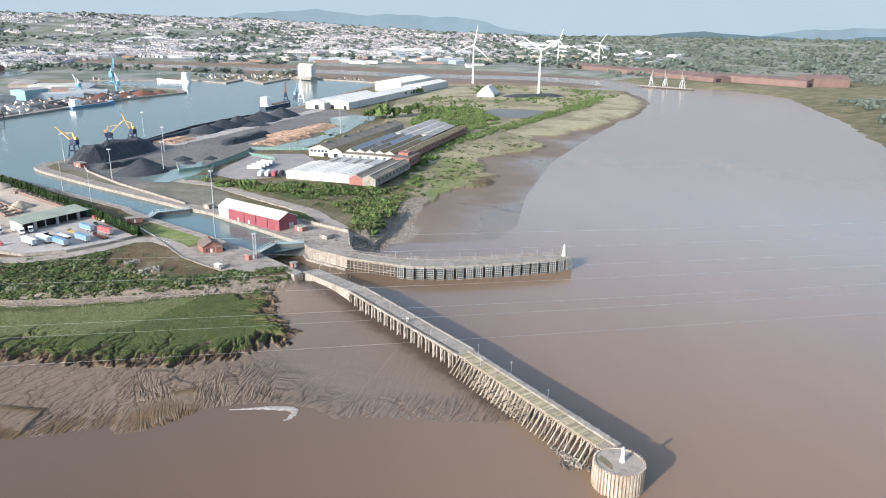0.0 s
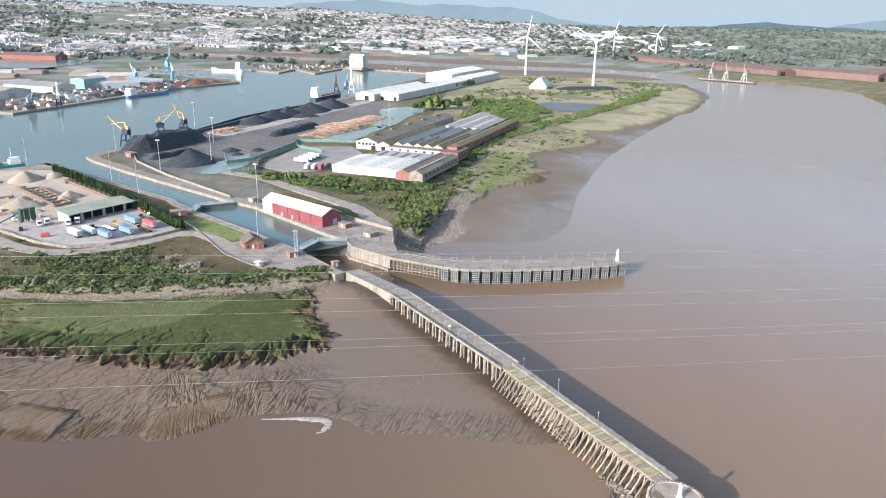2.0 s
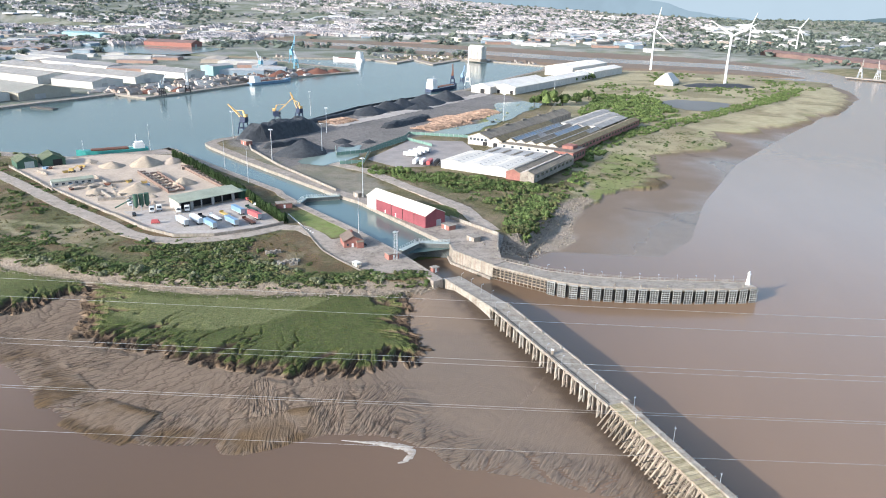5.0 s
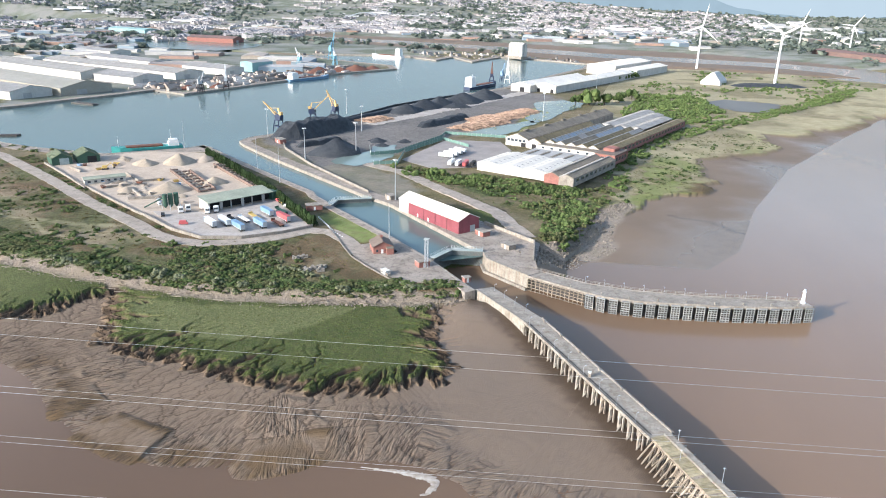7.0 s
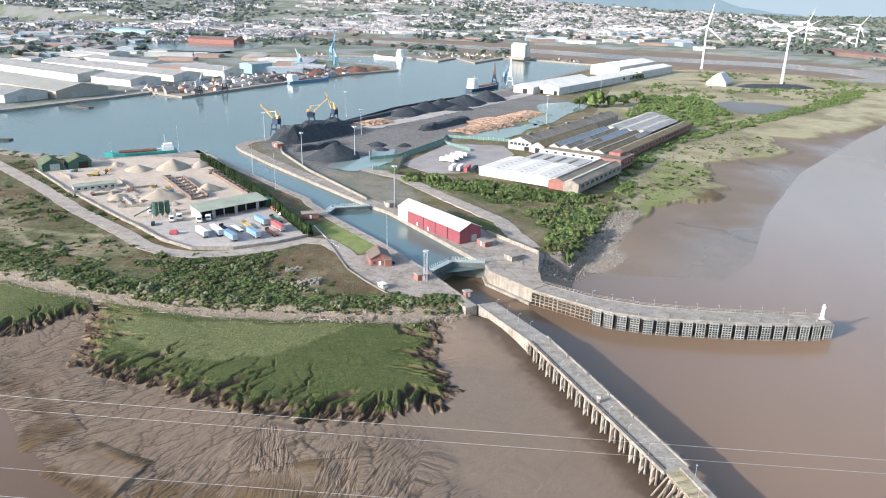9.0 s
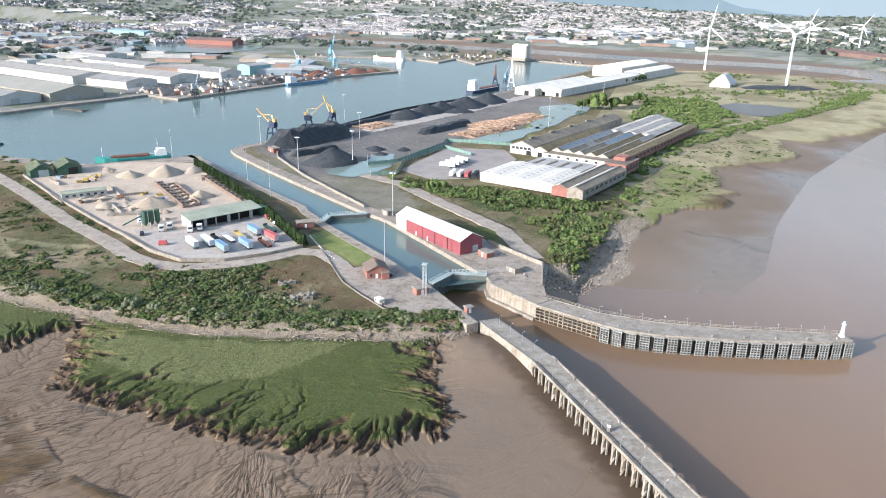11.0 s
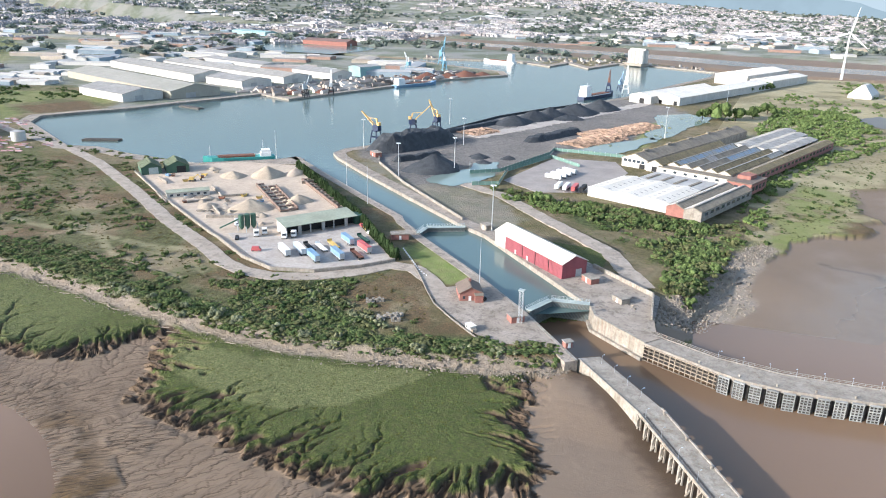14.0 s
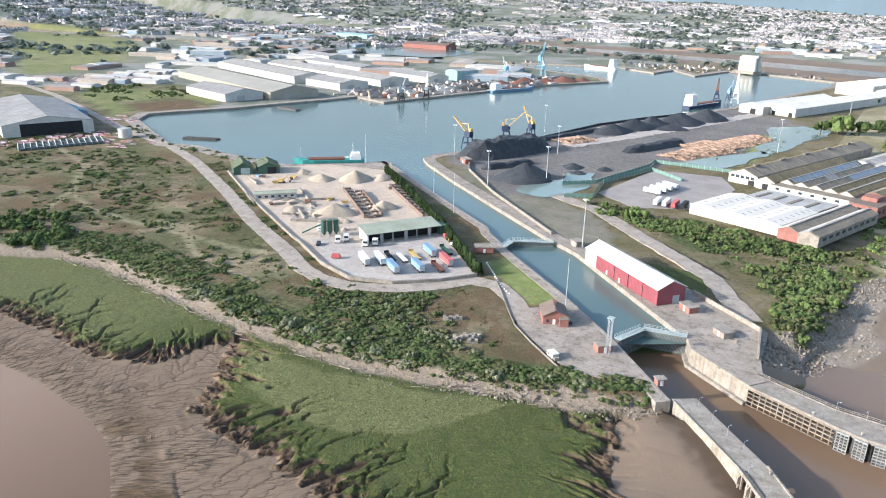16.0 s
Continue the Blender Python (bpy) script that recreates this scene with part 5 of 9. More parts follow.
for i, (p, d) in enumerate(along(crib, 1.9)):
    n = Vector((d.y, -d.x, 0))
    q = p + n * 0.1
    part("fender_post", beam(bmesh.new(), (q.x, q.y, -2), (q.x - n.x * 0.3, q.y - n.y * 0.3, 7.8), 0.28), M["crib_timber"], wj)
for z in (2.1, 3.4, 4.7, 6.0, 7.2):
    part("fender_waling", ribbon(bmesh.new(), crib, -0.4, -0.1, z, z + 0.24), M["crib_timber"], wj)
# fender panels of bolted timbers
W, H0, H1 = 3.0, 0.8, 7.3
upright = mesh_from("upright", *box_data(-0.11, 0.11, -0.25, 0.1, H0, H1), M["grey_timber"])
rail = mesh_from("rail_timber", *box_data(-W / 2 - 0.15, W / 2 + 0.15, -0.42, -0.02, -0.10, 0.10), M["grey_timber"])
capm = mesh_from("cap_timber", *box_data(-W / 2 - 0.1, W / 2 + 0.1, -0.45, 0.3, 0, 0.2), M["grey_timber"])
pilem = mesh_from("fender_pile", *box_data(-0.25, 0.25, -0.25, 0.25, -3, 7.8), M["dark_timber"])


def piece(name, data, parent, x=0.0, y=0.0, z=0.0):
    ob = new(name, data)
    ob.parent, ob.location = parent, (x, y, z)
    return ob


for i, (p, d) in enumerate(along(WEST_FRONT[3:], 4.55, 2.2)):
    n = Vector((d.y, -d.x, 0))
    # dark board at the back stands for shade in the panel openings
    pn = new("fender_panel", mesh_from("fender_panel", *box_data(-W / 2, W / 2, 0.12, 0.3, H0, H1), M["dark_timber"]) if i == 0 else back.data)
    back = pn
    tagged(pn, "grey grid of bolted fender timbers")
    pn.parent = wj
    pn.matrix_basis = Matrix(((d.x, -n.x, 0, p.x + n.x * 0.5), (d.y, -n.y, 0, p.y + n.y * 0.5), (0, 0, 1, 0), (0, 0, 0, 1)))
    for k in range(4):
        piece("upright", upright, pn, -W / 2 + k * W / 3)
    for k in range(7):
        piece("rail_timber", rail, pn, 0, 0, H0 + 1.0 + k * (H1 - H0 - 1.1) / 6)
    piece("cap_timber", capm, pn, 0, 0, H1)
    q = p - d * 2.25 - n * 0.5
    piece("fender_pile", pilem, wj, q.x, q.y)
# lamp posts and bollards on both jetties


def lamp_post(x, y, z, h=2.9, turn=0.0):
    e = empty("jetty_lamp", "slim grey lamp post standing at the jetty edge", "lamp post", "lamp posts along the jetties", (x, y, z), turn)
    part("post", tube(bmesh.new(), (0, 0, 0), (0, 0, h), 0.045, 0.035, 6), M["steel"], e)
    part("arm", beam(bmesh.new(), (0, 0, h), (0.6, 0, h + 0.12), 0.05), M["steel"], e)
    part("lantern", box(bmesh.new(), 0.55, 1.0, -0.12, 0.12, h + 0.08, h + 0.24), M["steel"], e)
    return e


lamp0 = lamp_post(BACK[2][0], BACK[2][1] - 0.8, 7.95)
for p, d in along(BACK[2:], 7.6, 7.6):
    copy_thing(lamp0, pose(p.x, p.y - 0.8, 7.95, 0, 0, 250))
boll = empty("bollard", "short pale iron mooring bollard on the jetty deck", "bollard", "bollards along the jetties", (-20, 306, 7.95))
part("shaft", tube(bmesh.new(), (0, 0, 0), (0, 0, 0.6), 0.28, 0.24, 8), M["pale_concrete"], boll)
part("cap", tube(bmesh.new(), (0, 0, 0.6), (0, 0, 0.85), 0.42, 0.36, 8), M["pale_concrete"], boll)
for p, d in along(offset_line(WEST_FRONT[3:], 1.4), 10.5, 6.0):
    n = Vector((-d.y, d.x, 0))
    copy_thing(boll, pose(p.x, p.y + 0.2, 7.95))


def beacon(x, y, z, h, label):
    e = empty("beacon", label, "beacon", at=(x, y, z))
    bm = bmesh.new()
    tube(bm, (0, 0, 0), (0, 0, 0.4), h * 0.19, h * 0.19, 8)
    tube(bm, (0, 0, 0.4), (0, 0, h * 0.8), h * 0.14, h * 0.09, 8)
    part("tower", bm, M["white_paint"], e, "white tapered tower")
    part("gallery", tube(bmesh.new(), (0, 0, h * 0.8), (0, 0, h * 0.84), h * 0.14, h * 0.14, 8), M["white_paint"], e)
    part("lantern", tube(bmesh.new(), (0, 0, h * 0.84), (0, 0, h), h * 0.1, h * 0.08, 8), M["steel"], e)
    return e


beacon(65.6, 319.3, 8.0, 5.6, "small white tapered light tower at the jetty end")

# ---------------------------------------------------------------- east jetty
A0, A1, A2, A3 = JETTY_AXIS
ej = empty("east_jetty", "long derelict jetty on pale concrete columns and silvered timber trestles", "jetty")
D1 = (Vector(A2) - Vector(A1)).normalized()


def side(t, off):
    """A point beside the jetty: t along from A1 to A2, off to its river side."""
    p = Vector(A1).lerp(Vector(A2), t)
    return (p.x - D1.y * off, p.y + D1.x * off)


WING = [(A0[0] + D1.y * 3.6, A0[1] - D1.x * 3.6), side(0, -3.6), side(0, 3.9), (A0[0] - D1.y * 3.8, A0[1] + D1.x * 3.8)]
part("wing_wall", prism(bmesh.new(), WING, -3, 7.7), M["pale_concrete"], ej, "pale stained concrete wall")
part("wing_deck", prism(bmesh.new(), WING, 7.71, 7.95), M["concrete"], ej)
part("parapet", ribbon(bmesh.new(), [A0, A1, A2], -3.6, -3.35, 7.6, 8.2), M["concrete"], ej)
part("deck", prism(bmesh.new(), [side(0, -3.4), side(1, -3.4), side(1, 3.5), side(0, 3.8)], 7.55, 7.95), M["concrete"], ej, "grey concrete deck with worn paths")
part("edge_beam", ribbon(bmesh.new(), [A1, A2], -3.7, -3.4, 7.4, 7.9), M["pale_concrete"], ej, "pale edge beam with stains")
part("kerb", ribbon(bmesh.new(), [side(0, 3.9), side(1, 3.6)], -0.25, 0.2, 7.5, 8.35), M["concrete"], ej)
for off in (-2.5, -2.2):
    part("pipe", beam(bmesh.new(), (*side(0.02, off), 8.02), (*side(0.985, off), 8.02), 0.12), M["dark_timber"], ej, "rusty pipe laid along the deck")
part("wear_strip", ribbon(bmesh.new(), [side(0.01, 0.4), side(0.99, 0.4)], -1.3, 1.3, 7.951, 7.958), M["pale_concrete"], ej, "paler worn path along the deck")
for i, (p, d) in enumerate(along([A1, A2], 4.6, 0.7)):
    n = Vector((-d.y, d.x, 0))
    f = Matrix(((d.x, n.x, 0, p.x), (d.y, n.y, 0, p.y), (0, 0, 1, 0), (0, 0, 0, 1)))
    shapes = (("column", "pale_concrete", ((0, -3.3, 7.2), (0, -3.5, -1.5), 0.72)), ("column", "pale_concrete", ((1.5, -3.2, 7.2), (1.5, -3.2, -1.5), 0.42)), ("bracket", "pale_concrete", ((0, -3.35, 5.4), (0.9, -3.35, 7.1), 0.4)), ("prop", "pale_concrete", ((0.9, -3.4, 4.2), (0.7, -5.1, 0.8), 0.36)), ("inner_column", "concrete", ((0.2, 2.3, 7.0), (0.2, 2.6, -2.5), 0.6)), ("inner_column", "concrete", ((0.2, -0.4, 7.0), (0.2, -0.4, -2.5), 0.6)), ("crosshead", "concrete", ((0, -3.4, 7.25), (0, 3.5, 7.25), 0.6)))
    if i == 0:
        protos = [part(nm, beam(bmesh.new(), a, b, w), M[mt], ej) for nm, mt, (a, b, w) in shapes]
        protos.append(part("fender_pile", beam(bmesh.new(), (0.5, 4.35, -3), (0.5, 4.05, 8.5), 0.42), M["dark_timber"], ej))
        protos.append(part("fender_pile", beam(bmesh.new(), (2.8, 4.3, 4.4), (2.8, 4.1, 8.3), 0.35), M["dark_timber"], ej))
    for pr in protos:
        ob = pr if i == 0 else new(pr.name.split(".")[0], pr.data)
        ob.parent, ob.matrix_basis = ej, f
part("waling", ribbon(bmesh.new(), [A1, A2], 3.75, 4.0, 6.9, 7.2), M["dark_timber"], ej)
e = empty("bollard_post", "square white-topped post on the jetty deck", "post", at=(*side(0.56, -1.9), 7.95))
part("shaft", box(bmesh.new(), -0.4, 0.4, -0.4, 0.4, 0, 1.5), M["pale_concrete"], e)
part("cap", box(bmesh.new(), -0.5, 0.5, -0.5, 0.5, 1.5, 1.7), M["white_paint"], e)
# timber trestle
part("timber_deck", ribbon(bmesh.new(), [A2, A3], -2.6, 0.6, 7.55, 8.0), M["deck"], ej, "rotten timber deck with moss and weeds")
part("walkway", ribbon(bmesh.new(), [A2, A3], 0.7, 2.5, 8.0, 8.62), M["pale_concrete"], ej, "raised pale walkway")
part("edge_timber", ribbon(bmesh.new(), [A2, A3], -3.0, -2.65, 7.5, 7.9), M["timber"], ej)
d2 = (Vector((*A3, 0)) - Vector((*A2, 0))).normalized()
n2 = Vector((-d2.y, d2.x, 0))
F2 = Matrix(((d2.x, n2.x, 0, A2[0]), (d2.y, n2.y, 0, A2[1]), (0, 0, 1, 0), (0, 0, 0, 1)))
LEN2 = (Vector((*A3, 0)) - Vector((*A2, 0))).length
stub = None
rr = random.Random(3)
k = 0.8
i = 0
protos = []
while k < LEN2 - 3:
    m = F2 @ Matrix.Translation((k, 0, 0))
    if i == 0:
        # rear piles and braces are dark for the shade inside the trestle
        for nm, mt, a, b, w in (("raking_pile", "timber", (0.0, -2.7, 7.6), (-0.8, -8.6, -1.0), 0.34), ("upright_pile", "timber", (0.9, -2.6, 7.6), (1.4, -5.6, -1.5), 0.32), ("rear_pile", "dark_timber", (0.4, 2.3, 7.7), (0.4, 2.8, -3.0), 0.4), ("cross_brace", "dark_timber", (0.3, -2.5, 6.8), (0.3, 2.5, 3.6), 0.22), ("joist", "timber", (0.5, -3.2, 7.35), (0.5, 2.9, 7.35), 0.34)):
            protos.append(part(nm, beam(bmesh.new(), a, b, w), M[mt], ej))
    for pr in protos:
        ob = pr if i == 0 else new(pr.name.split(".")[0], pr.data)
        ob.parent, ob.matrix_basis = ej, m @ pose(0, 0, 0, rr.uniform(-1.2, 1.2), rr.uniform(-1.5, 1.5), 0)
    # pale stubs added to stand for dashes of light between the fenders
    if i % 2 == 0:
        st = part("stub_beam", beam(bmesh.new(), (0.2, 2.5, 7.3), (0.2, 4.3, 7.3), 0.36), M["timber"], ej) if stub is None else new("stub_beam", stub.data)
        stub = stub or st
        st.parent, st.matrix_basis = ej, m
    k += 1.9
    i += 1
for off, z in ((-2.8, 7.2),):
    part("waling", beam(bmesh.new(), F2 @ Vector((0.5, off, z)), F2 @ Vector((LEN2 - 3, off, z)), 0.26), M["timber"], ej)
for z in (1.8, 4.6):
    part("waling", beam(bmesh.new(), F2 @ Vector((0.5, 2.9, z)), F2 @ Vector((LEN2 - 3, 2.9, z)), 0.35), M["dark_timber"], ej)
for q in range(90):
    x = rr.uniform(1, LEN2 - 6)
    part("loose_timber", beam(bmesh.new(), F2 @ Vector((x, rr.uniform(-5.2, -2.2), rr.uniform(0.5, 3.0))), F2 @ Vector((x + rr.uniform(-2.4, 2.4), rr.uniform(-3.2, 1.0), rr.uniform(4.5, 7.3))), rr.uniform(0.14, 0.26)), M[("timber", "crib_timber", "dark_timber")[q % 3]], ej)
plank = mesh_from("plank", *box_data(-0.24, 0.24, -3.0, 0.62, 0.0, 0.09), M["deck_plank"])
x = 0.3
while x < LEN2 - 4:
    if rr.random() > 0.07:
        ob = piece("plank", plank, ej)
        ob.matrix_basis = F2 @ Matrix.Translation((x, rr.uniform(-0.18, 0.1), 8.0)) @ pose(0, 0, rr.uniform(0.0, 0.04), rr.uniform(-0.6, 0.6), 0, rr.uniform(-2.0, 2.0))
    x += 0.56
# dense cribwork round the berth in the middle of the trestle
for r in range(6):
    z = 1.9 + r * 0.9
    for off in (-5.9 + 0.45 * r, -4.3 + 0.25 * r):
        part("crib_rail", beam(bmesh.new(), F2 @ Vector((12.0, off, z)), F2 @ Vector((38.0, off, z + rr.uniform(-0.15, 0.15))), 0.17), M["crib_timber" if r % 2 else "timber"], ej)
crib_post = None
for c in range(17):
    m = F2 @ Matrix.Translation((12.0 + c * 1.6, 0, 0))
    for off in (-5.9, -4.4):
        if crib_post is None:
            crib_post = ob = part("crib_post", beam(bmesh.new(), (0, -0.4, 0.5), (0, 2.4, 6.8), 0.2), M["timber"], ej)
        else:
            ob = new("crib_post", crib_post.data)
        ob.parent, ob.matrix_basis = ej, m @ Matrix.Translation((0, off, 0))
    if c % 2 == 0:
        for z in (1.5, 3.9):
            part("crib_tie", beam(bmesh.new(), m @ Vector((0.3, -6.8, z + 0.8)), m @ Vector((0.3, -2.8, z + 0.8)), 0.2), M["dark_timber"], ej)
for s_, h_ in ((4.0, 3.6), (11.0, 3.2), (21.5, 4.7), (39.0, 3.0)):
    q = F2 @ Vector((s_, 2.2 if s_ != 11.0 else -2.0, 8.5))
    e = empty("pole", "bare pale pole rising from the jetty deck", "pole", "poles on the jetty", q)
    part("shaft", tube(bmesh.new(), (0, 0, -0.2), (0, 0, h_), 0.06, 0.04, 6), M["steel"], e)
    part("cross_arm", beam(bmesh.new(), (-0.3, 0, h_ * 0.9), (0.3, 0, h_ * 0.9), 0.08), M["white_paint"], e)
for p, d in along([A1, A2], 9.0, 4.0):
    n = Vector((-d.y, d.x, 0))
    copy_thing(lamp0, pose(p.x - 3.1 * n.x, p.y - 3.1 * n.y, 7.95, 0, 0, 50))
for p, d in along([A0, A1], 7.0, 5.0):
    n = Vector((-d.y, d.x, 0))
    copy_thing(lamp0, pose(p.x + 1.6 * n.x, p.y + 1.6 * n.y, 7.95, 0, 0, 50))
for p, d in along([A1, A2], 12.0, 3.0):
    n = Vector((-d.y, d.x, 0))
    copy_thing(boll, pose(p.x + 3.0 * n.x, p.y + 3.0 * n.y, 7.95))

# round head of corrugated sheet piles
head = empty("pier", "round pier end of rust-stained corrugated sheet piles", "pier head", at=(*HEAD, 0))
NP = 44
part("fill", tube(bmesh.new(), (0, 0, -3), (0, 0, 8.3), 6.0, 6.0, 48), M["gravel_road"], head, "pale concrete top with cracked patches")
pile = None
for k in range(NP):
    a = 2 * math.pi * k / NP
    if pile is None:
        bm = bmesh.new()
        w = 2 * math.pi * 6.15 / NP
        prism(bm, [(5.95, -w * 0.5), (6.05, -w * 0.5), (6.12, -w * 0.34), (6.62, -w * 0.24), (6.62, w * 0.24), (6.12, w * 0.34), (6.05, w * 0.5), (5.95, w * 0.5)], -3, 8.6)
        pile = ob = part("sheet_pile", bm, M["sheetpile"], head)
    else:
        ob = new("sheet_pile", pile.data)
        ob.parent = head
    ob.rotation_euler = (0, 0, a)
part("patch", prism(bmesh.new(), [(-5.2, 1.0), (-3.4, -2.0), (-2.4, -3.4), (-2.0, -1.4), (-3.0, 1.6), (-4.2, 3.2)], 8.29, 8.34), M["moss_roof"], head, "mossy broken patch")
beacon(52.9, 148.3, 8.3, 4.2, "small white light tower on the round pier head")
# foam swirl at the edge of the mud
rg = random.Random(17)
bm = bmesh.new()
FOAM = [((-58, 184.6), 0.15), ((-51, 185.5), 0.3), ((-46.2, 186.0), 0.55), ((-42.8, 185.9), 0.9), ((-39.4, 185.8), 1.3), ((-37.6, 184.2), 1.5), ((-37.9, 182.0), 1.3), ((-38.8, 179.6), 0.9), ((-40.4, 178.8), 0.3)]
pts = along([(x + (3.0 - x) * 0.0158, y + (40.0 - y) * 0.0158) for (x, y), _ in FOAM], 0.5)
wid = np.interp(np.linspace(0, 1, len(pts)), np.linspace(0, 1, len(FOAM)), [w for _, w in FOAM])
prev = None
for (p, d), w in zip(pts, wid):
    n = Vector((-d.y, d.x, 0))
    row = [bm.verts.new((p.x + n.x * o, p.y + n.y * o, z)) for o, z in ((-w * rg.uniform(0.6, 1.2), RIVER + 0.02), (-w * 0.3, RIVER + 0.12), (w * 0.4, RIVER + 0.12), (w * rg.uniform(0.6, 1.2), RIVER + 0.02))]
    if prev:
        for k in range(3):
            bm.faces.new((prev[k], prev[k + 1], row[k + 1], row[k]))
    prev = row
structure("water_foam", bm, M["foam"], "dirty white foam swirl at the edge of the mud", "foam")
# washed-up debris under the outer trestle
rg = random.Random(29)
bm = bmesh.new()
for _ in range(150):
    u, v = rg.gauss(0, 0.42), rg.gauss(0, 0.4)
    px_, py_ = 42.0 + 4.6 * u, 158.6 - 5.4 * u + 3.2 * v
    s_ = rg.choice((0.4, 0.6, 0.9, 1.3))
    m = Matrix.Translation((px_, py_, RIVER + 0.35 * max(0.0, 1 - u * u - v * v))) @ Euler((rg.uniform(0, 6), rg.uniform(0, 6), rg.uniform(0, 6))).to_matrix().to_4x4() @ Matrix.Diagonal((s_, s_ * 0.7, s_ * 0.5, 1))
    box(bm, -0.5, 0.5, -0.5, 0.5, -0.5, 0.5, m)
for _ in range(26):
    px_, py_, a = 42.0 + rg.uniform(-4, 4), 158.6 + rg.uniform(-4, 4), rg.uniform(0, 3.14)
    beam(bm, (px_ - 1.6 * math.cos(a), py_ - 1.6 * math.sin(a), RIVER + 0.3), (px_ + 1.6 * math.cos(a), py_ + 1.6 * math.sin(a), RIVER + rg.uniform(0.2, 0.8)), 0.22)
tagged(bm_object("debris", bm, M["stone"]), "washed-up stones and broken timber round the trestle feet", "debris", kind="stuff")

# ---------------------------------------------------------------- buildings
def frame2(p0, p1):
    """Local axes of a building: x from p0 to p1, y to its left."""
    a, b = Vector((*p0, 0)), Vector((*p1, 0))
    d = (b - a).normalized()
    return Matrix(((d.x, -d.y, 0, a.x), (d.y, d.x, 0, a.y), (0, 0, 1, LAND), (0, 0, 0, 1))), (b - a).length


def gable(bm, L, W, e, r, x0=0.0, y0=0.0, m=None):
    """Closed walls of a gabled block."""
    s = 1 if W > 0 else -1
    pts = [(0, 0), (0, e), (abs(W) / 2, r), (abs(W), e), (abs(W), 0)]
    rings = []
    for x in (x0, x0 + L):
        rings.append([bm.verts.new((m @ Vector((x, y0 + s * y, z)) if m else Vector((x, y0 + s * y, z)))) for y, z in pts])
    for k in range(5):
        bm.faces.new((rings[0][k], rings[0][(k + 1) % 5], rings[1][(k + 1) % 5], rings[1][k]))
    bm.faces.new(rings[0])
    bm.faces.new(rings[1][::-1])
    return bm


def roof_slab(bm, L, W, e, r, over=0.4, t=0.22, rib=0.0, m=None):
    """Two roof slopes with eaves, ridge cap and raised ribs."""
    s = 1 if W > 0 else -1
    w = abs(W)
    k = (r - e) / (w / 2)
    for a, b in (((-over, e - over * k), (w / 2, r)), ((w + over, e - over * k), (w / 2, r))):
        vs = []
        for x in (-over, L + over):
            for (y, z), dz in ((a, 0.06), (b, 0.06), (b, t + 0.06), (a, t + 0.06)):
                v = Vector((x, s * y, z + dz))
                vs.append(bm.verts.new(m @ v if m else v))
        for i in range(4):
            bm.faces.new((vs[i], vs[(i + 1) % 4], vs[4 + (i + 1) % 4], vs[4 + i]))
        bm.faces.new(vs[:4])
        bm.faces.new(vs[4:][::-1])
        if rib:
            x = 0.0
            while x <= L:
                beam(bm, Vector((x, s * a[0], a[1] + t + 0.08)), Vector((x, s * b[0], b[1] + t + 0.08)), 0.12)
                x += rib
    box(bm, -over, L + over, s * w / 2 - 0.3, s * w / 2 + 0.3, r + t - 0.02, r + t + 0.12)
    return bm


def gable_shed(name, p0, p1, W, e, r, wall, roof, label, category="shed", group="", rib=0.0, doors=(), roof_label=""):
    """A gabled shed on the side p0-p1, W metres deep to the left (minus: right). doors: (side, from, to, height, material)."""
    f, L = frame2(p0, p1)
    h = tagged(new(name), label, category, group)
    h.matrix_basis = f
    part("wall", gable(bmesh.new(), L, W, e, r), M[wall], h)
    rf = part("roof", roof_slab(bmesh.new(), L, W, e, r), M[roof], h, roof_label)
    s = 1 if W > 0 else -1
    if rib:
        k = (r - e) / (abs(W) / 2)
        seam = None
        for i in range(int(L / rib) + 1):
            for y0 in (-0.4, abs(W) + 0.4):
                a_, b_ = Vector((0, s * y0, e - 0.4 * k + 0.3)), Vector((0, s * abs(W) / 2, r + 0.3))
                ob = part("roof_seam", beam(bmesh.new(), a_, b_, 0.14), M[roof], rf)
                ob.location.x = i * rib
    for side, a, b, hh, mt in doors:
        bm = bmesh.new()
        if side == "front":
            box(bm, a, b, -s * 0.08, s * 0.2, 0.05, hh)
        elif side == "back":
            box(bm, a, b, W - s * 0.2, W + s * 0.08, 0.05, hh)
        elif side == "start":
            box(bm, -0.08, 0.2, s * a, s * b, 0.05, hh)
        else:
            box(bm, L - 0.2, L + 0.08, s * a, s * b, 0.05, hh)
        part("door", bm, M[mt], h)
    return h


# the red shed by the lock
RS0, RS1 = (-79.0, 354.0), (-119.5, 383.5)
red = gable_shed("red_shed", RS0, RS1, -12.5, 6.4, 9.2, "red_clad", "pale_roof", "long red corrugated shed with cream roof beside the lock", "shed", rib=1.25,
                 doors=(("start", 7.0, 10.0, 3.4, "steel"), ("front", 24.0, 24.9, 2.1, "white_paint"), ("front", 33.0, 33.9, 2.1, "white_paint")))
f, L = frame2(RS0, RS1)
part("end_cladding", box(bmesh.new(), L - 8.5, L + 0.06, -12.56, 0.07, 0.02, 6.36), M["white_clad"], red, "pale end bay")
bm = bmesh.new()
for x in np.arange(0.0, L - 8.6, 0.9):
    box(bm, x, x + 0.12, 0, 0.08, 0.05, 6.3)
for y in np.arange(0.0, 12.4, 0.9):
    if not 6.9 < y < 10.1:
        box(bm, -0.07, 0.02, -y - 0.12, -y, 0.05, 6.4 + min(y, 12.5 - y) * 0.44)
part("cladding_ribs", bm, M["red_clad"], red)
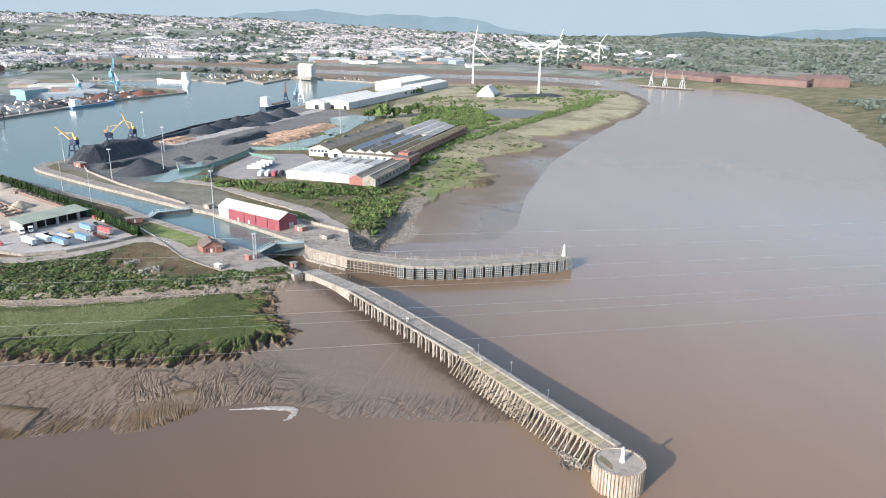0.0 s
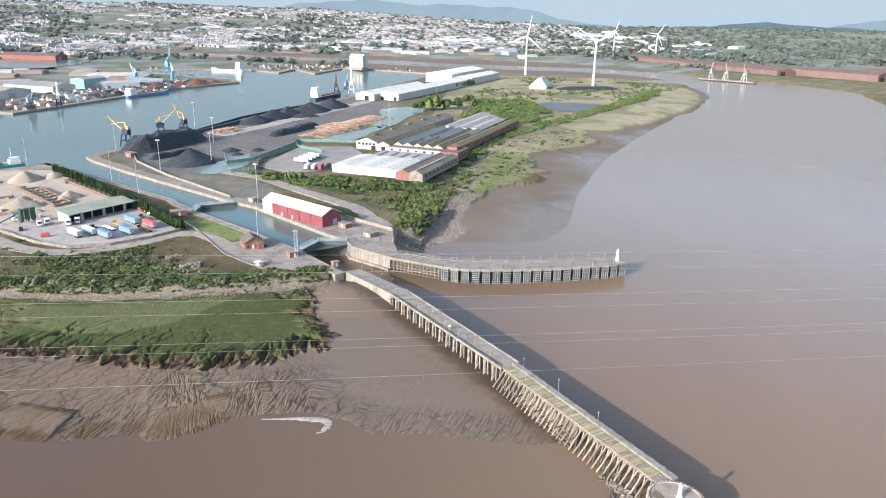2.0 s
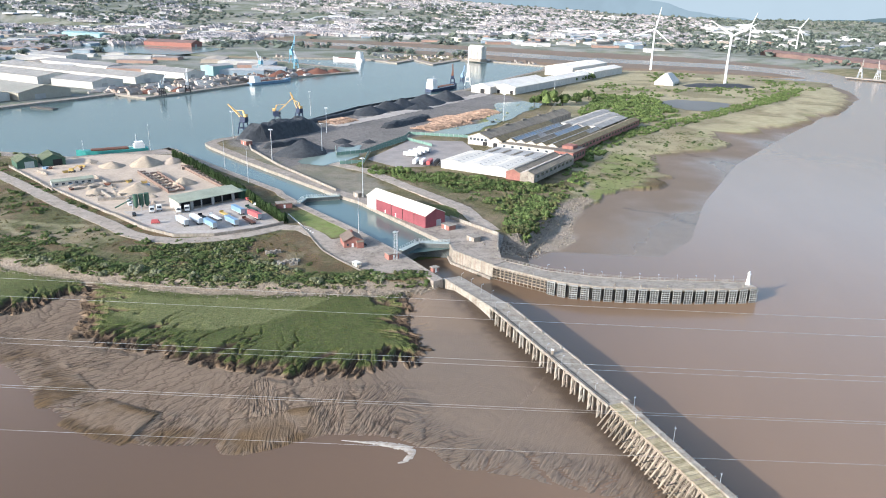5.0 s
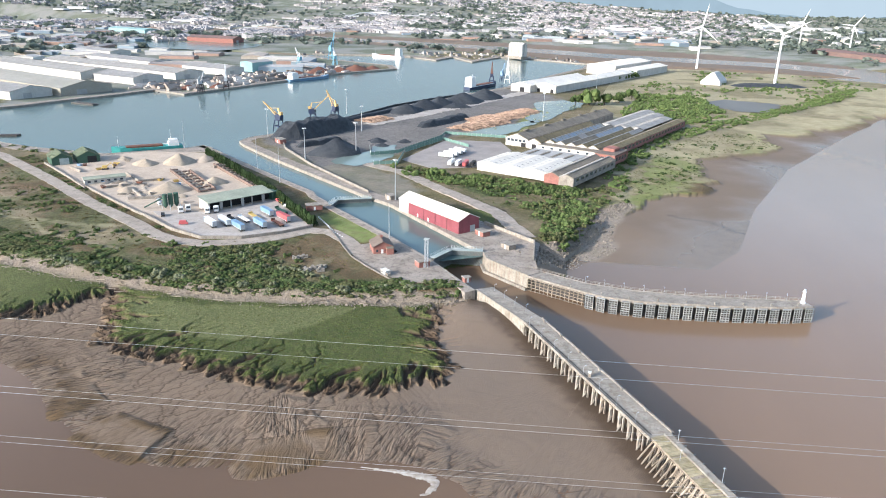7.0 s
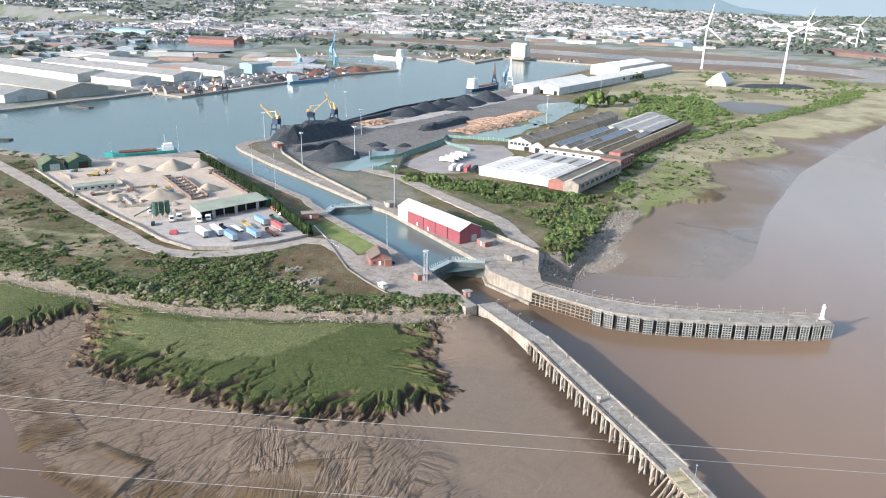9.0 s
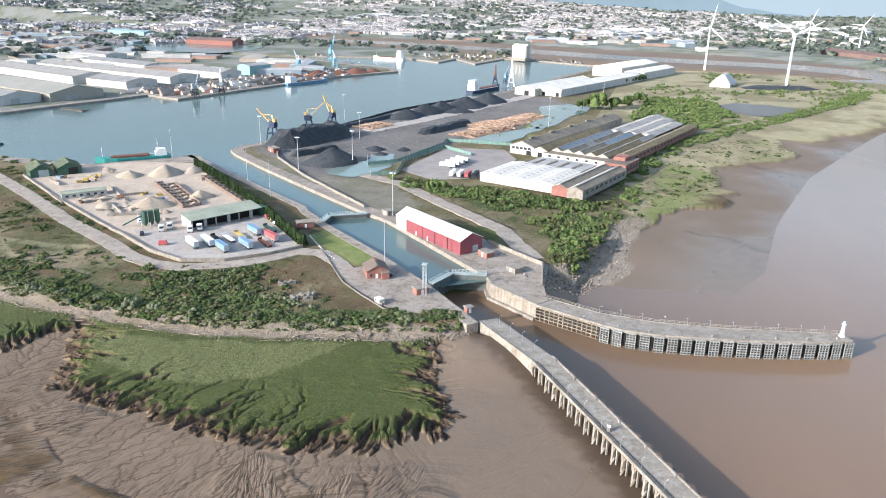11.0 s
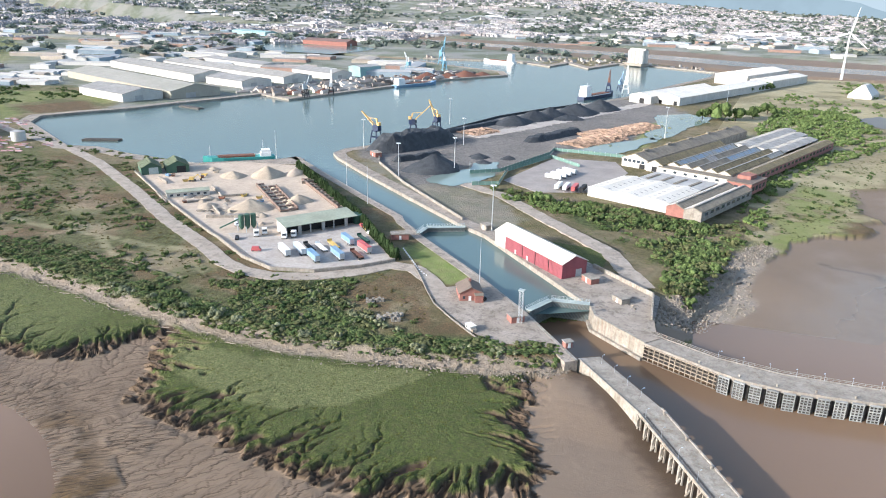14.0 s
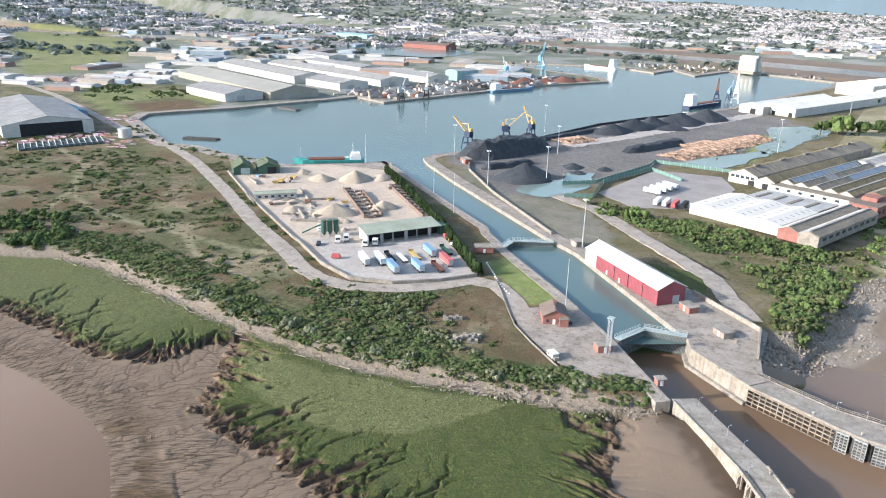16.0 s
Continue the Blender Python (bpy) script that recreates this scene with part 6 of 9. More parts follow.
for x in (9.0, 18.5, 28.0):
    part("downpipe", beam(bmesh.new(), (x, 0.16, 0.1), (x, 0.16, 6.3), 0.16), M["dark"], red, "dark downpipe")

# brick lock office
ho = gable_shed("lock_office", (-106.5, 314.5), (-111.5, 322.5), -8.6, 3.3, 5.4, "brick", "brown_roof", "small red-brick office with brown pitched roof by the lock", "house",
                doors=(("start", 3.4, 4.4, 2.1, "white_paint"),))
for a in (1.2, 5.4, 7.2):
    part("window", box(bmesh.new(), -0.06, 0.1, -a - 0.9, -a, 1.0, 2.1), M["glass"], ho)
part("chimney", box(bmesh.new(), 6.0, 6.9, -5.2, -4.3, 4.6, 6.6), M["brick"], ho)
part("porch", box(bmesh.new(), -2.2, 0.0, -8.6, -5.6, 0.05, 3.0), M["brick"], ho)
part("porch_roof", box(bmesh.new(), -2.4, 0.2, -8.8, -5.4, 3.0, 3.25), M["dark_roof"], ho)

# ---------------------------------------------------------------- sand yard and lorry park
structure("road", ragged(bmesh.new(), ROAD, -3.2, 4.6, LAND - 0.4, LAND + 0.24, 0.35, 3), M["gravel_road"], "pale gravel road curving round the yard to the lock", "road")
structure("pavement_yard", prism(bmesh.new(), YARD, LAND - 0.4, LAND + 0.26), M["sand_yard"], "pale sandy aggregate yard", "yard")
LORRY_PARK = [(-211, 319), (-188, 309), (-171.5, 315), (-158.5, 328), (-150, 341), (-176, 364), (-190, 379), (-207, 345), (-226, 342), (-236, 336)]
structure("pavement_lorry_park", prism(bmesh.new(), LORRY_PARK, LAND - 0.3, LAND + 0.31), M["grey_yard"], "pale grey lorry park", "yard")
YZ = LAND + 0.3
wl = empty("yard_wall", "low pale concrete block wall round the lorry park", "wall")
part("front", ribbon(bmesh.new(), [(-236, 329), (-208, 313.5), (-188, 307.5), (-171, 313.5), (-157.5, 326.5), (-148.5, 340.5)], -0.35, 0.35, LAND, LAND + 1.5), M["concrete"], wl)
part("side", ribbon(bmesh.new(), [(-369, 403), (-312, 369), (-243, 332), (-236, 329)], -0.35, 0.35, LAND, LAND + 1.3), M["concrete"], wl)

# long workshop with green roof and open bays
ws = empty("workshop", "long workshop with green sheet roof and open dark bays", "workshop")
f, L = frame2((-208.8, 345.0), (-190.5, 376.5))
f = f @ Matrix.Translation((0, 0, 0.3))
ws.matrix_basis = f
part("wall", box(bmesh.new(), 0, L, 3.5, 10.5, 0, 4.6), M["white_clad"], ws)
part("end_wall", box(bmesh.new(), -0.3, 0, 0, 10.5, 0, 4.9), M["white_clad"], ws)
bm = bmesh.new()
vs = [bm.verts.new(v) for v in ((-0.8, -0.8, 4.7), (L + 0.6, -0.8, 4.7), (L + 0.6, 11.2, 6.2), (-0.8, 11.2, 6.2), (-0.8, -0.8, 4.45), (L + 0.6, -0.8, 4.45), (L + 0.6, 11.2, 5.95), (-0.8, 11.2, 5.95))]
for idx in ((0, 1, 2, 3), (7, 6, 5, 4), (0, 4, 5, 1), (1, 5, 6, 2), (2, 6, 7, 3), (3, 7, 4, 0)):
    bm.faces.new([vs[i] for i in idx])
part("roof", bm, M["green_roof"], ws, "faded green sheet roof")
for k in range(6):
    x = k * L / 6
    part("pier", box(bmesh.new(), x, x + (1.6 if k % 2 else 0.5), 0.0, 0.5, 0, 4.5), M["grey_roof"], ws)
# near-black panel before the back wall stands for interior shade
part("bay", box(bmesh.new(), 0.1, L - 0.1, 3.3, 3.5, 0, 4.5), M["dark"], ws, "dark open bays")
part("office_end", box(bmesh.new(), L, L + 5, 0, 7, 0, 4.4), M["green_clad"], ws)

ofc = gable_shed("site_office", (-306.0, 367.5), (-291.5, 384.5), 7.0, 2.9, 3.7, "white_clad", "green_roof", "white single-storey site office with grey-green roof", "office")
for k in range(6):
    part("window", box(bmesh.new(), 1.6 + k * 3.5, 3.2 + k * 3.5, -0.08, 0.1, 1.0, 2.1), M["glass"], ofc)
for p0, p1, W in (((-359.0, 399.0), (-372.7, 409.1), -11.8), ((-349.5, 410.0), (-363.0, 420.6), -13.5)):
    gs = gable_shed("storage_shed", p0, p1, W, 4.4, 7.6, "green_clad", "moss_green", "dark green storage shed with mossy ribbed roof", "shed", "green sheds by the dock", 1.6)
    part("door", box(bmesh.new(), -0.08, 0.1, W + 2.0, W + 7.5, 0.1, 4.4), M["gate_rail" if W > -12 else "dark"], gs)


def heap(name, x, y, r, h, mt, label, seed, group="", stretch=1.0, turn=0.0, z=YZ, n=22, category="heap"):
    """A conical heap at its angle of rest, with slumps."""
    rg = random.Random(seed)
    bm = bmesh.new()
    ph = [rg.uniform(0, 6.3) for _ in range(6)]
    rows = []
    ca, sa = math.cos(radians(turn)), math.sin(radians(turn))
    for j, t in enumerate((1.0, 0.86, 0.7, 0.54, 0.38, 0.22, 0.09)):
        row = []
        for k in range(n):
            a = 2 * math.pi * k / n
            q = r * t * (1 + 0.10 * math.sin(2 * a + ph[0]) + 0.08 * math.sin(3 * a + ph[1]) + 0.05 * math.sin(5 * a + ph[2]) + 0.05 * rg.uniform(-1, 1))
            px, py = q * math.cos(a) * stretch, q * math.sin(a)
            zz = h * (1 - t) ** 0.9 * (1 + 0.06 * rg.uniform(-1, 1)) - (0.25 if j == 0 else 0)
            row.append(bm.verts.new((ca * px - sa * py, sa * px + ca * py, zz)))
        rows.append(row)
    tip = bm.verts.new((0, 0, h * 0.96))
    for a, b in zip(rows, rows[1:]):
        for k in range(n):
            bm.faces.new((a[k], a[(k + 1) % n], b[(k + 1) % n], b[k]))
    for k in range(n):
        bm.faces.new((rows[-1][k], rows[-1][(k + 1) % n], tip))
    ob = bm_object(name, bm, M[mt])
    ob.location = (x, y, z)
    for p in ob.data.polygons:
        p.use_smooth = True
    return tagged(ob, label, category, group)


for i, (x, y, r, h, lab) in enumerate(((-292, 436, 10.5, 6.2, "tall cone of pale brown sand"), (-309, 424, 8.0, 3.6, "low spread heap of grey-brown gravel"), (-254, 374, 11.0, 5.2, "broad heap of buff sand"), (-240, 397, 7.5, 4.2, "steep heap of brown sand"), (-281, 449, 8.0, 3.2, "pale heap of crushed stone"), (-332, 432, 5.0, 2.0, "small low heap of gravel"), (-286, 377, 4.5, 1.8, "small grey stone heap"), (-276, 366, 6.0, 2.0, "low heap of grey chippings"))):
    heap("sand_heap", x, y, r, h, "sand" if i != 4 else "sand_yard", lab + " in the yard", 20 + i, "heaps in the yard")

# partition walls, small heaps and skips about the yard
for k, (a, b, hh) in enumerate((((-302, 398), (-282, 384), 1.2), ((-282, 384), (-272, 394), 1.2), ((-318, 372), (-300, 361), 1.0), ((-272, 366), (-258, 356), 1.4), ((-262, 350), (-246, 360), 1.4), ((-290, 366), (-280, 378), 1.2), ((-344, 398), (-330, 391), 1.6), ((-262, 430), (-254, 442), 1.8))):
    tagged(bm_object("block_wall", ribbon(bmesh.new(), [a, b], -0.4, 0.4, YZ - 0.1, YZ + hh), M["concrete"]), "short wall of stacked concrete blocks in the yard", "wall", "yard walls")
for k in range(34):
    rq = random.Random(900 + k)
    t = rq.random()
    x, y = -318 + 86 * t + rq.uniform(-9, 9), 378 - 24 * t + rq.uniform(-8, 12)
    heap("stone_heap", x, y, rq.uniform(1.2, 3.6), rq.uniform(0.6, 1.7), ("stone", "sand", "sand_yard", "concrete")[k % 4], "small heap of stone and spoil in the yard", 930 + k, "small heaps", rq.uniform(1, 1.8), rq.uniform(0, 180), n=14)
for k in range(14):
    rq = random.Random(700 + k)
    x, y = (-345 + rq.uniform(0, 26), 400 + rq.uniform(0, 34)) if k < 6 else (-300 + rq.uniform(0, 70), 404 - rq.uniform(0, 46))
    e = empty("skip", "small rusty skip standing in the sand yard", "skip", "skips in the yard", (x, y, YZ), rq.uniform(0, 180))
    bm = bmesh.new()
    vs = [bm.verts.new(v) for v in ((-1.2, -0.8, 0.1), (1.2, -0.8, 0.1), (1.2, 0.8, 0.1), (-1.2, 0.8, 0.1), (-1.8, -0.95, 1.3), (1.8, -0.95, 1.3), (1.8, 0.95, 1.3), (-1.8, 0.95, 1.3))]
    for idx in ((0, 3, 2, 1), (0, 1, 5, 4), (1, 2, 6, 5), (2, 3, 7, 6), (3, 0, 4, 7)):
        bm.faces.new([vs[i] for i in idx])
    part("body", bm, M[("rust", "ochre", "concrete", "blue")[k % 4]], e)
    part("load", box(bmesh.new(), -1.5, 1.5, -0.85, 0.85, 0.6, 1.05), M["stone"], e)

# storage bays of concrete blocks
block = None
def bay(a, b, n, depth, side):
    global block
    a, b = Vector((*a, YZ)), Vector((*b, YZ))
    d = (b - a).normalized()
    nrm = Vector((-d.y, d.x, 0)) * side
    e = empty("storage_bay", "row of dark-stained concrete block storage bays", "storage bay", "storage bays")
    step = (b - a).length / n
    part("back_wall", beam(bmesh.new(), a + Vector((0, 0, 0.9)), b + Vector((0, 0, 0.9)), 0.7, 1.8), M["bay_wall"], e)
    for k in range(n + 1):
        p = a + d * (k * step)
        part("divider", beam(bmesh.new(), p + Vector((0, 0, 0.8)), p + nrm * depth + Vector((0, 0, 0.8)), 1.6, 0.7), M["bay_wall"], e)
    for k in range(n):
        p = a + d * ((k + 0.5) * step) + nrm * depth * 0.5
        heap("bay_heap", p.x, p.y, min(step, depth) * 0.45, 1.5, "sand", "small heap of sorted aggregate in a bay", 60 + k, "bay heaps", n=12)


bay((-282, 413), (-236, 376), 8, 4.5, 1)
bay((-270, 416), (-231, 384), 7, 4.5, -1)
bay((-266, 436), (-212, 394), 10, 5.0, 1)
e = empty("silo_group", "three dark green cement silos on a steel frame", "silo", at=(-232.5, 342, YZ))
for k in range(3):
    bm = tube(bmesh.new(), (k * 1.6, k * 2.4, 2.0), (k * 1.6, k * 2.4, 7.8), 1.25, n=14)
    tube(bm, (k * 1.6, k * 2.4, 0.6), (k * 1.6, k * 2.4, 2.0), 0.35, 1.25, 14)
    part("silo", bm, M["green_clad"], e)
bm = bmesh.new()
for x, y in ((-1, -1.5), (4, 6.5), (-1, 6.5), (4, -1.5)):
    beam(bm, (x, y, 0), (x, y, 3.0), 0.3)
part("stand", bm, M["steel"], e)
part("conveyor", beam(bmesh.new(), (-10, -4, 0.8), (-1, 2, 6.0), 1.0, 0.5), M["green_clad"], e)


# ---------------------------------------------------------------- vehicles
def wheel(parent, x, y, r=0.5, w=0.35):
    t = part("wheel", tube(bmesh.new(), (x, y - w / 2, r), (x, y + w / 2, r), r, n=12), M["rubber"], parent)
    part("rim", tube(bmesh.new(), (x, y - w / 2 - 0.02, r), (x, y + w / 2 + 0.02, r), r * 0.5, n=10), M["steel"], t)


def trailer(kind, colour, at, turn, label):
    e = empty("trailer", label, "trailer", "parked trailers", at, turn)
    if kind == "box":
        part("body", box(bmesh.new(), -6.5, 6.5, -1.25, 1.25, 1.15, 3.95), M[colour], e)
        for s in (-1, 1):
            part("side_rail", box(bmesh.new(), -6.45, 6.45, s * 1.24, s * 1.3, 1.2, 1.5), M["steel"], e)
        part("roof", box(bmesh.new(), -6.55, 6.55, -1.28, 1.28, 3.95, 4.02), M["white_paint" if colour == "pale_blue" else colour], e)
        part("rear_door", box(bmesh.new(), 6.5, 6.58, -1.15, 1.15, 1.2, 3.85), M["steel"], e)
    else:
        part("deck", box(bmesh.new(), -6.2, 6.2, -1.2, 1.2, 1.1, 1.4), M[colour], e)
        part("headboard", box(bmesh.new(), -6.3, -6.2, -1.2, 1.2, 1.1, 2.4), M[colour], e)
    part("chassis", box(bmesh.new(), -6.0, 6.2, -0.5, 0.5, 0.7, 1.12), M["dark"], e)
    for x in (2.6, 3.9, 5.2):
        for y in (-1.0, 1.0):
            wheel(e, x, y)
    bm = bmesh.new()
    for y in (-0.8, 0.8):
        beam(bm, (-4.0, y, 0), (-4.0, y, 1.1), 0.15)
    part("landing_leg", bm, M["steel"], e)
    e.scale = (0.84, 0.9, 0.88)
    return e


BLUE_L, PALE_L, RED_L = "blue curtain-sided trailer parked in the lorry park", "faded pale blue box trailer parked in the lorry park", "bright red box trailer parked in the lorry park"
for kind, col, x, y, lab in (("box", "pale_blue", -194.8, 325.2, PALE_L), ("box", "pale_blue", -189.9, 329.6, PALE_L), ("flat", "dark", -189.0, 335.6, "empty dark flatbed trailer in the lorry park"), ("box", "blue", -179.6, 325.2, BLUE_L), ("flat", "white_paint", -184.3, 338.0, "empty white flatbed trailer in the lorry park"), ("flat", "ochre", -181.6, 343.6, "empty ochre flatbed trailer in the lorry park"), ("box", "blue", -178.8, 350.8, BLUE_L), ("flat", "green_clad", -174.4, 357.4, "empty dark green flatbed trailer in the lorry park"), ("box", "blue", -172.2, 332.5, BLUE_L), ("box", "red", -166.4, 345.0, RED_L), ("flat", "rust", -165.6, 337.6, "short rusty flatbed trailer in the lorry park")):
    trailer(kind, col, (x, y, YZ), -35, lab)


def cab(at, turn, colour, label):
    e = empty("lorry_cab", label, "lorry", "parked lorry cabs", at, turn)
    bm = prism(bmesh.new(), [(-1.2, -1.2), (1.0, -1.2), (1.2, -0.9), (1.2, 0.9), (1.0, 1.2), (-1.2, 1.2)], 0.8, 3.4)
    part("body", bm, M[colour], e)
    part("windscreen", box(bmesh.new(), 1.16, 1.26, -1.0, 1.0, 1.9, 2.9), M["glass"], e)
    part("chassis", box(bmesh.new(), -4.2, 1.0, -0.5, 0.5, 0.6, 1.0), M["dark"], e)
    for x in (0.4, -2.6, -3.7):
        for y in (-1.0, 1.0):
            wheel(e, x, y)


for k, (x, y, a) in enumerate(((-220.7, 338.2, -50), (-219.3, 342.4, -50), (-207.5, 341.8, -60), (-205.0, 345.6, -60))):
    cab((x, y, YZ), a, "white_paint", "white lorry tractor unit parked by the workshop")


def car(at, turn, colour, label, van=False):
    e = empty("van" if van else "car", label, "van" if van else "car", "parked cars", at, turn)
    h = 2.1 if van else 1.45
    bm = bmesh.new()
    lo = box(bm, -2.1, 2.1, -0.88, 0.88, 0.3, 0.9)
    vs = [bm.verts.new(v) for v in ((-2.0, -0.85, 0.9), (1.2 if not van else 1.8, -0.85, 0.9), (1.2 if not van else 1.8, 0.85, 0.9), (-2.0, 0.85, 0.9), (-1.7, -0.7, h), (0.5 if not van else 1.2, -0.7, h), (0.5 if not van else 1.2, 0.7, h), (-1.7, 0.7, h))]
    for idx in ((0, 1, 5, 4), (1, 2, 6, 5), (2, 3, 7, 6), (3, 0, 4, 7), (4, 5, 6, 7)):
        bm.faces.new([vs[i] for i in idx])
    part("body", bm, M[colour], e)
    part("windscreen", beam(bmesh.new(), (1.15 if not van else 1.78, 0, 1.0), (0.62 if not van else 1.32, 0, h - 0.1), 1.3, 0.06), M["glass"], e)
    for x in (-1.3, 1.3):
        for y in (-0.8, 0.8):
            wheel(e, x, y, 0.32, 0.2)
    return e


car((-99.8, 319.0, LAND + 0.24), 40, "dark", "black car parked beside the brick lock office")
cb = empty("cabin", "small white flat-roofed cabin on the lockside concrete", "cabin", at=(-93.2, 294.2, LAND + 0.2), turn=-35)
part("wall", box(bmesh.new(), -1.7, 1.7, -1.1, 1.1, 0, 1.75), M["white_clad"], cb)
part("roof", box(bmesh.new(), -1.85, 1.85, -1.25, 1.25, 1.75, 1.9), M["bright_roof"], cb)
part("door", box(bmesh.new(), 0.3, 1.1, -1.14, -1.06, 0.05, 1.6), M["steel"], cb)
part("window", box(bmesh.new(), -1.2, -0.3, -1.14, -1.06, 0.8, 1.4), M["glass"], cb)
part("annex", box(bmesh.new(), 1.7, 2.9, -0.9, 0.7, 0, 1.1), M["pale_concrete"], cb, "low concrete bin store")
car((-208.0, 322.5, YZ), 30, "red", "small red pickup parked by the yard wall", True)
rg = random.Random(11)
for k, (x, y) in enumerate(((-182, 372), (-178.5, 369), (-176, 366.5), (-186, 375), (-240, 347), (-244, 352), (-226, 331))):
    car((x, y, YZ), rg.uniform(-60, -20), ("ochre", "dark", "white_paint", "red", "white_paint", "steel", "dark")[k], "small vehicle parked at the edge of the yard")
dg = empty("excavator", "yellow tracked excavator standing in the sand yard", "excavator", at=(-322, 403, YZ), turn=30)
part("tracks", box(bmesh.new(), -1.8, 1.8, -1.4, 1.4, 0, 0.9), M["rubber"], dg)
part("cab", box(bmesh.new(), -1.6, 1.0, -1.2, 1.2, 0.9, 2.6), M["ochre"], dg)
bm = beam(bmesh.new(), (0.8, 0, 2.0), (3.6, 0, 4.2), 0.5)
beam(bm, (3.6, 0, 4.2), (5.2, 0, 1.6), 0.4)
part("boom", bm, M["ochre"], dg)
part("bucket", box(bmesh.new(), 4.7, 5.6, -0.6, 0.6, 0.7, 1.6), M["dark"], dg)


def hull(bm, L, W, z0, z1, m, bow=0.2):
    """A ship's hull, pointed at +x, square at the stern."""
    secs = [(-L / 2, 0.82, 0.0), (-L / 2 + 0.04 * L, 0.95, 0.0), (-0.2 * L, 1.0, 0.0), (0.22 * L, 1.0, 0.1), (0.38 * L, 0.7, 0.8), (0.5 * L, 0.06, 1.6)]
    rows = []
    for x, w, up in secs:
        rows.append([bm.verts.new(m @ Vector(v)) for v in ((x, -W / 2 * w * 0.8, z0), (x, W / 2 * w * 0.8, z0), (x, W / 2 * w, z1 + up), (x, -W / 2 * w, z1 + up))])
    for a, b in zip(rows, rows[1:]):
        for k in range(4):
            bm.faces.new((a[k], a[(k + 1) % 4], b[(k + 1) % 4], b[k]))
    bm.faces.new(rows[0])
    bm.faces.new(rows[-1][::-1])
    return bm


def ship(at, turn, L, W, free, hullm, housem, label, house=(0.3, 0.45), cargo="rust", mast=8.0, hh=5.0):
    e = empty("ship", label, "ship", "moored ships", at, turn)
    I4 = Matrix.Identity(4)
    part("hull", hull(bmesh.new(), L, W, -1.5, free, I4), M[hullm], e)
    part("hatch", box(bmesh.new(), -L * 0.22, L * 0.3, -W * 0.36, W * 0.36, free - 0.1, free + 1.1), M[cargo], e)
    bm = box(bmesh.new(), -L * house[1], -L * house[0], -W * 0.42, W * 0.42, free - 0.1, free + hh * 0.6)
    box(bm, -L * house[1] + 0.5, -L * house[0] - 0.8, -W * 0.36, W * 0.36, free + hh * 0.6, free + hh)
    hs = part("wheelhouse", bm, M[housem], e)
    part("window", box(bmesh.new(), -L * house[0] - 0.85, -L * house[0] - 0.75, -W * 0.33, W * 0.33, free + hh * 0.7, free + hh * 0.9), M["glass"], hs)
    bm = tube(bmesh.new(), (-L * house[0] - 2, 0, free + hh), (-L * house[0] - 2, 0, free + mast), 0.15, 0.08, 6)
    tube(bm, (L * 0.4, 0, free + 0.5), (L * 0.4, 0, free + mast * 0.75), 0.15, 0.08, 6)
    part("mast", bm, M["white_paint"], e)
    part("rail", box(bmesh.new(), -L * 0.44, L * 0.3, -W * 0.49, -W * 0.47, free, free + 0.8), M["white_paint"], e)
    return e


ship((-339.2, 464.9, DOCK_Z), 223.7, 47, 8.5, 3.7, "teal", "white_paint", "teal-hulled dredger with rusty hold and white wheelhouse", mast=11.0, hh=4.4)
structure("pavement_quay_corner", prism(bmesh.new(), [(-311.5, 491), (-316.5, 479), (-327, 469), (-320, 460), (-294, 474)], 1.0, LAND + 0.19), M["paving"], "stained concrete quay corner behind the hedge", "pavement")

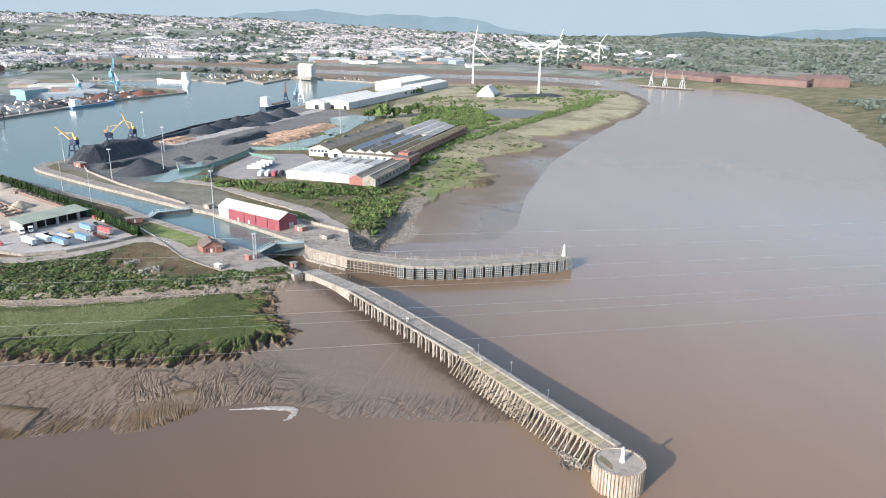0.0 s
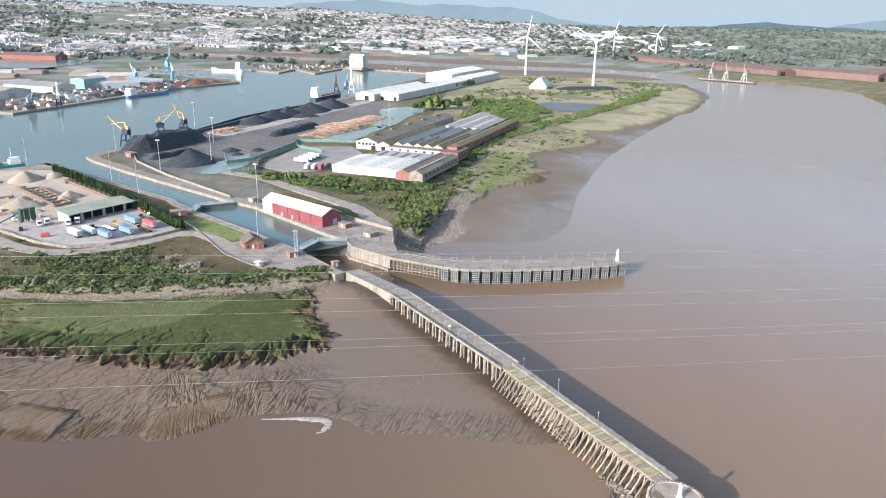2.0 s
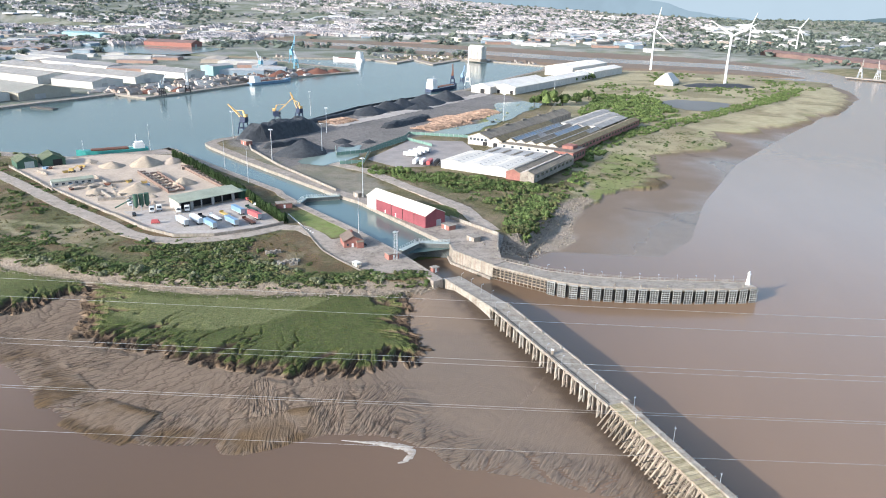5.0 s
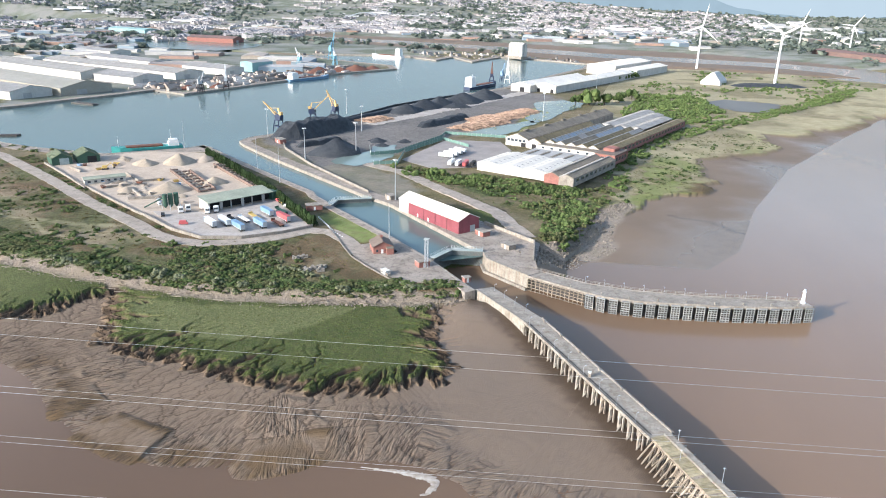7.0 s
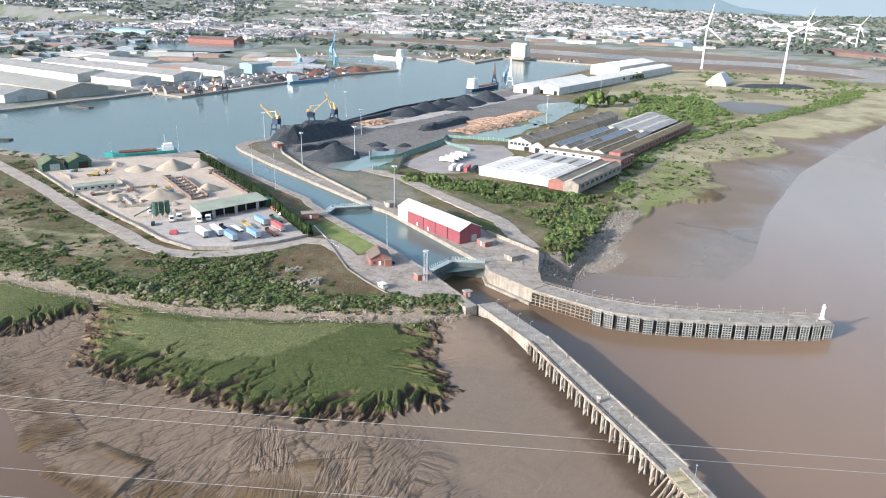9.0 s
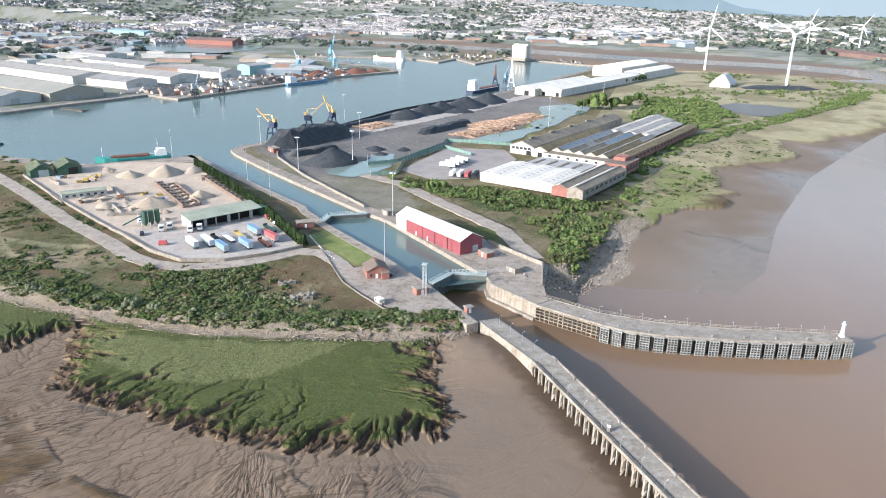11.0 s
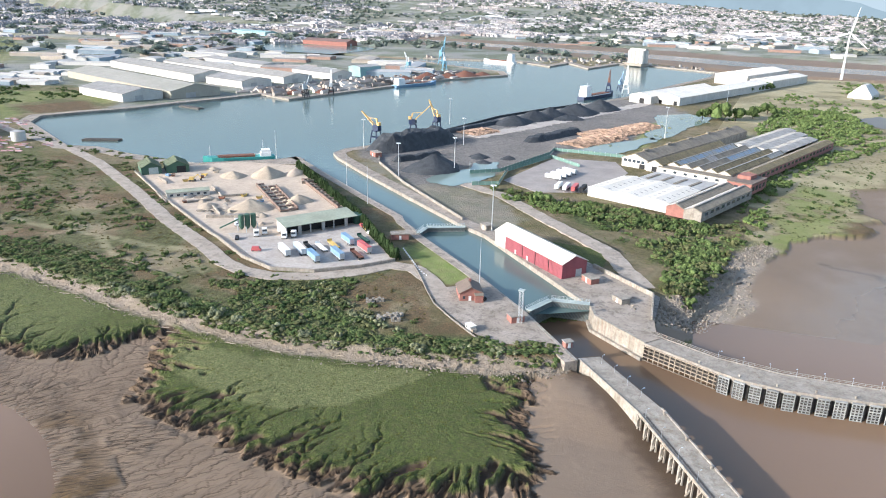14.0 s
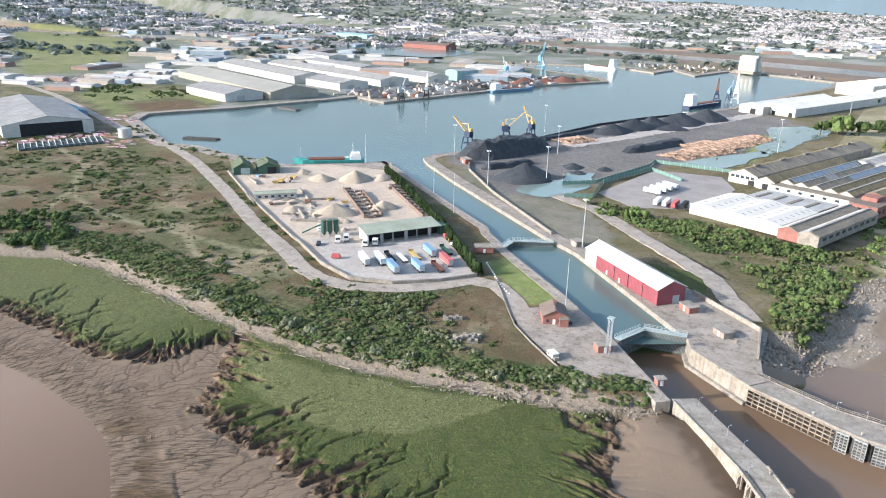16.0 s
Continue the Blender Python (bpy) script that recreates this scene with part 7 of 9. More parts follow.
# ---------------------------------------------------------------- coal wharf
def crane(at, turn, k, body, legm, jibm, label, jib=(14.0, 13.0)):
    """A portal jib crane on four legs."""
    e = empty("wharf_crane", label, "crane", "cranes on the wharf", at, turn)
    for sx in (-1, 1):
        for sy in (-1, 1):
            part("leg", beam(bmesh.new(), (sx * 3.0 * k, sy * 3.0 * k, 0), (sx * 1.9 * k, sy * 1.9 * k, 8.5 * k), 0.75 * k), M[legm], e)
    for z, w in ((4.2 * k, 2.6 * k), (8.5 * k, 2.2 * k)):
        for s in (-1, 1):
            part("portal_beam", beam(bmesh.new(), (-w, s * w, z), (w, s * w, z), 0.5 * k), M[legm], e)
            part("portal_beam", beam(bmesh.new(), (s * w, -w, z), (s * w, w, z), 0.5 * k), M[legm], e)
    part("machinery_house", box(bmesh.new(), -3.4 * k, 1.4 * k, -1.8 * k, 1.8 * k, 8.8 * k, 12.4 * k), M[body], e)
    part("cab", box(bmesh.new(), 1.4 * k, 2.8 * k, -0.8 * k, 0.8 * k, 9.6 * k, 11.8 * k), M["glass"], e)
    bm = bmesh.new()
    tip = Vector((jib[0] * k, 0, (10.5 + jib[1]) * k))
    for s in (-1, 1):
        beam(bm, (0.6 * k, s * 1.2 * k, 11.5 * k), tip + Vector((0, s * 0.2, 0)), 0.5 * k)
    for t in (0.2, 0.4, 0.6, 0.8):
        p = Vector((0.6 * k, 0, 11.5 * k)).lerp(tip, t)
        w = 1.2 * k * (1 - t)
        beam(bm, p - Vector((0, w, 0)), p + Vector((0, w, 0)), 0.35 * k)
    part("jib", bm, M[jibm], e)
    bm = beam(bmesh.new(), (-1.5 * k, 0, 12.4 * k), (-0.5 * k, 0, 17.0 * k), 0.9 * k)
    beam(bm, (-0.5 * k, 0, 17.0 * k), Vector((0.6 * k, 0, 11.5 * k)).lerp(tip, 0.55), 0.3 * k)
    part("mast", bm, M[jibm], e)
    part("counterweight", box(bmesh.new(), -3.6 * k, -1.8 * k, -1.2 * k, 1.2 * k, 12.4 * k, 14.4 * k), M[jibm], e)
    part("rope", beam(bmesh.new(), tip, tip - Vector((0, 0, 5.0 * k)), 0.12), M["dark"], e)
    return e


CL = "yellow and navy portal crane with raised jib on the coal wharf"
crane((-289.0, 563.0, LAND + 0.2), 165, 1.12, "navy", "navy", "yellow", CL, (14.0, 10.0))
crane((-279.5, 606.0, LAND + 0.2), 25, 1.08, "navy", "navy", "yellow", CL, (13.0, 12.5))
crane((-269.5, 629.0, LAND + 0.2), 150, 1.08, "navy", "navy", "yellow", CL, (11.0, 13.5))
for x, y, r, h, st, tr in ((-211, 506, 17.5, 10.5, 1.15, 40), (-230, 709, 15, 8.0, 1.4, 60), (-222, 741, 16, 9.5, 1.3, 60), (-213, 764, 16, 10.0, 1.3, 60), (-198, 800, 22, 10.5, 1.3, 60), (-183, 842, 18, 11.0, 1.3, 60), (-194, 760, 12, 5.0, 1.3, 60), (-190, 540, 6, 2.5, 1.0, 0), (-200, 556, 7, 3.0, 1.2, 0), (-180, 562, 6, 2.4, 1.0, 0)):
    heap("coal_heap", x, y, r, h, "coal", "black coal heap with slumped steep sides on the wharf", int(x * -7 + y), "coal heaps", st, tr, LAND, 30, "coal heap")


def mound(line, width, h, seed, label, z=LAND):
    """A long tipped bank with a broken crest and slumped, furrowed sides."""
    pts = along(line, 1.5)
    nu, nv = len(pts), 25
    s = np.arange(nu) * 1.5
    vs = []
    for i, (p, d) in enumerate(pts):
        n = Vector((-d.y, d.x, 0))
        end = min(1.0, (s[i] + 0.5) / (0.55 * width), (s[-1] - s[i] + 0.5) / (0.55 * width))
        for j in range(nv):
            t = -1 + 2 * j / (nv - 1)
            x, y = p.x + n.x * t * width * 0.5 * (0.55 + 0.45 * end), p.y + n.y * t * width * 0.5 * (0.55 + 0.45 * end)
            vs.append((x, y, end, abs(t)))
    vs = np.array(vs)
    k = fbm(vs[:, 0] + seed, vs[:, 1], 6.0, 4) - 0.5
    fur = np.abs(fbm(vs[:, 0] + seed, vs[:, 1] + 31, 2.6, 3) - 0.5)
    top = smooth(1.02, 0.42, vs[:, 3] + 0.25 * k)
    zz = z - 0.3 + h * vs[:, 2] ** 0.7 * top * (0.92 + 0.5 * k) - 2.2 * fur * smooth(0.05, 0.4, top) * smooth(1.05, 0.7, top)
    I2, J2 = np.meshgrid(np.arange(nu - 1), np.arange(nv - 1), indexing="ij")
    q = (I2 * nv + J2).ravel()
    me = quick_mesh("coal_heap", np.stack([vs[:, 0], vs[:, 1], zz], 1), np.stack([q, q + nv, q + nv + 1, q + 1], 1), M["coal"])
    return tagged(new("coal_heap", me), label, "coal heap", "coal heaps")


mound([(-276, 531), (-264, 556), (-254, 585), (-246, 612)], 31, 12.5, 4, "long rough mound of black coal beside the cranes")
mound([(-246, 512), (-235, 530), (-229, 552)], 9, 4.0, 9, "low black bank of coal along the wharf road")
mound([(-262, 630), (-252, 672), (-242, 712)], 9, 3.4, 12, "low dark bank of coal at the wharf edge")
mound([(-190, 628), (-178, 660), (-166, 700)], 15, 5.0, 15, "long straight-sided bank of black coal")
bm = bmesh.new()
rg = random.Random(5)
for p, d in along([(-290, 552), (-272, 622), (-258, 735), (-240, 795), (-214, 862)], 6.2):
    n = Vector((-d.y, d.x, 0))
    q = p - n * 5
    beam(bm, (q.x, q.y, LAND + 1.1), (q.x + d.x * 6, q.y + d.y * 6, LAND + 1.1), 0.8, 2.2)
tagged(bm_object("coal_wall", bm, M["coal"]), "low dark retaining wall of concrete blocks beside the coal", "wall")
bm = ribbon(bmesh.new(), [(-147.5, 409.5), (-209.5, 461.5), (-239.5, 491.5), (-251.0, 503.0), (-262.0, 521.0)], -0.3, 0.3, LAND, LAND + 1.6)
tagged(bm_object("quay_fence_wall", bm, M["concrete"]), "low weathered concrete wall behind the lock quay", "wall")


def pool(name, pts, label, z=LAND + 0.12):
    bm = bmesh.new()
    f = bm.faces.new([bm.verts.new((x, y, z + 0.25)) for x, y in pts])
    bmesh.ops.triangulate(bm, faces=[f])
    structure(name, bm, M["dark_pool" if "dark" in name else "pool"], label, "pool")


def wavy(pts, amp=2.0, seed=1, step=4.0):
    rg2 = random.Random(seed)
    out = []
    for p, d in along(list(pts) + [pts[0]], step):
        out.append((p.x - d.y * rg2.uniform(-amp, amp), p.y + d.x * rg2.uniform(-amp, amp)))
    return out[:-1]


pool("water_pool_coal", wavy([(-200, 472), (-181, 469), (-172, 490), (-169, 509), (-175, 528), (-181, 548), (-195, 537), (-192, 518), (-197, 503), (-204, 488)], 1.6, 2), "shallow grey settling pool among the coal")
pool("water_pool_swamp", wavy([(-150, 612), (-114, 616), (-98, 696), (-106, 706), (-122, 668), (-142, 634)], 2.5, 5, 8), "weedy green water along the netting fence")
pool("water_pool_green", wavy([(-112, 712), (-102, 690), (-90, 712), (-84, 770), (-71, 815), (-73, 850), (-98, 862), (-124, 832), (-118, 795), (-112, 765)], 2.5, 3, 8), "shallow green-grey flooded ground")
pool("water_pool_dark", wavy([(53, 901), (75, 948), (112, 942), (138, 934), (128, 890), (116, 854), (86, 851)], 3.0, 4, 8), "dark flooded hollow in rough grass")


structure("road_wharf", ragged(bmesh.new(), [(-236, 628), (-214, 690), (-190, 770), (-168, 850), (-150, 915)], -8.0, 7.0, LAND - 0.4, LAND + 0.24, 2.5, 12), M["grey_yard"], "pale dusty wharf road between the coal heaps", "road")


# log stacks: many thin logs joined
def logs(name, spots, label):
    rg2 = random.Random(8)
    bm = bmesh.new()
    for x, y, w, l, h, turn in spots:
        for _ in range(int(w * l * 0.55)):
            u, v = rg2.uniform(-w, w) / 2, rg2.uniform(-l, l) / 2
            zz = LAND + 0.3 + rg2.random() * h * (1 - (2 * abs(u) / w) ** 2)
            a = radians(turn) + rg2.uniform(-0.5, 0.5)
            c, s = math.cos(radians(turn)), math.sin(radians(turn))
            px, py = x + c * u - s * v, y + s * u + c * v
            q = rg2.uniform(1.6, 3.4)
            beam(bm, (px - q * math.cos(a), py - q * math.sin(a), zz), (px + q * math.cos(a), py + q * math.sin(a), zz + rg2.uniform(-0.3, 0.3)), rg2.uniform(0.5, 0.9))
    ob = bm_object(name, bm, M["log"])
    tagged(ob, label, "logs", kind="stuff")


logs("log_stack", ((-150, 645, 22, 30, 2.6, -20), (-140, 675, 26, 34, 3.0, -20), (-134, 712, 26, 36, 3.0, -20), (-124, 748, 24, 34, 2.6, -20), (-152, 700, 14, 40, 1.6, -20), (-240, 650, 20, 30, 2.2, -20)), "long stacks of pale brown cut logs")

# green netting fences
for pts in ([(-195, 528), (-185, 505), (-170, 520), (-158, 590), (-160, 606), (-106, 607)], [(-172, 478), (-158, 487), (-166, 522)], [(-166, 524), (-154, 580), (-128, 560)]):
    e = empty("net_fence", "green netting fence on steel posts", "fence", "netting fences")
    part("net", ribbon(bmesh.new(), pts, -0.06, 0.06, LAND + 0.3, LAND + 2.6), M["net"], e)
    for p, d in along(pts, 4.0):
        part("post", beam(bmesh.new(), (p.x, p.y, LAND), (p.x, p.y, LAND + 3.0), 0.14), M["steel"], e)


def mast(x, y, h, label="tall grey floodlight mast", heads=True, k=1.0):
    e = empty("light_mast", label, "light mast", "floodlight masts", (x, y, LAND))
    part("pole", tube(bmesh.new(), (0, 0, 0), (0, 0, h), 0.34 * k, 0.16 * k, 8), M["steel"], e)
    if heads:
        part("ring", tube(bmesh.new(), (0, 0, h - 0.2), (0, 0, h + 0.1), 0.9, 0.9, 8), M["steel"], e)
        bm = bmesh.new()
        for a in (0, 90, 180, 270):
            c, s = math.cos(radians(a)), math.sin(radians(a))
            box(bm, c * 1.1 - 0.35, c * 1.1 + 0.35, s * 1.1 - 0.35, s * 1.1 + 0.35, h - 0.5, h - 0.1)
        part("floodlight", bm, M["white_paint"], e)
    return e


for x, y, h in ((-128.0, 400.5, 23.0), (-218.6, 471, 22.6), (-278, 674, 23), (-228, 591.5, 21), (-196.5, 506, 22.5), (-286, 540, 22.0), (-62, 870, 30), (-95, 705, 26)):
    mast(x, y, h)
for x, y, h in ((-106.3, 333.3, 19.0), (-205.7, 412.7, 21.3), (-236.7, 440.0, 19.6), (-318, 478, 20)):
    mast(x, y, h, "slender pale green lock signal mast", False, 0.6)
e = empty("lattice_mast", "white lattice signal mast beside the lock gate", "mast", at=(-79.8, 306.5, LAND + 0.2))
for sx in (-0.6, 0.6):
    for sy in (-0.6, 0.6):
        part("leg", beam(bmesh.new(), (sx, sy, 0), (sx, sy, 12.4), 0.10), M["steel"], e)
bm = bmesh.new()
for k in range(10):
    z = k * 1.2
    for a, b in (((-0.6, -0.6), (0.6, -0.6)), ((0.6, -0.6), (0.6, 0.6)), ((0.6, 0.6), (-0.6, 0.6)), ((-0.6, 0.6), (-0.6, -0.6))):
        beam(bm, (*a, z), (*b, z + 1.2), 0.08)
part("bracing", bm, M["steel"], e)
part("platform", box(bmesh.new(), -1.0, 1.0, -1.0, 1.0, 12.4, 12.7), M["gate_rail"], e)


def kiosk(x, y, w, d, h, turn, label, wall="brick", roof="concrete"):
    k = empty("kiosk", label, "kiosk", "lockside kiosks", (x, y, LAND + 0.22), turn)
    part("wall", box(bmesh.new(), -w / 2, w / 2, -d / 2, d / 2, 0, h), M[wall], k)
    part("roof", box(bmesh.new(), -w / 2 - 0.3, w / 2 + 0.3, -d / 2 - 0.3, d / 2 + 0.3, h, h + 0.25), M[roof], k)
    part("door", box(bmesh.new(), -0.5, 0.5, -d / 2 - 0.06, -d / 2 + 0.1, 0.05, min(h, 2.0)), M["white_paint"], k)
    return k


kiosk(-82.0, 308.0, 5.0, 4.0, 2.4, 45, "small red-brick machinery hut beside the lock gate")
kiosk(-60.0, 297.0, 2.6, 2.2, 2.0, 45, "tiny brick hut on the lock wall", "brick")
kiosk(-68.0, 357.0, 6.0, 4.2, 2.2, -38, "low brick machinery hut beside the red shed", "brick")
kiosk(-52.5, 342.5, 5.4, 4.0, 2.0, -38, "low concrete hut on the west quay", "concrete")
kiosk(-161.5, 368.5, 8.0, 5.0, 2.6, 35, "red-brick hut with pale band by the inner gate", "brick", "pale_concrete")
kiosk(-131.0, 401.5, 5.0, 4.0, 2.4, -35, "small grey hut by the mast", "concrete")
kiosk(-265.0, 522.0, 9.0, 5.0, 3.0, -35, "brick store on the quay point", "brick")
# white flood wall west of the shed
tagged(bm_object("flood_wall", ribbon(bmesh.new(), [(-71, 374), (-42.5, 353), (-39.2, 331)], -0.3, 0.3, LAND, LAND + 1.9), M["pale_concrete"]), "pale concrete flood wall beside the lock", "wall")
tagged(bm_object("road_wall", ribbon(bmesh.new(), [(-140, 341), (-131, 330), (-122, 318), (-114, 308), (-103, 299), (-89, 289), (-80, 285)], -0.08, 0.08, LAND, LAND + 0.75), M["grey_wall"]), "low concrete wall along the road to the lock", "wall")
structure("road_track", ragged(bmesh.new(), [(-190, 485), (-148, 466), (-113, 434), (-88, 413), (-69, 396), (-56, 374), (-46, 360)], -4.4, 4.4, LAND - 0.4, LAND + 0.23, 0.6, 8), M["gravel_road"], "pale gravel track through the scrub", "road")

# ---------------------------------------------------------------- factory
structure("pavement_factory", prism(bmesh.new(), [(-160, 500), (-132, 482), (-100, 500), (-95, 560), (-110, 590), (-152, 582)], LAND - 0.3, LAND + 0.24), M["asphalt"], "worn asphalt factory yard", "yard")
FU, FV = Vector((0.300, 0.954, 0)), Vector((0.954, -0.300, 0))
FRAME = Matrix(((FV.x, FU.x, 0, -104.0), (FV.y, FU.y, 0, 490.0), (0, 0, 1, LAND), (0, 0, 0, 1)))


def span(bm, x0, x1, y0, y1, z0, z1, t=0.25):
    """A sloping sheet from the eave at x0, z0 to the ridge at x1, z1, along y."""
    vs = [bm.verts.new((x, y, z + dz)) for (x, z) in ((x0, z0), (x1, z1)) for y in (y0, y1) for dz in (0, t)]
    for idx in ((0, 2, 6, 4), (1, 5, 7, 3), (0, 4, 5, 1), (2, 3, 7, 6), (0, 1, 3, 2), (4, 6, 7, 5)):
        bm.faces.new([vs[i] for i in idx])
    return bm


def ridge_roof(parent, x0, x1, y0, y1, e, r, mats, label="", ribs=0.0, wall=None, lights=0):
    """One ridged bay of a factory: two slopes, gable walls, ribs and rooflights."""
    xm = (x0 + x1) / 2
    # each slope takes its own sheet: mats[0] from x0, mats[1] from x1
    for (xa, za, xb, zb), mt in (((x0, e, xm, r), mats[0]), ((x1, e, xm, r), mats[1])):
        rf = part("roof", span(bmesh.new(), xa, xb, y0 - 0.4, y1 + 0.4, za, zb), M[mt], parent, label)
        if ribs:
            for y in np.arange(y0 + 0.5, y1, ribs):
                part("roof_seam", beam(bmesh.new(), (xa, y, za + 0.28), (xb, y, zb + 0.28), 0.2), M[mt], rf)
        for k in range(lights):
            y = y0 + (k + 0.5) * (y1 - y0) / lights
            u0, u1 = 0.35, 0.62
            part("skylight", span(bmesh.new(), xa + (xb - xa) * u0, xa + (xb - xa) * u1, y - 0.5, y + 0.5, za + (zb - za) * u0 + 0.24, za + (zb - za) * u1 + 0.24, 0.06), M["white_roof"], rf)
    if wall:
        for y in (y0, y1 - 0.3):
            bm = bmesh.new()
            lo = [[bm.verts.new((x, yy, z)) for x, z in ((x0, 0), (x1, 0), (x1, e), (xm, r), (x0, e))] for yy in (y, y + 0.3)]
            for k in range(5):
                bm.faces.new((lo[0][k], lo[0][(k + 1) % 5], lo[1][(k + 1) % 5], lo[1][k]))
            bm.faces.new(lo[0])
            bm.faces.new(lo[1][::-1])
            part("gable_wall", bm, M[wall], parent)


def block(name, label, category):
    e = tagged(new(name), label, category)
    e.matrix_basis = FRAME
    return e


fac = block("warehouse", "low warehouse with three shallow cream sheet roofs", "warehouse")
for k in range(3):
    ridge_roof(fac, 16.6 * k, 16.6 * (k + 1), 0, 40, 5.2, 6.5, ("pale_roof", "pale_roof"), "cream sheet roof with rows of small rooflights", 0.0, "white_clad", 7)
part("side_wall", box(bmesh.new(), 0, 0.3, 0.3, 39.7, 0, 5.2), M["white_clad"], fac)
part("side_wall", box(bmesh.new(), 49.5, 49.8, 0.3, 39.7, 0, 5.2), M["white_clad"], fac)
part("flat_annexe", box(bmesh.new(), 8, 48, 40.1, 68, 0, 4.6), M["concrete"], fac)
part("annexe_roof", box(bmesh.new(), 7.6, 48.4, 40.3, 68.4, 4.6, 4.9), M["grey_roof"], fac, "stained grey flat roof")
for k in range(4):
    part("roof_kerb", box(bmesh.new(), 12 + 9 * k, 14 + 9 * k, 46, 62, 4.9, 5.3), M["dark_roof"], fac)
n2s = block("store", "brick store with two grey ribbed roofs next to the warehouse", "store")
for k in range(2):
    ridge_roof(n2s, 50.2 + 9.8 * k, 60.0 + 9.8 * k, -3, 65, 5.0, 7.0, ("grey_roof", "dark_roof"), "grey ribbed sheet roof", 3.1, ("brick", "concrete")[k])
    part("rooflight", box(bmesh.new(), 54.6 + 9.8 * k, 55.6 + 9.8 * k, -2, 64, 7.2, 7.45), M["cream_roof"], n2s, "pale ridge strip")
part("side_wall", box(bmesh.new(), 69.5, 69.8, -2.7, 64.7, 0, 5.0), M["concrete"], n2s)
for k in range(9):
    part("window", box(bmesh.new(), 69.75, 69.9, 1 + k * 7, 5 + k * 7, 2.6, 4.2), M["glass"], n2s)
gh = block("long_hall", "very long hall with white windowed gable and mossy roof", "hall")
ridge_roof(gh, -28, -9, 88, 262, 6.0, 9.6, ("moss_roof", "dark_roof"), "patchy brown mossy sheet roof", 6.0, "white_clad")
for x in (-28, -9.3):
    part("side_wall", box(bmesh.new(), x, x + 0.3, 88.3, 261.7, 0, 6.0), M["concrete"], gh)
for k in range(5):
    part("window", box(bmesh.new(), -26.5 + 3.3 * k, -24.2 + 3.3 * k, 87.9, 88.1, 3.6, 5.4), M["glass"], gh)
part("door", box(bmesh.new(), -14.5, -10.5, 87.9, 88.1, 0.1, 3.2), M["dark"], gh)
for k in range(5):
    part("roof_vent", box(bmesh.new(), -19.4, -17.6, 100 + k * 34, 106 + k * 34, 9.6, 10.8), M["dark_roof"], gh)
gh2 = block("long_hall", "long narrow hall with white gable and dark roof", "hall")
ridge_roof(gh2, -8.2, 3.0, 86, 190, 5.2, 8.0, ("dark_roof", "moss_roof"), "dark and brown sheet roof", 6.0, "white_clad")
part("side_wall", box(bmesh.new(), -8.2, -7.9, 86.3, 189.7, 0, 5.2), M["white_clad"], gh2)
part("door", box(bmesh.new(), -4.4, -0.8, 85.9, 86.1, 0.1, 3.6), M["dark"], gh2)
st = block("sawtooth_factory", "sprawling factory with mossy ridge roofs and glazed strips", "factory")
part("wall", box(bmesh.new(), 3.2, 46.6, 92, 190, 0, 5.1), M["concrete"], st)
for k in range(5):
    x = 3.4 + 8.6 * k
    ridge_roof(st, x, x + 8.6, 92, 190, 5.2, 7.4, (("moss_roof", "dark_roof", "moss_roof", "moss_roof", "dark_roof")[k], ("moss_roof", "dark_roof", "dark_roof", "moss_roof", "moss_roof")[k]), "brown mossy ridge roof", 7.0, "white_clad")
    part("ridge_cap", box(bmesh.new(), x + 3.9, x + 4.7, 92, 190, 7.55, 7.75), M["cream_roof" if k != 4 else "grey_roof"], st, "pale ridge strip")
    for q in range(7):
        y = 95 + 13.4 * q
        mt = "glass_roof" if k == 0 or (k == 2 and q > 2) else ("white_roof" if (k, q) in ((1, 2), (4, 5), (4, 6)) else "")
        if not mt:
            continue
        for (xa, xb) in ((x + 0.5, x + 3.7), (x + 8.1, x + 4.9)):
            part("glazing", span(bmesh.new(), xa, xb, y, y + 12.9, 5.2 + 2.2 * abs(xa - (x if xa < xb else x + 8.6)) / 4.3 + 0.26, 5.2 + 2.2 * abs(xb - (x if xa < xb else x + 8.6)) / 4.3 + 0.26, 0.06), M[mt], st)
part("frontage", box(bmesh.new(), 1.5, 48, 84, 91.8, 0, 4.4), M["white_clad"], st, "long white front range")
part("frontage_roof", box(bmesh.new(), 1.1, 48.4, 83.6, 91.9, 4.4, 4.75), M["dark_roof"], st)
for k in range(6):
    part("window", box(bmesh.new(), 5 + 7 * k, 7.2 + 7 * k, 83.9, 84.1, 2.0, 3.4), M["glass"], st)
br = block("office_block", "red-brick factory office with flat pale-edged roof", "office")
part("wall", box(bmesh.new(), 52, 66.5, 72, 97, 0, 6.4), M["brick"], br)
part("roof", box(bmesh.new(), 51.6, 66.9, 71.6, 97.4, 6.4, 6.8), M["brown_roof"], br)
part("parapet", box(bmesh.new(), 54, 62, 82, 92, 6.8, 9.0), M["brick"], br)
for k in range(4):
    part("window", box(bmesh.new(), 66.45, 66.6, 74 + k * 5.6, 77.2 + k * 5.6, 2.0, 4.6), M["glass"], br)
    part("window", box(bmesh.new(), 53.2 + k * 3.3, 55.2 + k * 3.3, 71.9, 72.1, 3.0, 4.8), M["glass"], br)
dr = block("long_hall", "long dark range of workshops beside the scrub", "hall")
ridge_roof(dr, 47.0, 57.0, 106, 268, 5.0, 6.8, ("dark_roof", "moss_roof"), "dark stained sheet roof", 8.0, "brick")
part("side_wall", box(bmesh.new(), 56.7, 57.0, 106.3, 267.7, 0, 5.0), M["brick"], dr)
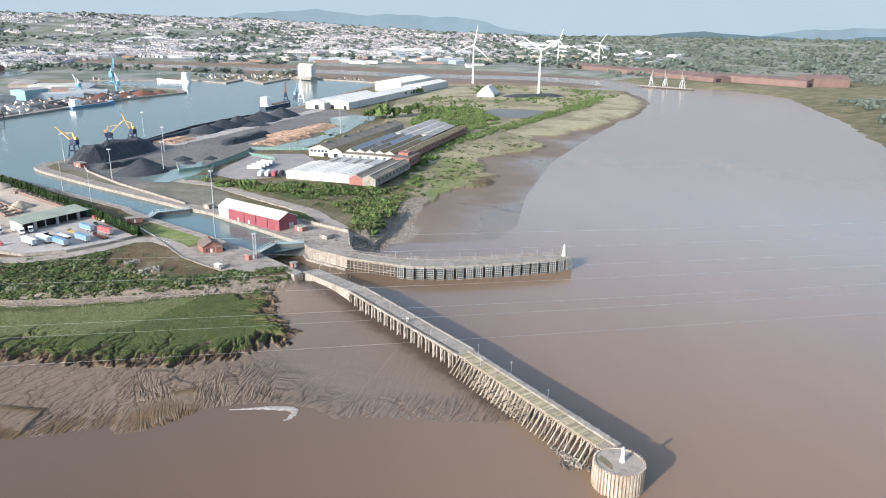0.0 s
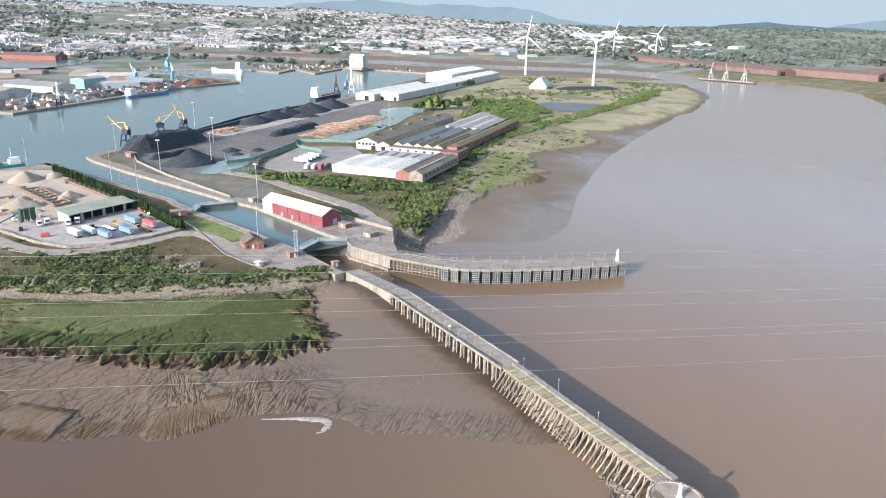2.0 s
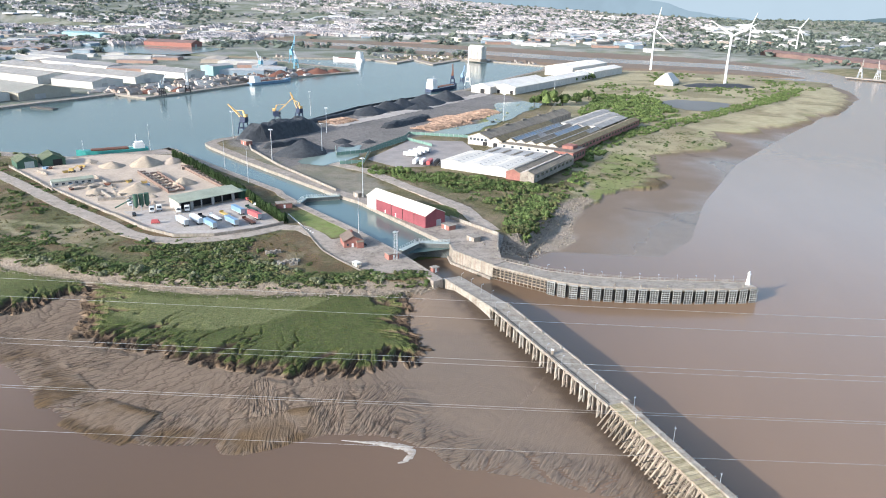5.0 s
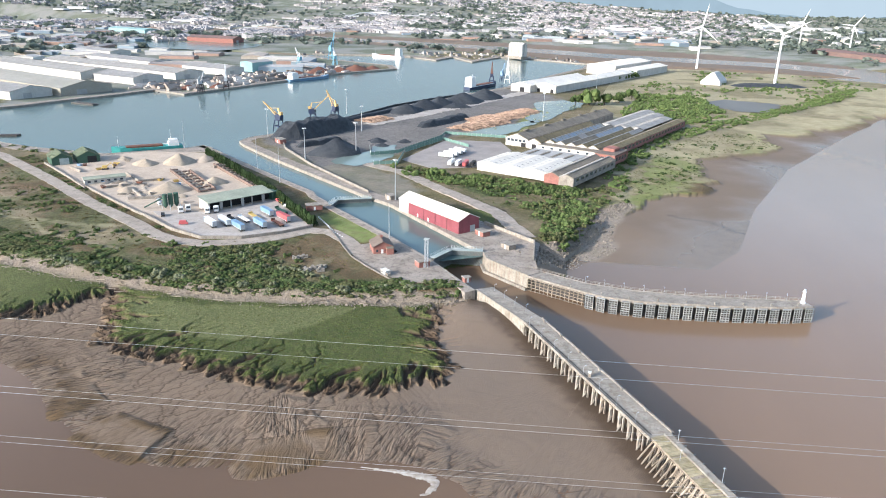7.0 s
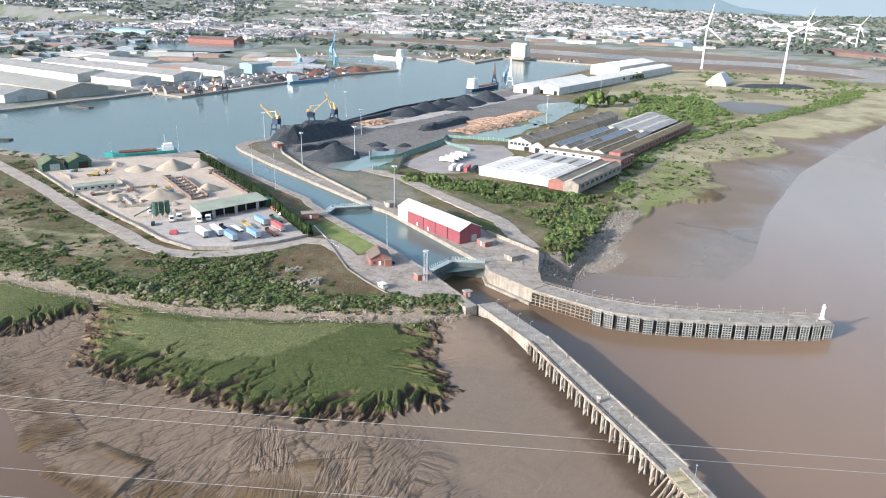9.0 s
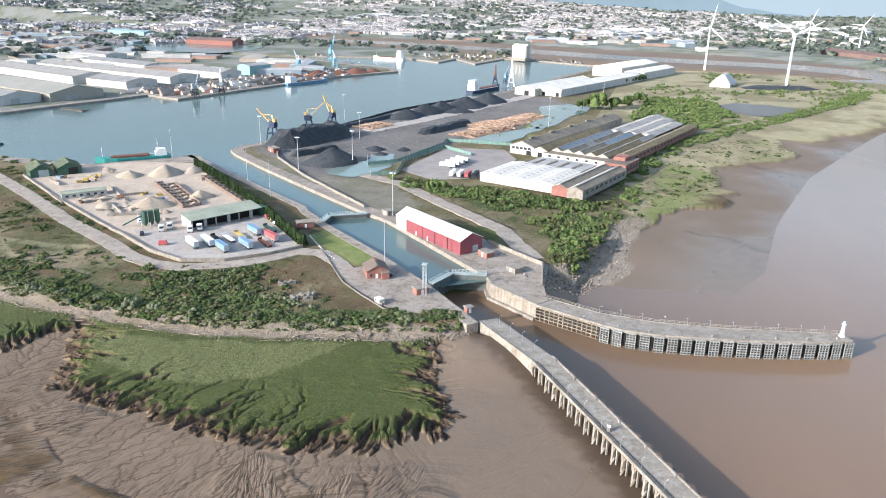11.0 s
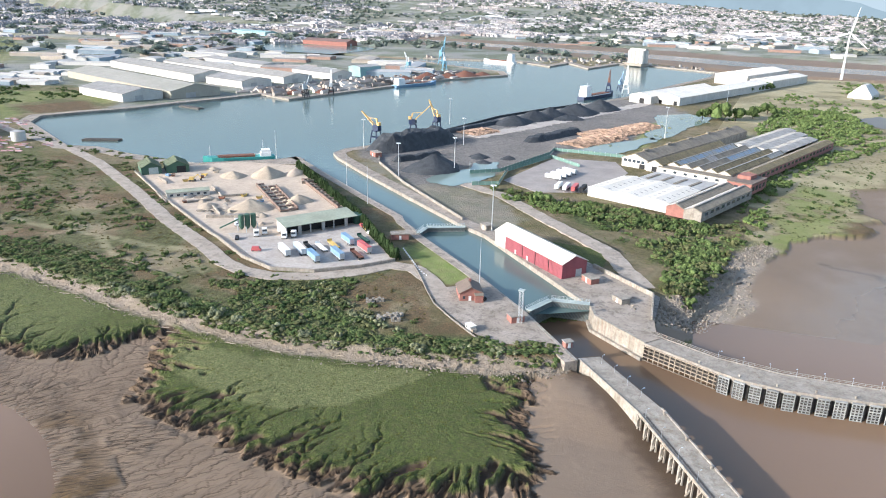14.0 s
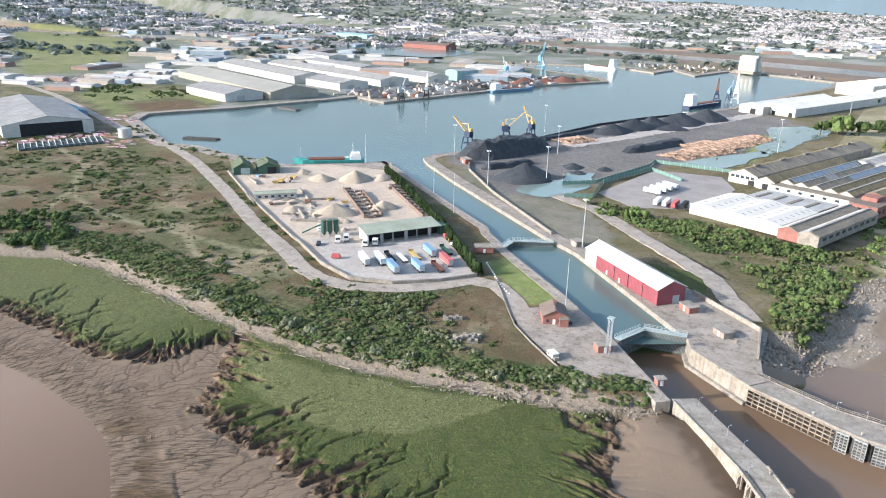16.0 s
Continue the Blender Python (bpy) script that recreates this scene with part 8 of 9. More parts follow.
for k in range(20):
    part("window", box(bmesh.new(), 56.95, 57.1, 109 + k * 7.8, 113.5 + k * 7.8, 2.4, 4.2), M["glass"], dr)
rb = block("rear_works", "pale multi-ridged works at the back of the factory", "works")
for k in range(3):
    ridge_roof(rb, 5 + 13.4 * k, 18.4 + 13.4 * k, 192, (300, 286, 268)[k], 5.8, 7.4, ("cream_roof", "white_roof"), "pale patched sheet roof", 9.0, "white_clad")
part("side_wall", box(bmesh.new(), 5, 5.3, 192.3, 299.7, 0, 5.8), M["white_clad"], rb)
for k, (x, y, a) in enumerate(((-133, 517, -8), (-131.5, 524, -14), (-130, 531, -20), (-128.5, 538, -26))):
    trailer("box", "white_paint", (x, y, LAND + 0.25), a, "white box trailer parked in the factory yard")
for k, x in enumerate((-123.5, -118.5, -113.5, -108.5)):
    trailer("box", ("white_paint", "white_paint", "red", "dark")[k], (x, 496.5, LAND + 0.25), 92, ("white box trailer backed against the fence", "white box trailer backed against the fence", "red box trailer backed against the fence", "dark curtain-sided trailer backed against the fence")[k])

# white sheds at the head of the wharf
TS = "white transit sheds"
gable_shed("transit_shed", (-144.6, 917.0), (-93.0, 1065.0), 27.0, 8.0, 11.5, "white_clad", "bright_roof", "white gabled transit shed with a dark doorway", "warehouse", TS, 6.0, (("start", 8, 14, 5.5, "dark"),))
gable_shed("transit_shed", (-114.0, 920.0), (-30.0, 1162.0), 30.0, 8.5, 12.0, "white_clad", "bright_roof", "very long white transit shed on the wharf", "warehouse", TS, 8.0, (("start", 3, 7, 4.5, "dark"), ("start", 21, 25, 4.5, "dark")))
gable_shed("transit_shed", (-62.0, 1188.0), (-12.0, 1330.0), 47.0, 13.5, 17.0, "white_clad", "bright_roof", "tall white shed behind the long shed", "warehouse", TS, 8.0)
gable_shed("transit_shed", (-29.0, 1168.0), (14.0, 1290.0), 30.0, 10.0, 13.0, "white_clad", "bright_roof", "white shed closing the row of transit sheds", "warehouse", TS, 8.0)
cs = empty("dome_store", "white steep-roofed bulk store with hipped ends", "store", at=(78, 1140, LAND), turn=-14)
cs.scale = (0.6, 0.6, 0.62)
mound([(100, 1120), (150, 1135), (200, 1150)], 40, 4.0, 21, "low spread of dark coal behind the bulk store")
bm = bmesh.new()
base = [(-22, -42), (22, -42), (22, 42), (-22, 42)]
lo = [bm.verts.new((x, y, 0)) for x, y in base]
mid = [bm.verts.new((x, y, 7)) for x, y in base]
hi = [bm.verts.new((x, y, 25)) for x, y in ((-4, -22), (4, -22), (4, 30), (-4, 30))]
for a, b in ((lo, mid), (mid, hi)):
    for k in range(4):
        bm.faces.new((a[k], a[(k + 1) % 4], b[(k + 1) % 4], b[k]))
bm.faces.new(hi)
part("shell", bm, M["white_clad"], cs)
for k in range(3):
    part("buttress", beam(bmesh.new(), (-14 + k * 14, -44, 0), (-12 + k * 12, -38, 9), 1.4), M["white_clad"], cs)
si = empty("grain_silos", "cluster of tall white grain silos by the dock", "silo", at=(-262, 1425, LAND), turn=-32)
for i in range(4):
    for j in range(2):
        part("silo", tube(bmesh.new(), (i * 9 - 13.5, j * 9, 5), (i * 9 - 13.5, j * 9, 27), 4.4, n=16), M["white_clad"], si)
part("plinth", box(bmesh.new(), -18, 18, -5, 14, 0, 5), M["concrete"], si)
part("gantry", box(bmesh.new(), -18, 18, 2, 7, 27, 30), M["grey_roof"], si)


def turbine(x, y, h, r, turn, spin):
    e = empty("wind_turbine", "white three-bladed wind turbine on a tapered tower", "wind turbine", "wind turbines", (x, y, LAND), turn)
    part("tower", tube(bmesh.new(), (0, 0, -1), (0, 0, h), 2.1, 1.2, 16), M["white_paint"], e)
    part("nacelle", box(bmesh.new(), -1.7, 1.7, -3.0, 6.0, h - 0.5, h + 3.0), M["white_paint"], e)
    hub = part("hub", tube(bmesh.new(), (0, -5.2, h + 1.2), (0, -3.0, h + 1.2), 0.6, 1.5, 10), M["white_paint"], e)
    for k in range(3):
        bm = bmesh.new()
        a = radians(spin + 120 * k)
        u, w = Vector((math.cos(a), 0, math.sin(a))), Vector((-math.sin(a), 0, math.cos(a)))
        c = Vector((0, -4.0, h + 1.2))
        rows = [[bm.verts.new(c + u * s + w * q + Vector((0, dy, 0))) for q, dy in ((-t, 0), (0, -t * 0.35), (t * 0.6, 0), (0, t * 0.35))] for s, t in ((0.8, 0.9), (r * 0.2, 2.1), (r * 0.6, 1.3), (r, 0.25))]
        for p, q in zip(rows, rows[1:]):
            for i in range(4):
                bm.faces.new((p[i], p[(i + 1) % 4], q[(i + 1) % 4], q[i]))
        bm.faces.new(rows[0])
        bm.faces.new(rows[-1][::-1])
        part("blade", bm, M["white_paint"], hub)


turbine(161, 1165, 68, 38, 8, 28)
turbine(64, 1395, 68, 38, 8, 80)
turbine(365, 2300, 64, 38, 8, 70)
turbine(482, 2250, 58, 36, 8, 55)

# ---------------------------------------------------------------- plants
def leaf_cloud(seed, n, leaf, lobes=5, tall=1.0, core=True):
    """A bush of about one metre radius: a dark heart and many small leaf sprays on uneven lobes."""
    g = np.random.default_rng(seed)
    cen = np.stack([g.uniform(-0.75, 0.75, lobes), g.uniform(-0.75, 0.75, lobes), g.uniform(0.15, 0.72, lobes) * tall], 1)
    rad = g.uniform(0.30, 0.56, lobes)
    k = g.integers(0, lobes, n)
    u = g.normal(size=(n, 3))
    u /= np.linalg.norm(u, axis=1)[:, None]
    u[:, 2] = np.abs(u[:, 2]) * 0.9 - 0.25
    p = cen[k] + u * (rad[k] * g.uniform(0.72, 1.12, n))[:, None] * np.array([1, 1, tall])
    p[:, 2] = np.maximum(p[:, 2], 0.02)
    a = g.normal(size=(n, 3)) + u * 0.4
    a /= np.linalg.norm(a, axis=1)[:, None]
    b = np.cross(a, u + 0.3 * g.normal(size=(n, 3)))
    b /= np.linalg.norm(b, axis=1)[:, None] + 1e-9
    s = leaf * g.uniform(0.6, 1.4, n)[:, None]
    v = np.stack([p - a * s, p - b * s * 0.6, p + a * s, p + b * s * 0.6], 1).reshape(-1, 3)
    f = np.arange(4 * n).reshape(-1, 4)
    if core:
        bm = bmesh.new()
        bmesh.ops.create_icosphere(bm, subdivisions=1, radius=1.0)
        cv = np.array([x.co[:] for x in bm.verts])
        cf = np.array([[x.index for x in q.verts] for q in bm.faces])
        bm.free()
        for c, r in zip(cen, rad):
            w = cv * r * 0.86 * np.array([1, 1, tall]) * g.uniform(0.85, 1.12, (len(cv), 1)) + c
            w[:, 2] = np.maximum(w[:, 2], 0.0)
            f = np.concatenate([f, np.concatenate([cf, cf[:, 2:]], 1) + len(v)])
            v = np.concatenate([v, w])
    return v, f


def quad_to_tri(f):
    """Quads to triangles, dropping the doubled corner of folded ones."""
    t1, t2 = f[:, [0, 1, 2]], f[:, [0, 2, 3]]
    return np.concatenate([t1, t2[t2[:, 1] != t2[:, 2]]])


def ground_z(x, y):
    """Ground height by the ground's own grid."""
    i = np.clip(np.searchsorted(gy, y) - 1, 0, len(gy) - 2)
    j = np.clip(np.searchsorted(gx, x) - 1, 0, len(gx) - 2)
    return Z.reshape(shape)[i, j]


def planted(name, spots, templates, material, label, seed, category="shrubs"):
    """Many bushes joined: spots of x, y, radius, height."""
    g = np.random.default_rng(seed)
    vs, fs, at = [], [], 0
    for x, y, r, h in spots:
        v, f = templates[g.integers(len(templates))]
        a = g.uniform(0, 6.3)
        c, s = math.cos(a), math.sin(a)
        w = np.stack([(v[:, 0] * c - v[:, 1] * s) * r + x, (v[:, 0] * s + v[:, 1] * c) * r + y, v[:, 2] * h], 1)
        vs.append(w)
        fs.append(f + at)
        at += len(v)
    v = np.concatenate(vs).astype(float)
    zz = np.repeat(ground_z(np.array([s[0] for s in spots]), np.array([s[1] for s in spots])), [len(q) for q in vs])
    v[:, 2] += zz - 0.15
    return tagged(new(name, quick_mesh(name, v, np.concatenate(fs), material)), label, category, kind="stuff")


def scatter(poly, n, r0, r1, seed, tall=(0.7, 1.1), clump=0.0, patch=12.0):
    """Random spots in a polygon, denser where the patches are."""
    g = np.random.default_rng(seed)
    p = np.array(poly)
    lo, hi = p.min(0), p.max(0)
    x, y = g.uniform(lo[0], hi[0], n * 12), g.uniform(lo[1], hi[1], n * 12)
    ok = inside(poly, x, y) & (fbm(x + 200, y + 70, patch, 3) > clump)
    x, y = x[ok][:n], y[ok][:n]
    r = r0 + (r1 - r0) * g.random(len(x)) ** 1.6
    return [(a, b, q, q * g.uniform(*tall)) for a, b, q in zip(x, y, r)]


def band(line, d0, d1):
    return offset_line(line, d0) + offset_line(line, d1)[::-1]


def tri_templates(k, n, leaf, **kw):
    return [(v, quad_to_tri(f)) for v, f in (leaf_cloud(100 + k + i, n, leaf, **kw) for i in range(5))]


NEAR = tri_templates(0, 104, 0.105, lobes=7)
MID = tri_templates(40, 46, 0.17, lobes=5)
FAR = tri_templates(80, 11, 0.40, lobes=2)
NEAR = NEAR + tri_templates(20, 96, 0.115, lobes=6)
TREE = tri_templates(120, 150, 0.13, lobes=8, tall=1.2)

bank_line = BANK_E[1:14]
dense = scatter(band(bank_line[:9], -3.0, -15), 900, 0.7, 2.2, 1, clump=0.30)
dense += scatter(band(bank_line[8:], -3.0, -26), 950, 0.7, 2.3, 2, clump=0.36)
dense += scatter([(-192, 299), (-170, 305), (-152, 318), (-146, 298), (-100, 275), (-128, 268), (-168, 264), (-197, 286)], 420, 0.9, 2.7, 3, clump=0.45)
dense += scatter(band(ROAD[5:12], 5.5, 15), 300, 0.8, 2.3, 4, clump=0.40)
dense += scatter(band(ROAD[4:9], 15, 70), 260, 0.7, 2.6, 5, clump=0.54)
dense += scatter([(-520, 280), (-330, 262), (-300, 275), (-350, 330), (-440, 385), (-560, 420), (-620, 360)], 380, 0.9, 3.2, 6, clump=0.54, patch=26)
dense += scatter([(-520, 280), (-330, 262), (-292, 268), (-296, 300), (-420, 395), (-560, 420), (-620, 360)], 360, 0.7, 2.2, 61, clump=0.46, patch=18)
keep = np.array([s[:2] for s in dense])
free = ~inside([(-372, 400), (-350, 437), (-335, 470), (-292, 474), (-143, 341), (-158, 323), (-171, 311), (-188, 305), (-207, 311), (-243, 330), (-312, 367)], keep[:, 0], keep[:, 1])
free &= (nearest(ROAD, keep[:, 0], keep[:, 1], False)[0] > 5.0) & (keep[:, 0] < -60)
free &= ~inside([(-150, 318), (-138, 326), (-128, 318), (-112, 300), (-107, 288), (-124, 284), (-142, 296)], keep[:, 0], keep[:, 1])
dense = [(s[0], s[1], s[2] * 1.1, s[3] * 0.62) for s, ok in zip(dense, free) if ok]
planted("scrub_fresh", dense[1::4], NEAR, M["leaf_mid"], "green hawthorn and bramble scrub", 27)
planted("scrub_east", dense[0::4], NEAR, M["leaf"], "dense dark green bramble and hawthorn scrub", 31)
planted("scrub_olive", dense[2::4] + dense[3::8], NEAR, M["leaf_olive"], "olive-brown thorn scrub", 30)
pale = scatter(band(bank_line[:10], -3, -8), 40, 1.4, 2.9, 7, clump=0.42) + scatter([(-160, 310), (-150, 298), (-100, 276), (-120, 272), (-180, 292)], 24, 1.4, 2.6, 8)
planted("willow_scrub", pale, NEAR, M["leaf_pale"], "pale grey-green flowering bushes among the scrub", 32)
W_SCRUB = [(-154, 476), (-128, 480), (-107, 474), (-62, 470), (-36, 470), (-22, 486), (-12, 470), (-20, 430), (-20, 398), (-30, 352), (-41, 358), (-40, 385), (-60, 410), (-90, 440), (-120, 455)]
wdense = scatter(W_SCRUB, 620, 0.8, 2.6, 9, clump=0.44) + scatter([(-40, 440), (-24, 440), (-20, 398), (-30, 352), (-42, 364), (-42, 400)], 260, 1.2, 3.2, 10) + scatter([(-100, 474), (-40, 470), (-30, 455), (-60, 448), (-95, 458)], 160, 1.6, 3.4, 11)
planted("scrub_west_olive", wdense[1::3], NEAR, M["leaf_olive"], "olive scrub between sheds and river wall", 29)
planted("scrub_west_green", wdense[2::3], NEAR, M["leaf_bright"], "fresh green scrub between sheds and river wall", 28)
planted("scrub_west", wdense[0::3], NEAR, M["leaf"], "dense green scrub between sheds and river wall", 33)
planted("scrub_bright", scatter([(-150, 462), (-115, 470), (-95, 455), (-110, 445)], 60, 1.2, 2.8, 12) + scatter(W_SCRUB, 120, 0.8, 2.0, 13), NEAR, M["leaf_bright"], "bright green young bushes", 34)
shore_band = [(-20, 486), (-24, 545), (4, 668), (52, 762), (112, 862), (195, 1015), (255, 1165), (270, 1165), (214, 1010), (130, 855), (70, 752), (20, 655), (-8, 540), (-8, 480)]
planted("shore_bushes", scatter(shore_band, 900, 1.3, 3.4, 14), MID, M["leaf_bright"], "belt of dark bushes along the river shore", 35)
planted("young_wood", scatter([(-14, 960), (40, 965), (60, 930), (75, 815), (25, 735), (-6, 720), (-30, 780)], 900, 1.6, 4.0, 15), MID, M["leaf_bright"], "bright spring-green young wood", 36)
north = scatter([(-60, 800), (-20, 1150), (60, 1060), (40, 1330), (250, 1330), (300, 1190), (230, 1040), (130, 930), (60, 960), (-20, 960)], 420, 1.6, 3.8, 16, clump=0.54, patch=40)
planted("north_scrub", north, MID, M["leaf_bright"], "patches of scrub on rough ground", 37)
planted("dock_bushes", scatter([(-700, 545), (-760, 545), (-850, 600), (-780, 680), (-690, 640), (-690, 612)], 110, 1.5, 4.0, 81, clump=0.5, patch=30) + scatter([(-560, 452), (-430, 425), (-425, 432), (-470, 448), (-560, 470)], 60, 0.8, 2.2, 82), MID, M["leaf"], "low bushes on rough grass beside the dock", 83)
planted("thicket", scatter([(-375, 246), (-330, 252), (-318, 266), (-345, 288), (-385, 282)], 80, 2.0, 4.2, 84, (0.8, 1.1)), NEAR, M["leaf"], "tall dark thicket on the bank", 85)
planted("mossy_growth", scatter([(-160, 600), (-100, 610), (-92, 760), (-60, 840), (-80, 870), (-125, 780)], 60, 0.7, 1.6, 17, clump=0.5), MID, M["leaf_pale"], "thin weeds round the flooded ground", 38)

# low tussocks give the marsh its nap
tus = scatter([(-58, 288), (-64, 252), (-56, 228), (-80, 217), (-150, 220), (-165, 224), (-180, 242), (-150, 249), (-110, 258), (-84, 272)], 3400, 0.3, 0.75, 18, (0.15, 0.35), 0.36, 9.0)
planted("marsh_tussocks", tus, FAR, M["marsh_grass"], "tussocks of marsh grass", 39, "grass")


E_FIELD = [(-300, 300), (-215, 262), (-170, 262), (-110, 282), (-112, 302), (-142, 328), (-160, 316), (-186, 300), (-214, 303), (-280, 336), (-420, 405), (-470, 400), (-420, 330)]
TUFT = tri_templates(160, 9, 0.42, lobes=2)
planted("dry_tussocks", scatter(E_FIELD, 1700, 0.35, 1.0, 51, (0.35, 0.7), 0.44, 14.0), TUFT, M["dry_grass"], "tufts of dry brown and olive grass", 52, "grass")
planted("field_bushes", scatter(E_FIELD, 420, 0.7, 2.3, 53, (0.6, 1.0), 0.50, 20.0), MID, M["leaf_mid"], "scattered low bushes on rough ground", 54)


planted("shore_tussocks", scatter(MEADOW_W, 1100, 0.4, 1.5, 55, (0.3, 0.6), 0.40, 14.0) + scatter([(-150, 462), (-128, 470), (-60, 466), (-30, 440), (-40, 385), (-75, 400), (-110, 430), (-145, 455)], 700, 0.4, 1.2, 57, (0.3, 0.7), 0.42, 12.0), TUFT, M["leaf_olive"], "tussocks of rough olive grass", 56, "grass")
planted("meadow_bushes", scatter(MEADOW_W, 90, 0.8, 2.2, 58, (0.6, 0.9), 0.5, 20.0), MID, M["leaf"], "scattered bushes on the shore meadow", 59)


def tree(x, y, r, h, mt, label, seed):
    e = empty("tree", label, "tree", "single trees", (x, y, LAND))
    g = random.Random(seed)
    bm = tube(bmesh.new(), (0, 0, -0.3), (0, 0, h * 0.45), 0.05 * r + 0.12, 0.03 * r + 0.05, 8)
    for k in range(6):
        a = k * 1.05 + g.random()
        tube(bm, (0, 0, h * (0.25 + 0.03 * k)), (math.cos(a) * r * 0.55, math.sin(a) * r * 0.55, h * 0.62), 0.09, 0.04, 6)
    part("trunk", bm, M["bark"], e)
    v, f = TREE[seed % 5]
    v = v * np.array([r, r, h * 0.62]) + np.array([0, 0, h * 0.18])
    cr = tagged(new("crown", quick_mesh("crown", v, f, M[mt])))
    cr.parent = e
    return e


tree(-66, 838, 12, 20, "leaf_bright", "large dark green tree standing alone", 1)
for k, (x, y, r, h) in enumerate(((-50, 842, 9, 15), (-36, 868, 9, 14), (-24, 905, 9, 13), (-80, 835, 7, 13), (-128, 462, 3.2, 5), (-121, 465, 3.8, 5.5), (-156, 473, 3, 4.5))):
    tree(x, y, r, h, "leaf_bright" if k > 3 else "leaf", "leafy green tree among scrub", k + 2)

rg = random.Random(77)
for p, d in along([(-103, 985), (-82, 1040), (-56, 1110), (-28, 1172)], 11.0):
    tree(p.x + rg.uniform(-2, 2), p.y + rg.uniform(-2, 2), rg.uniform(5, 7.5), rg.uniform(8, 11), "leaf", "dark leafy tree in a belt beside the white shed", rg.randrange(50))
# conifer hedge along the yard
con = empty("conifer", "dark green clipped conifer in a tall hedge", "conifer", "hedge conifers", (0, 0, LAND))
v, f = leaf_cloud(77, 120, 0.15, lobes=7, tall=1.7)
g = np.random.default_rng(4)
cone_v = v * np.array([1, 1, 1.0])
cone_v[:, :2] *= (1.15 - 0.42 * np.clip(cone_v[:, 2:3] / 1.9, 0, 1))
cr = new("crown", quick_mesh("crown", cone_v * np.array([2.0, 2.0, 3.4]), quad_to_tri(f), M["leaf_dark"]))
cr.parent = con
part("trunk", tube(bmesh.new(), (0, 0, -0.2), (0, 0, 3.0), 0.16, 0.08, 6), M["bark"], con)
HEDGE = [(-288.5, 463.0), (-249.0, 431.0), (-195.0, 385.0), (-165.0, 357.0), (-147.5, 341.0)]
rg = random.Random(21)
for i, (p, d) in enumerate(along(HEDGE, 2.15)):
    m = pose(p.x + rg.uniform(-0.3, 0.3), p.y + rg.uniform(-0.3, 0.3), LAND, 0, 0, rg.uniform(0, 360)) @ Matrix.Diagonal((1.0, 1.0, rg.uniform(0.85, 1.12), 1))
    if i == 0:
        con.matrix_basis = m
    else:
        copy_thing(con, m)

# rubble and driftwood along the bank
bm = bmesh.new()
rg = random.Random(9)


def stone(bm, x, y, z, s):
    m = Matrix.Translation((x, y, z)) @ Euler((rg.uniform(0, 6), rg.uniform(0, 6), rg.uniform(0, 6))).to_matrix().to_4x4() @ Matrix.Diagonal((s * rg.uniform(0.6, 1.5), s * rg.uniform(0.5, 1.0), s * rg.uniform(0.4, 0.8), 1))
    vs = [bm.verts.new(m @ Vector((a * rg.uniform(0.3, 0.55), b * rg.uniform(0.3, 0.55), c * rg.uniform(0.3, 0.55)))) for c in (-1, 1) for b in (-1, 1) for a in (-1, 1)]
    for idx in ((0, 2, 3, 1), (4, 5, 7, 6), (0, 1, 5, 4), (2, 6, 7, 3), (0, 4, 6, 2), (1, 3, 7, 5)):
        bm.faces.new([vs[i] for i in idx])


for p, d in along(BANK_E[1:13], 0.22):
    n = Vector((-d.y, d.x, 0))
    o = rg.gauss(-0.2, 2.3)
    q = p - n * o
    stone(bm, q.x, q.y, float(ground_z(np.array([q.x]), np.array([q.y]))[0]) + 0.1, rg.choice((0.22, 0.3, 0.4, 0.6)))
for p, d in along(BANK_E[1:6], 0.5):
    n = Vector((-d.y, d.x, 0))
    q = p - n * rg.gauss(-0.5, 1.6)
    stone(bm, q.x, q.y, float(ground_z(np.array([q.x]), np.array([q.y]))[0]) + 0.2, rg.choice((0.4, 0.6, 0.95)))
for x, y, r, h in scatter(SHINGLE, 900, 0.3, 1.3, 44):
    stone(bm, x, y, float(ground_z(np.array([x]), np.array([y]))[0]) + 0.1, r)
for x, y, r, h in scatter([(-46, 352), (-38, 330), (-20, 345), (-24, 372), (-34, 356)], 460, 0.4, 1.2, 45):
    stone(bm, x, y, float(ground_z(np.array([x]), np.array([y]))[0]) + 0.1, r)
tagged(bm_object("rubble", bm, M["stone"]), "tumbled pale stones and broken concrete along the bank", "rubble", kind="stuff")
bm = bmesh.new()
for p, d in along(BANK_E[3:13], 4.2):
    n = Vector((-d.y, d.x, 0))
    q = p - n * rg.uniform(-3.5, 1.5)
    a = rg.uniform(-0.5, 0.5)
    v = Vector((d.x * math.cos(a) - d.y * math.sin(a), d.x * math.sin(a) + d.y * math.cos(a), 0)) * rg.uniform(0.8, 2.6)
    z = float(ground_z(np.array([q.x]), np.array([q.y]))[0]) + 0.35
    beam(bm, (q.x - v.x, q.y - v.y, z), (q.x + v.x, q.y + v.y, z + rg.uniform(-0.2, 0.2)), rg.uniform(0.12, 0.3))
tagged(bm_object("driftwood", bm, M["crib_timber"]), "bleached driftwood stranded along the bank", "driftwood", kind="stuff")

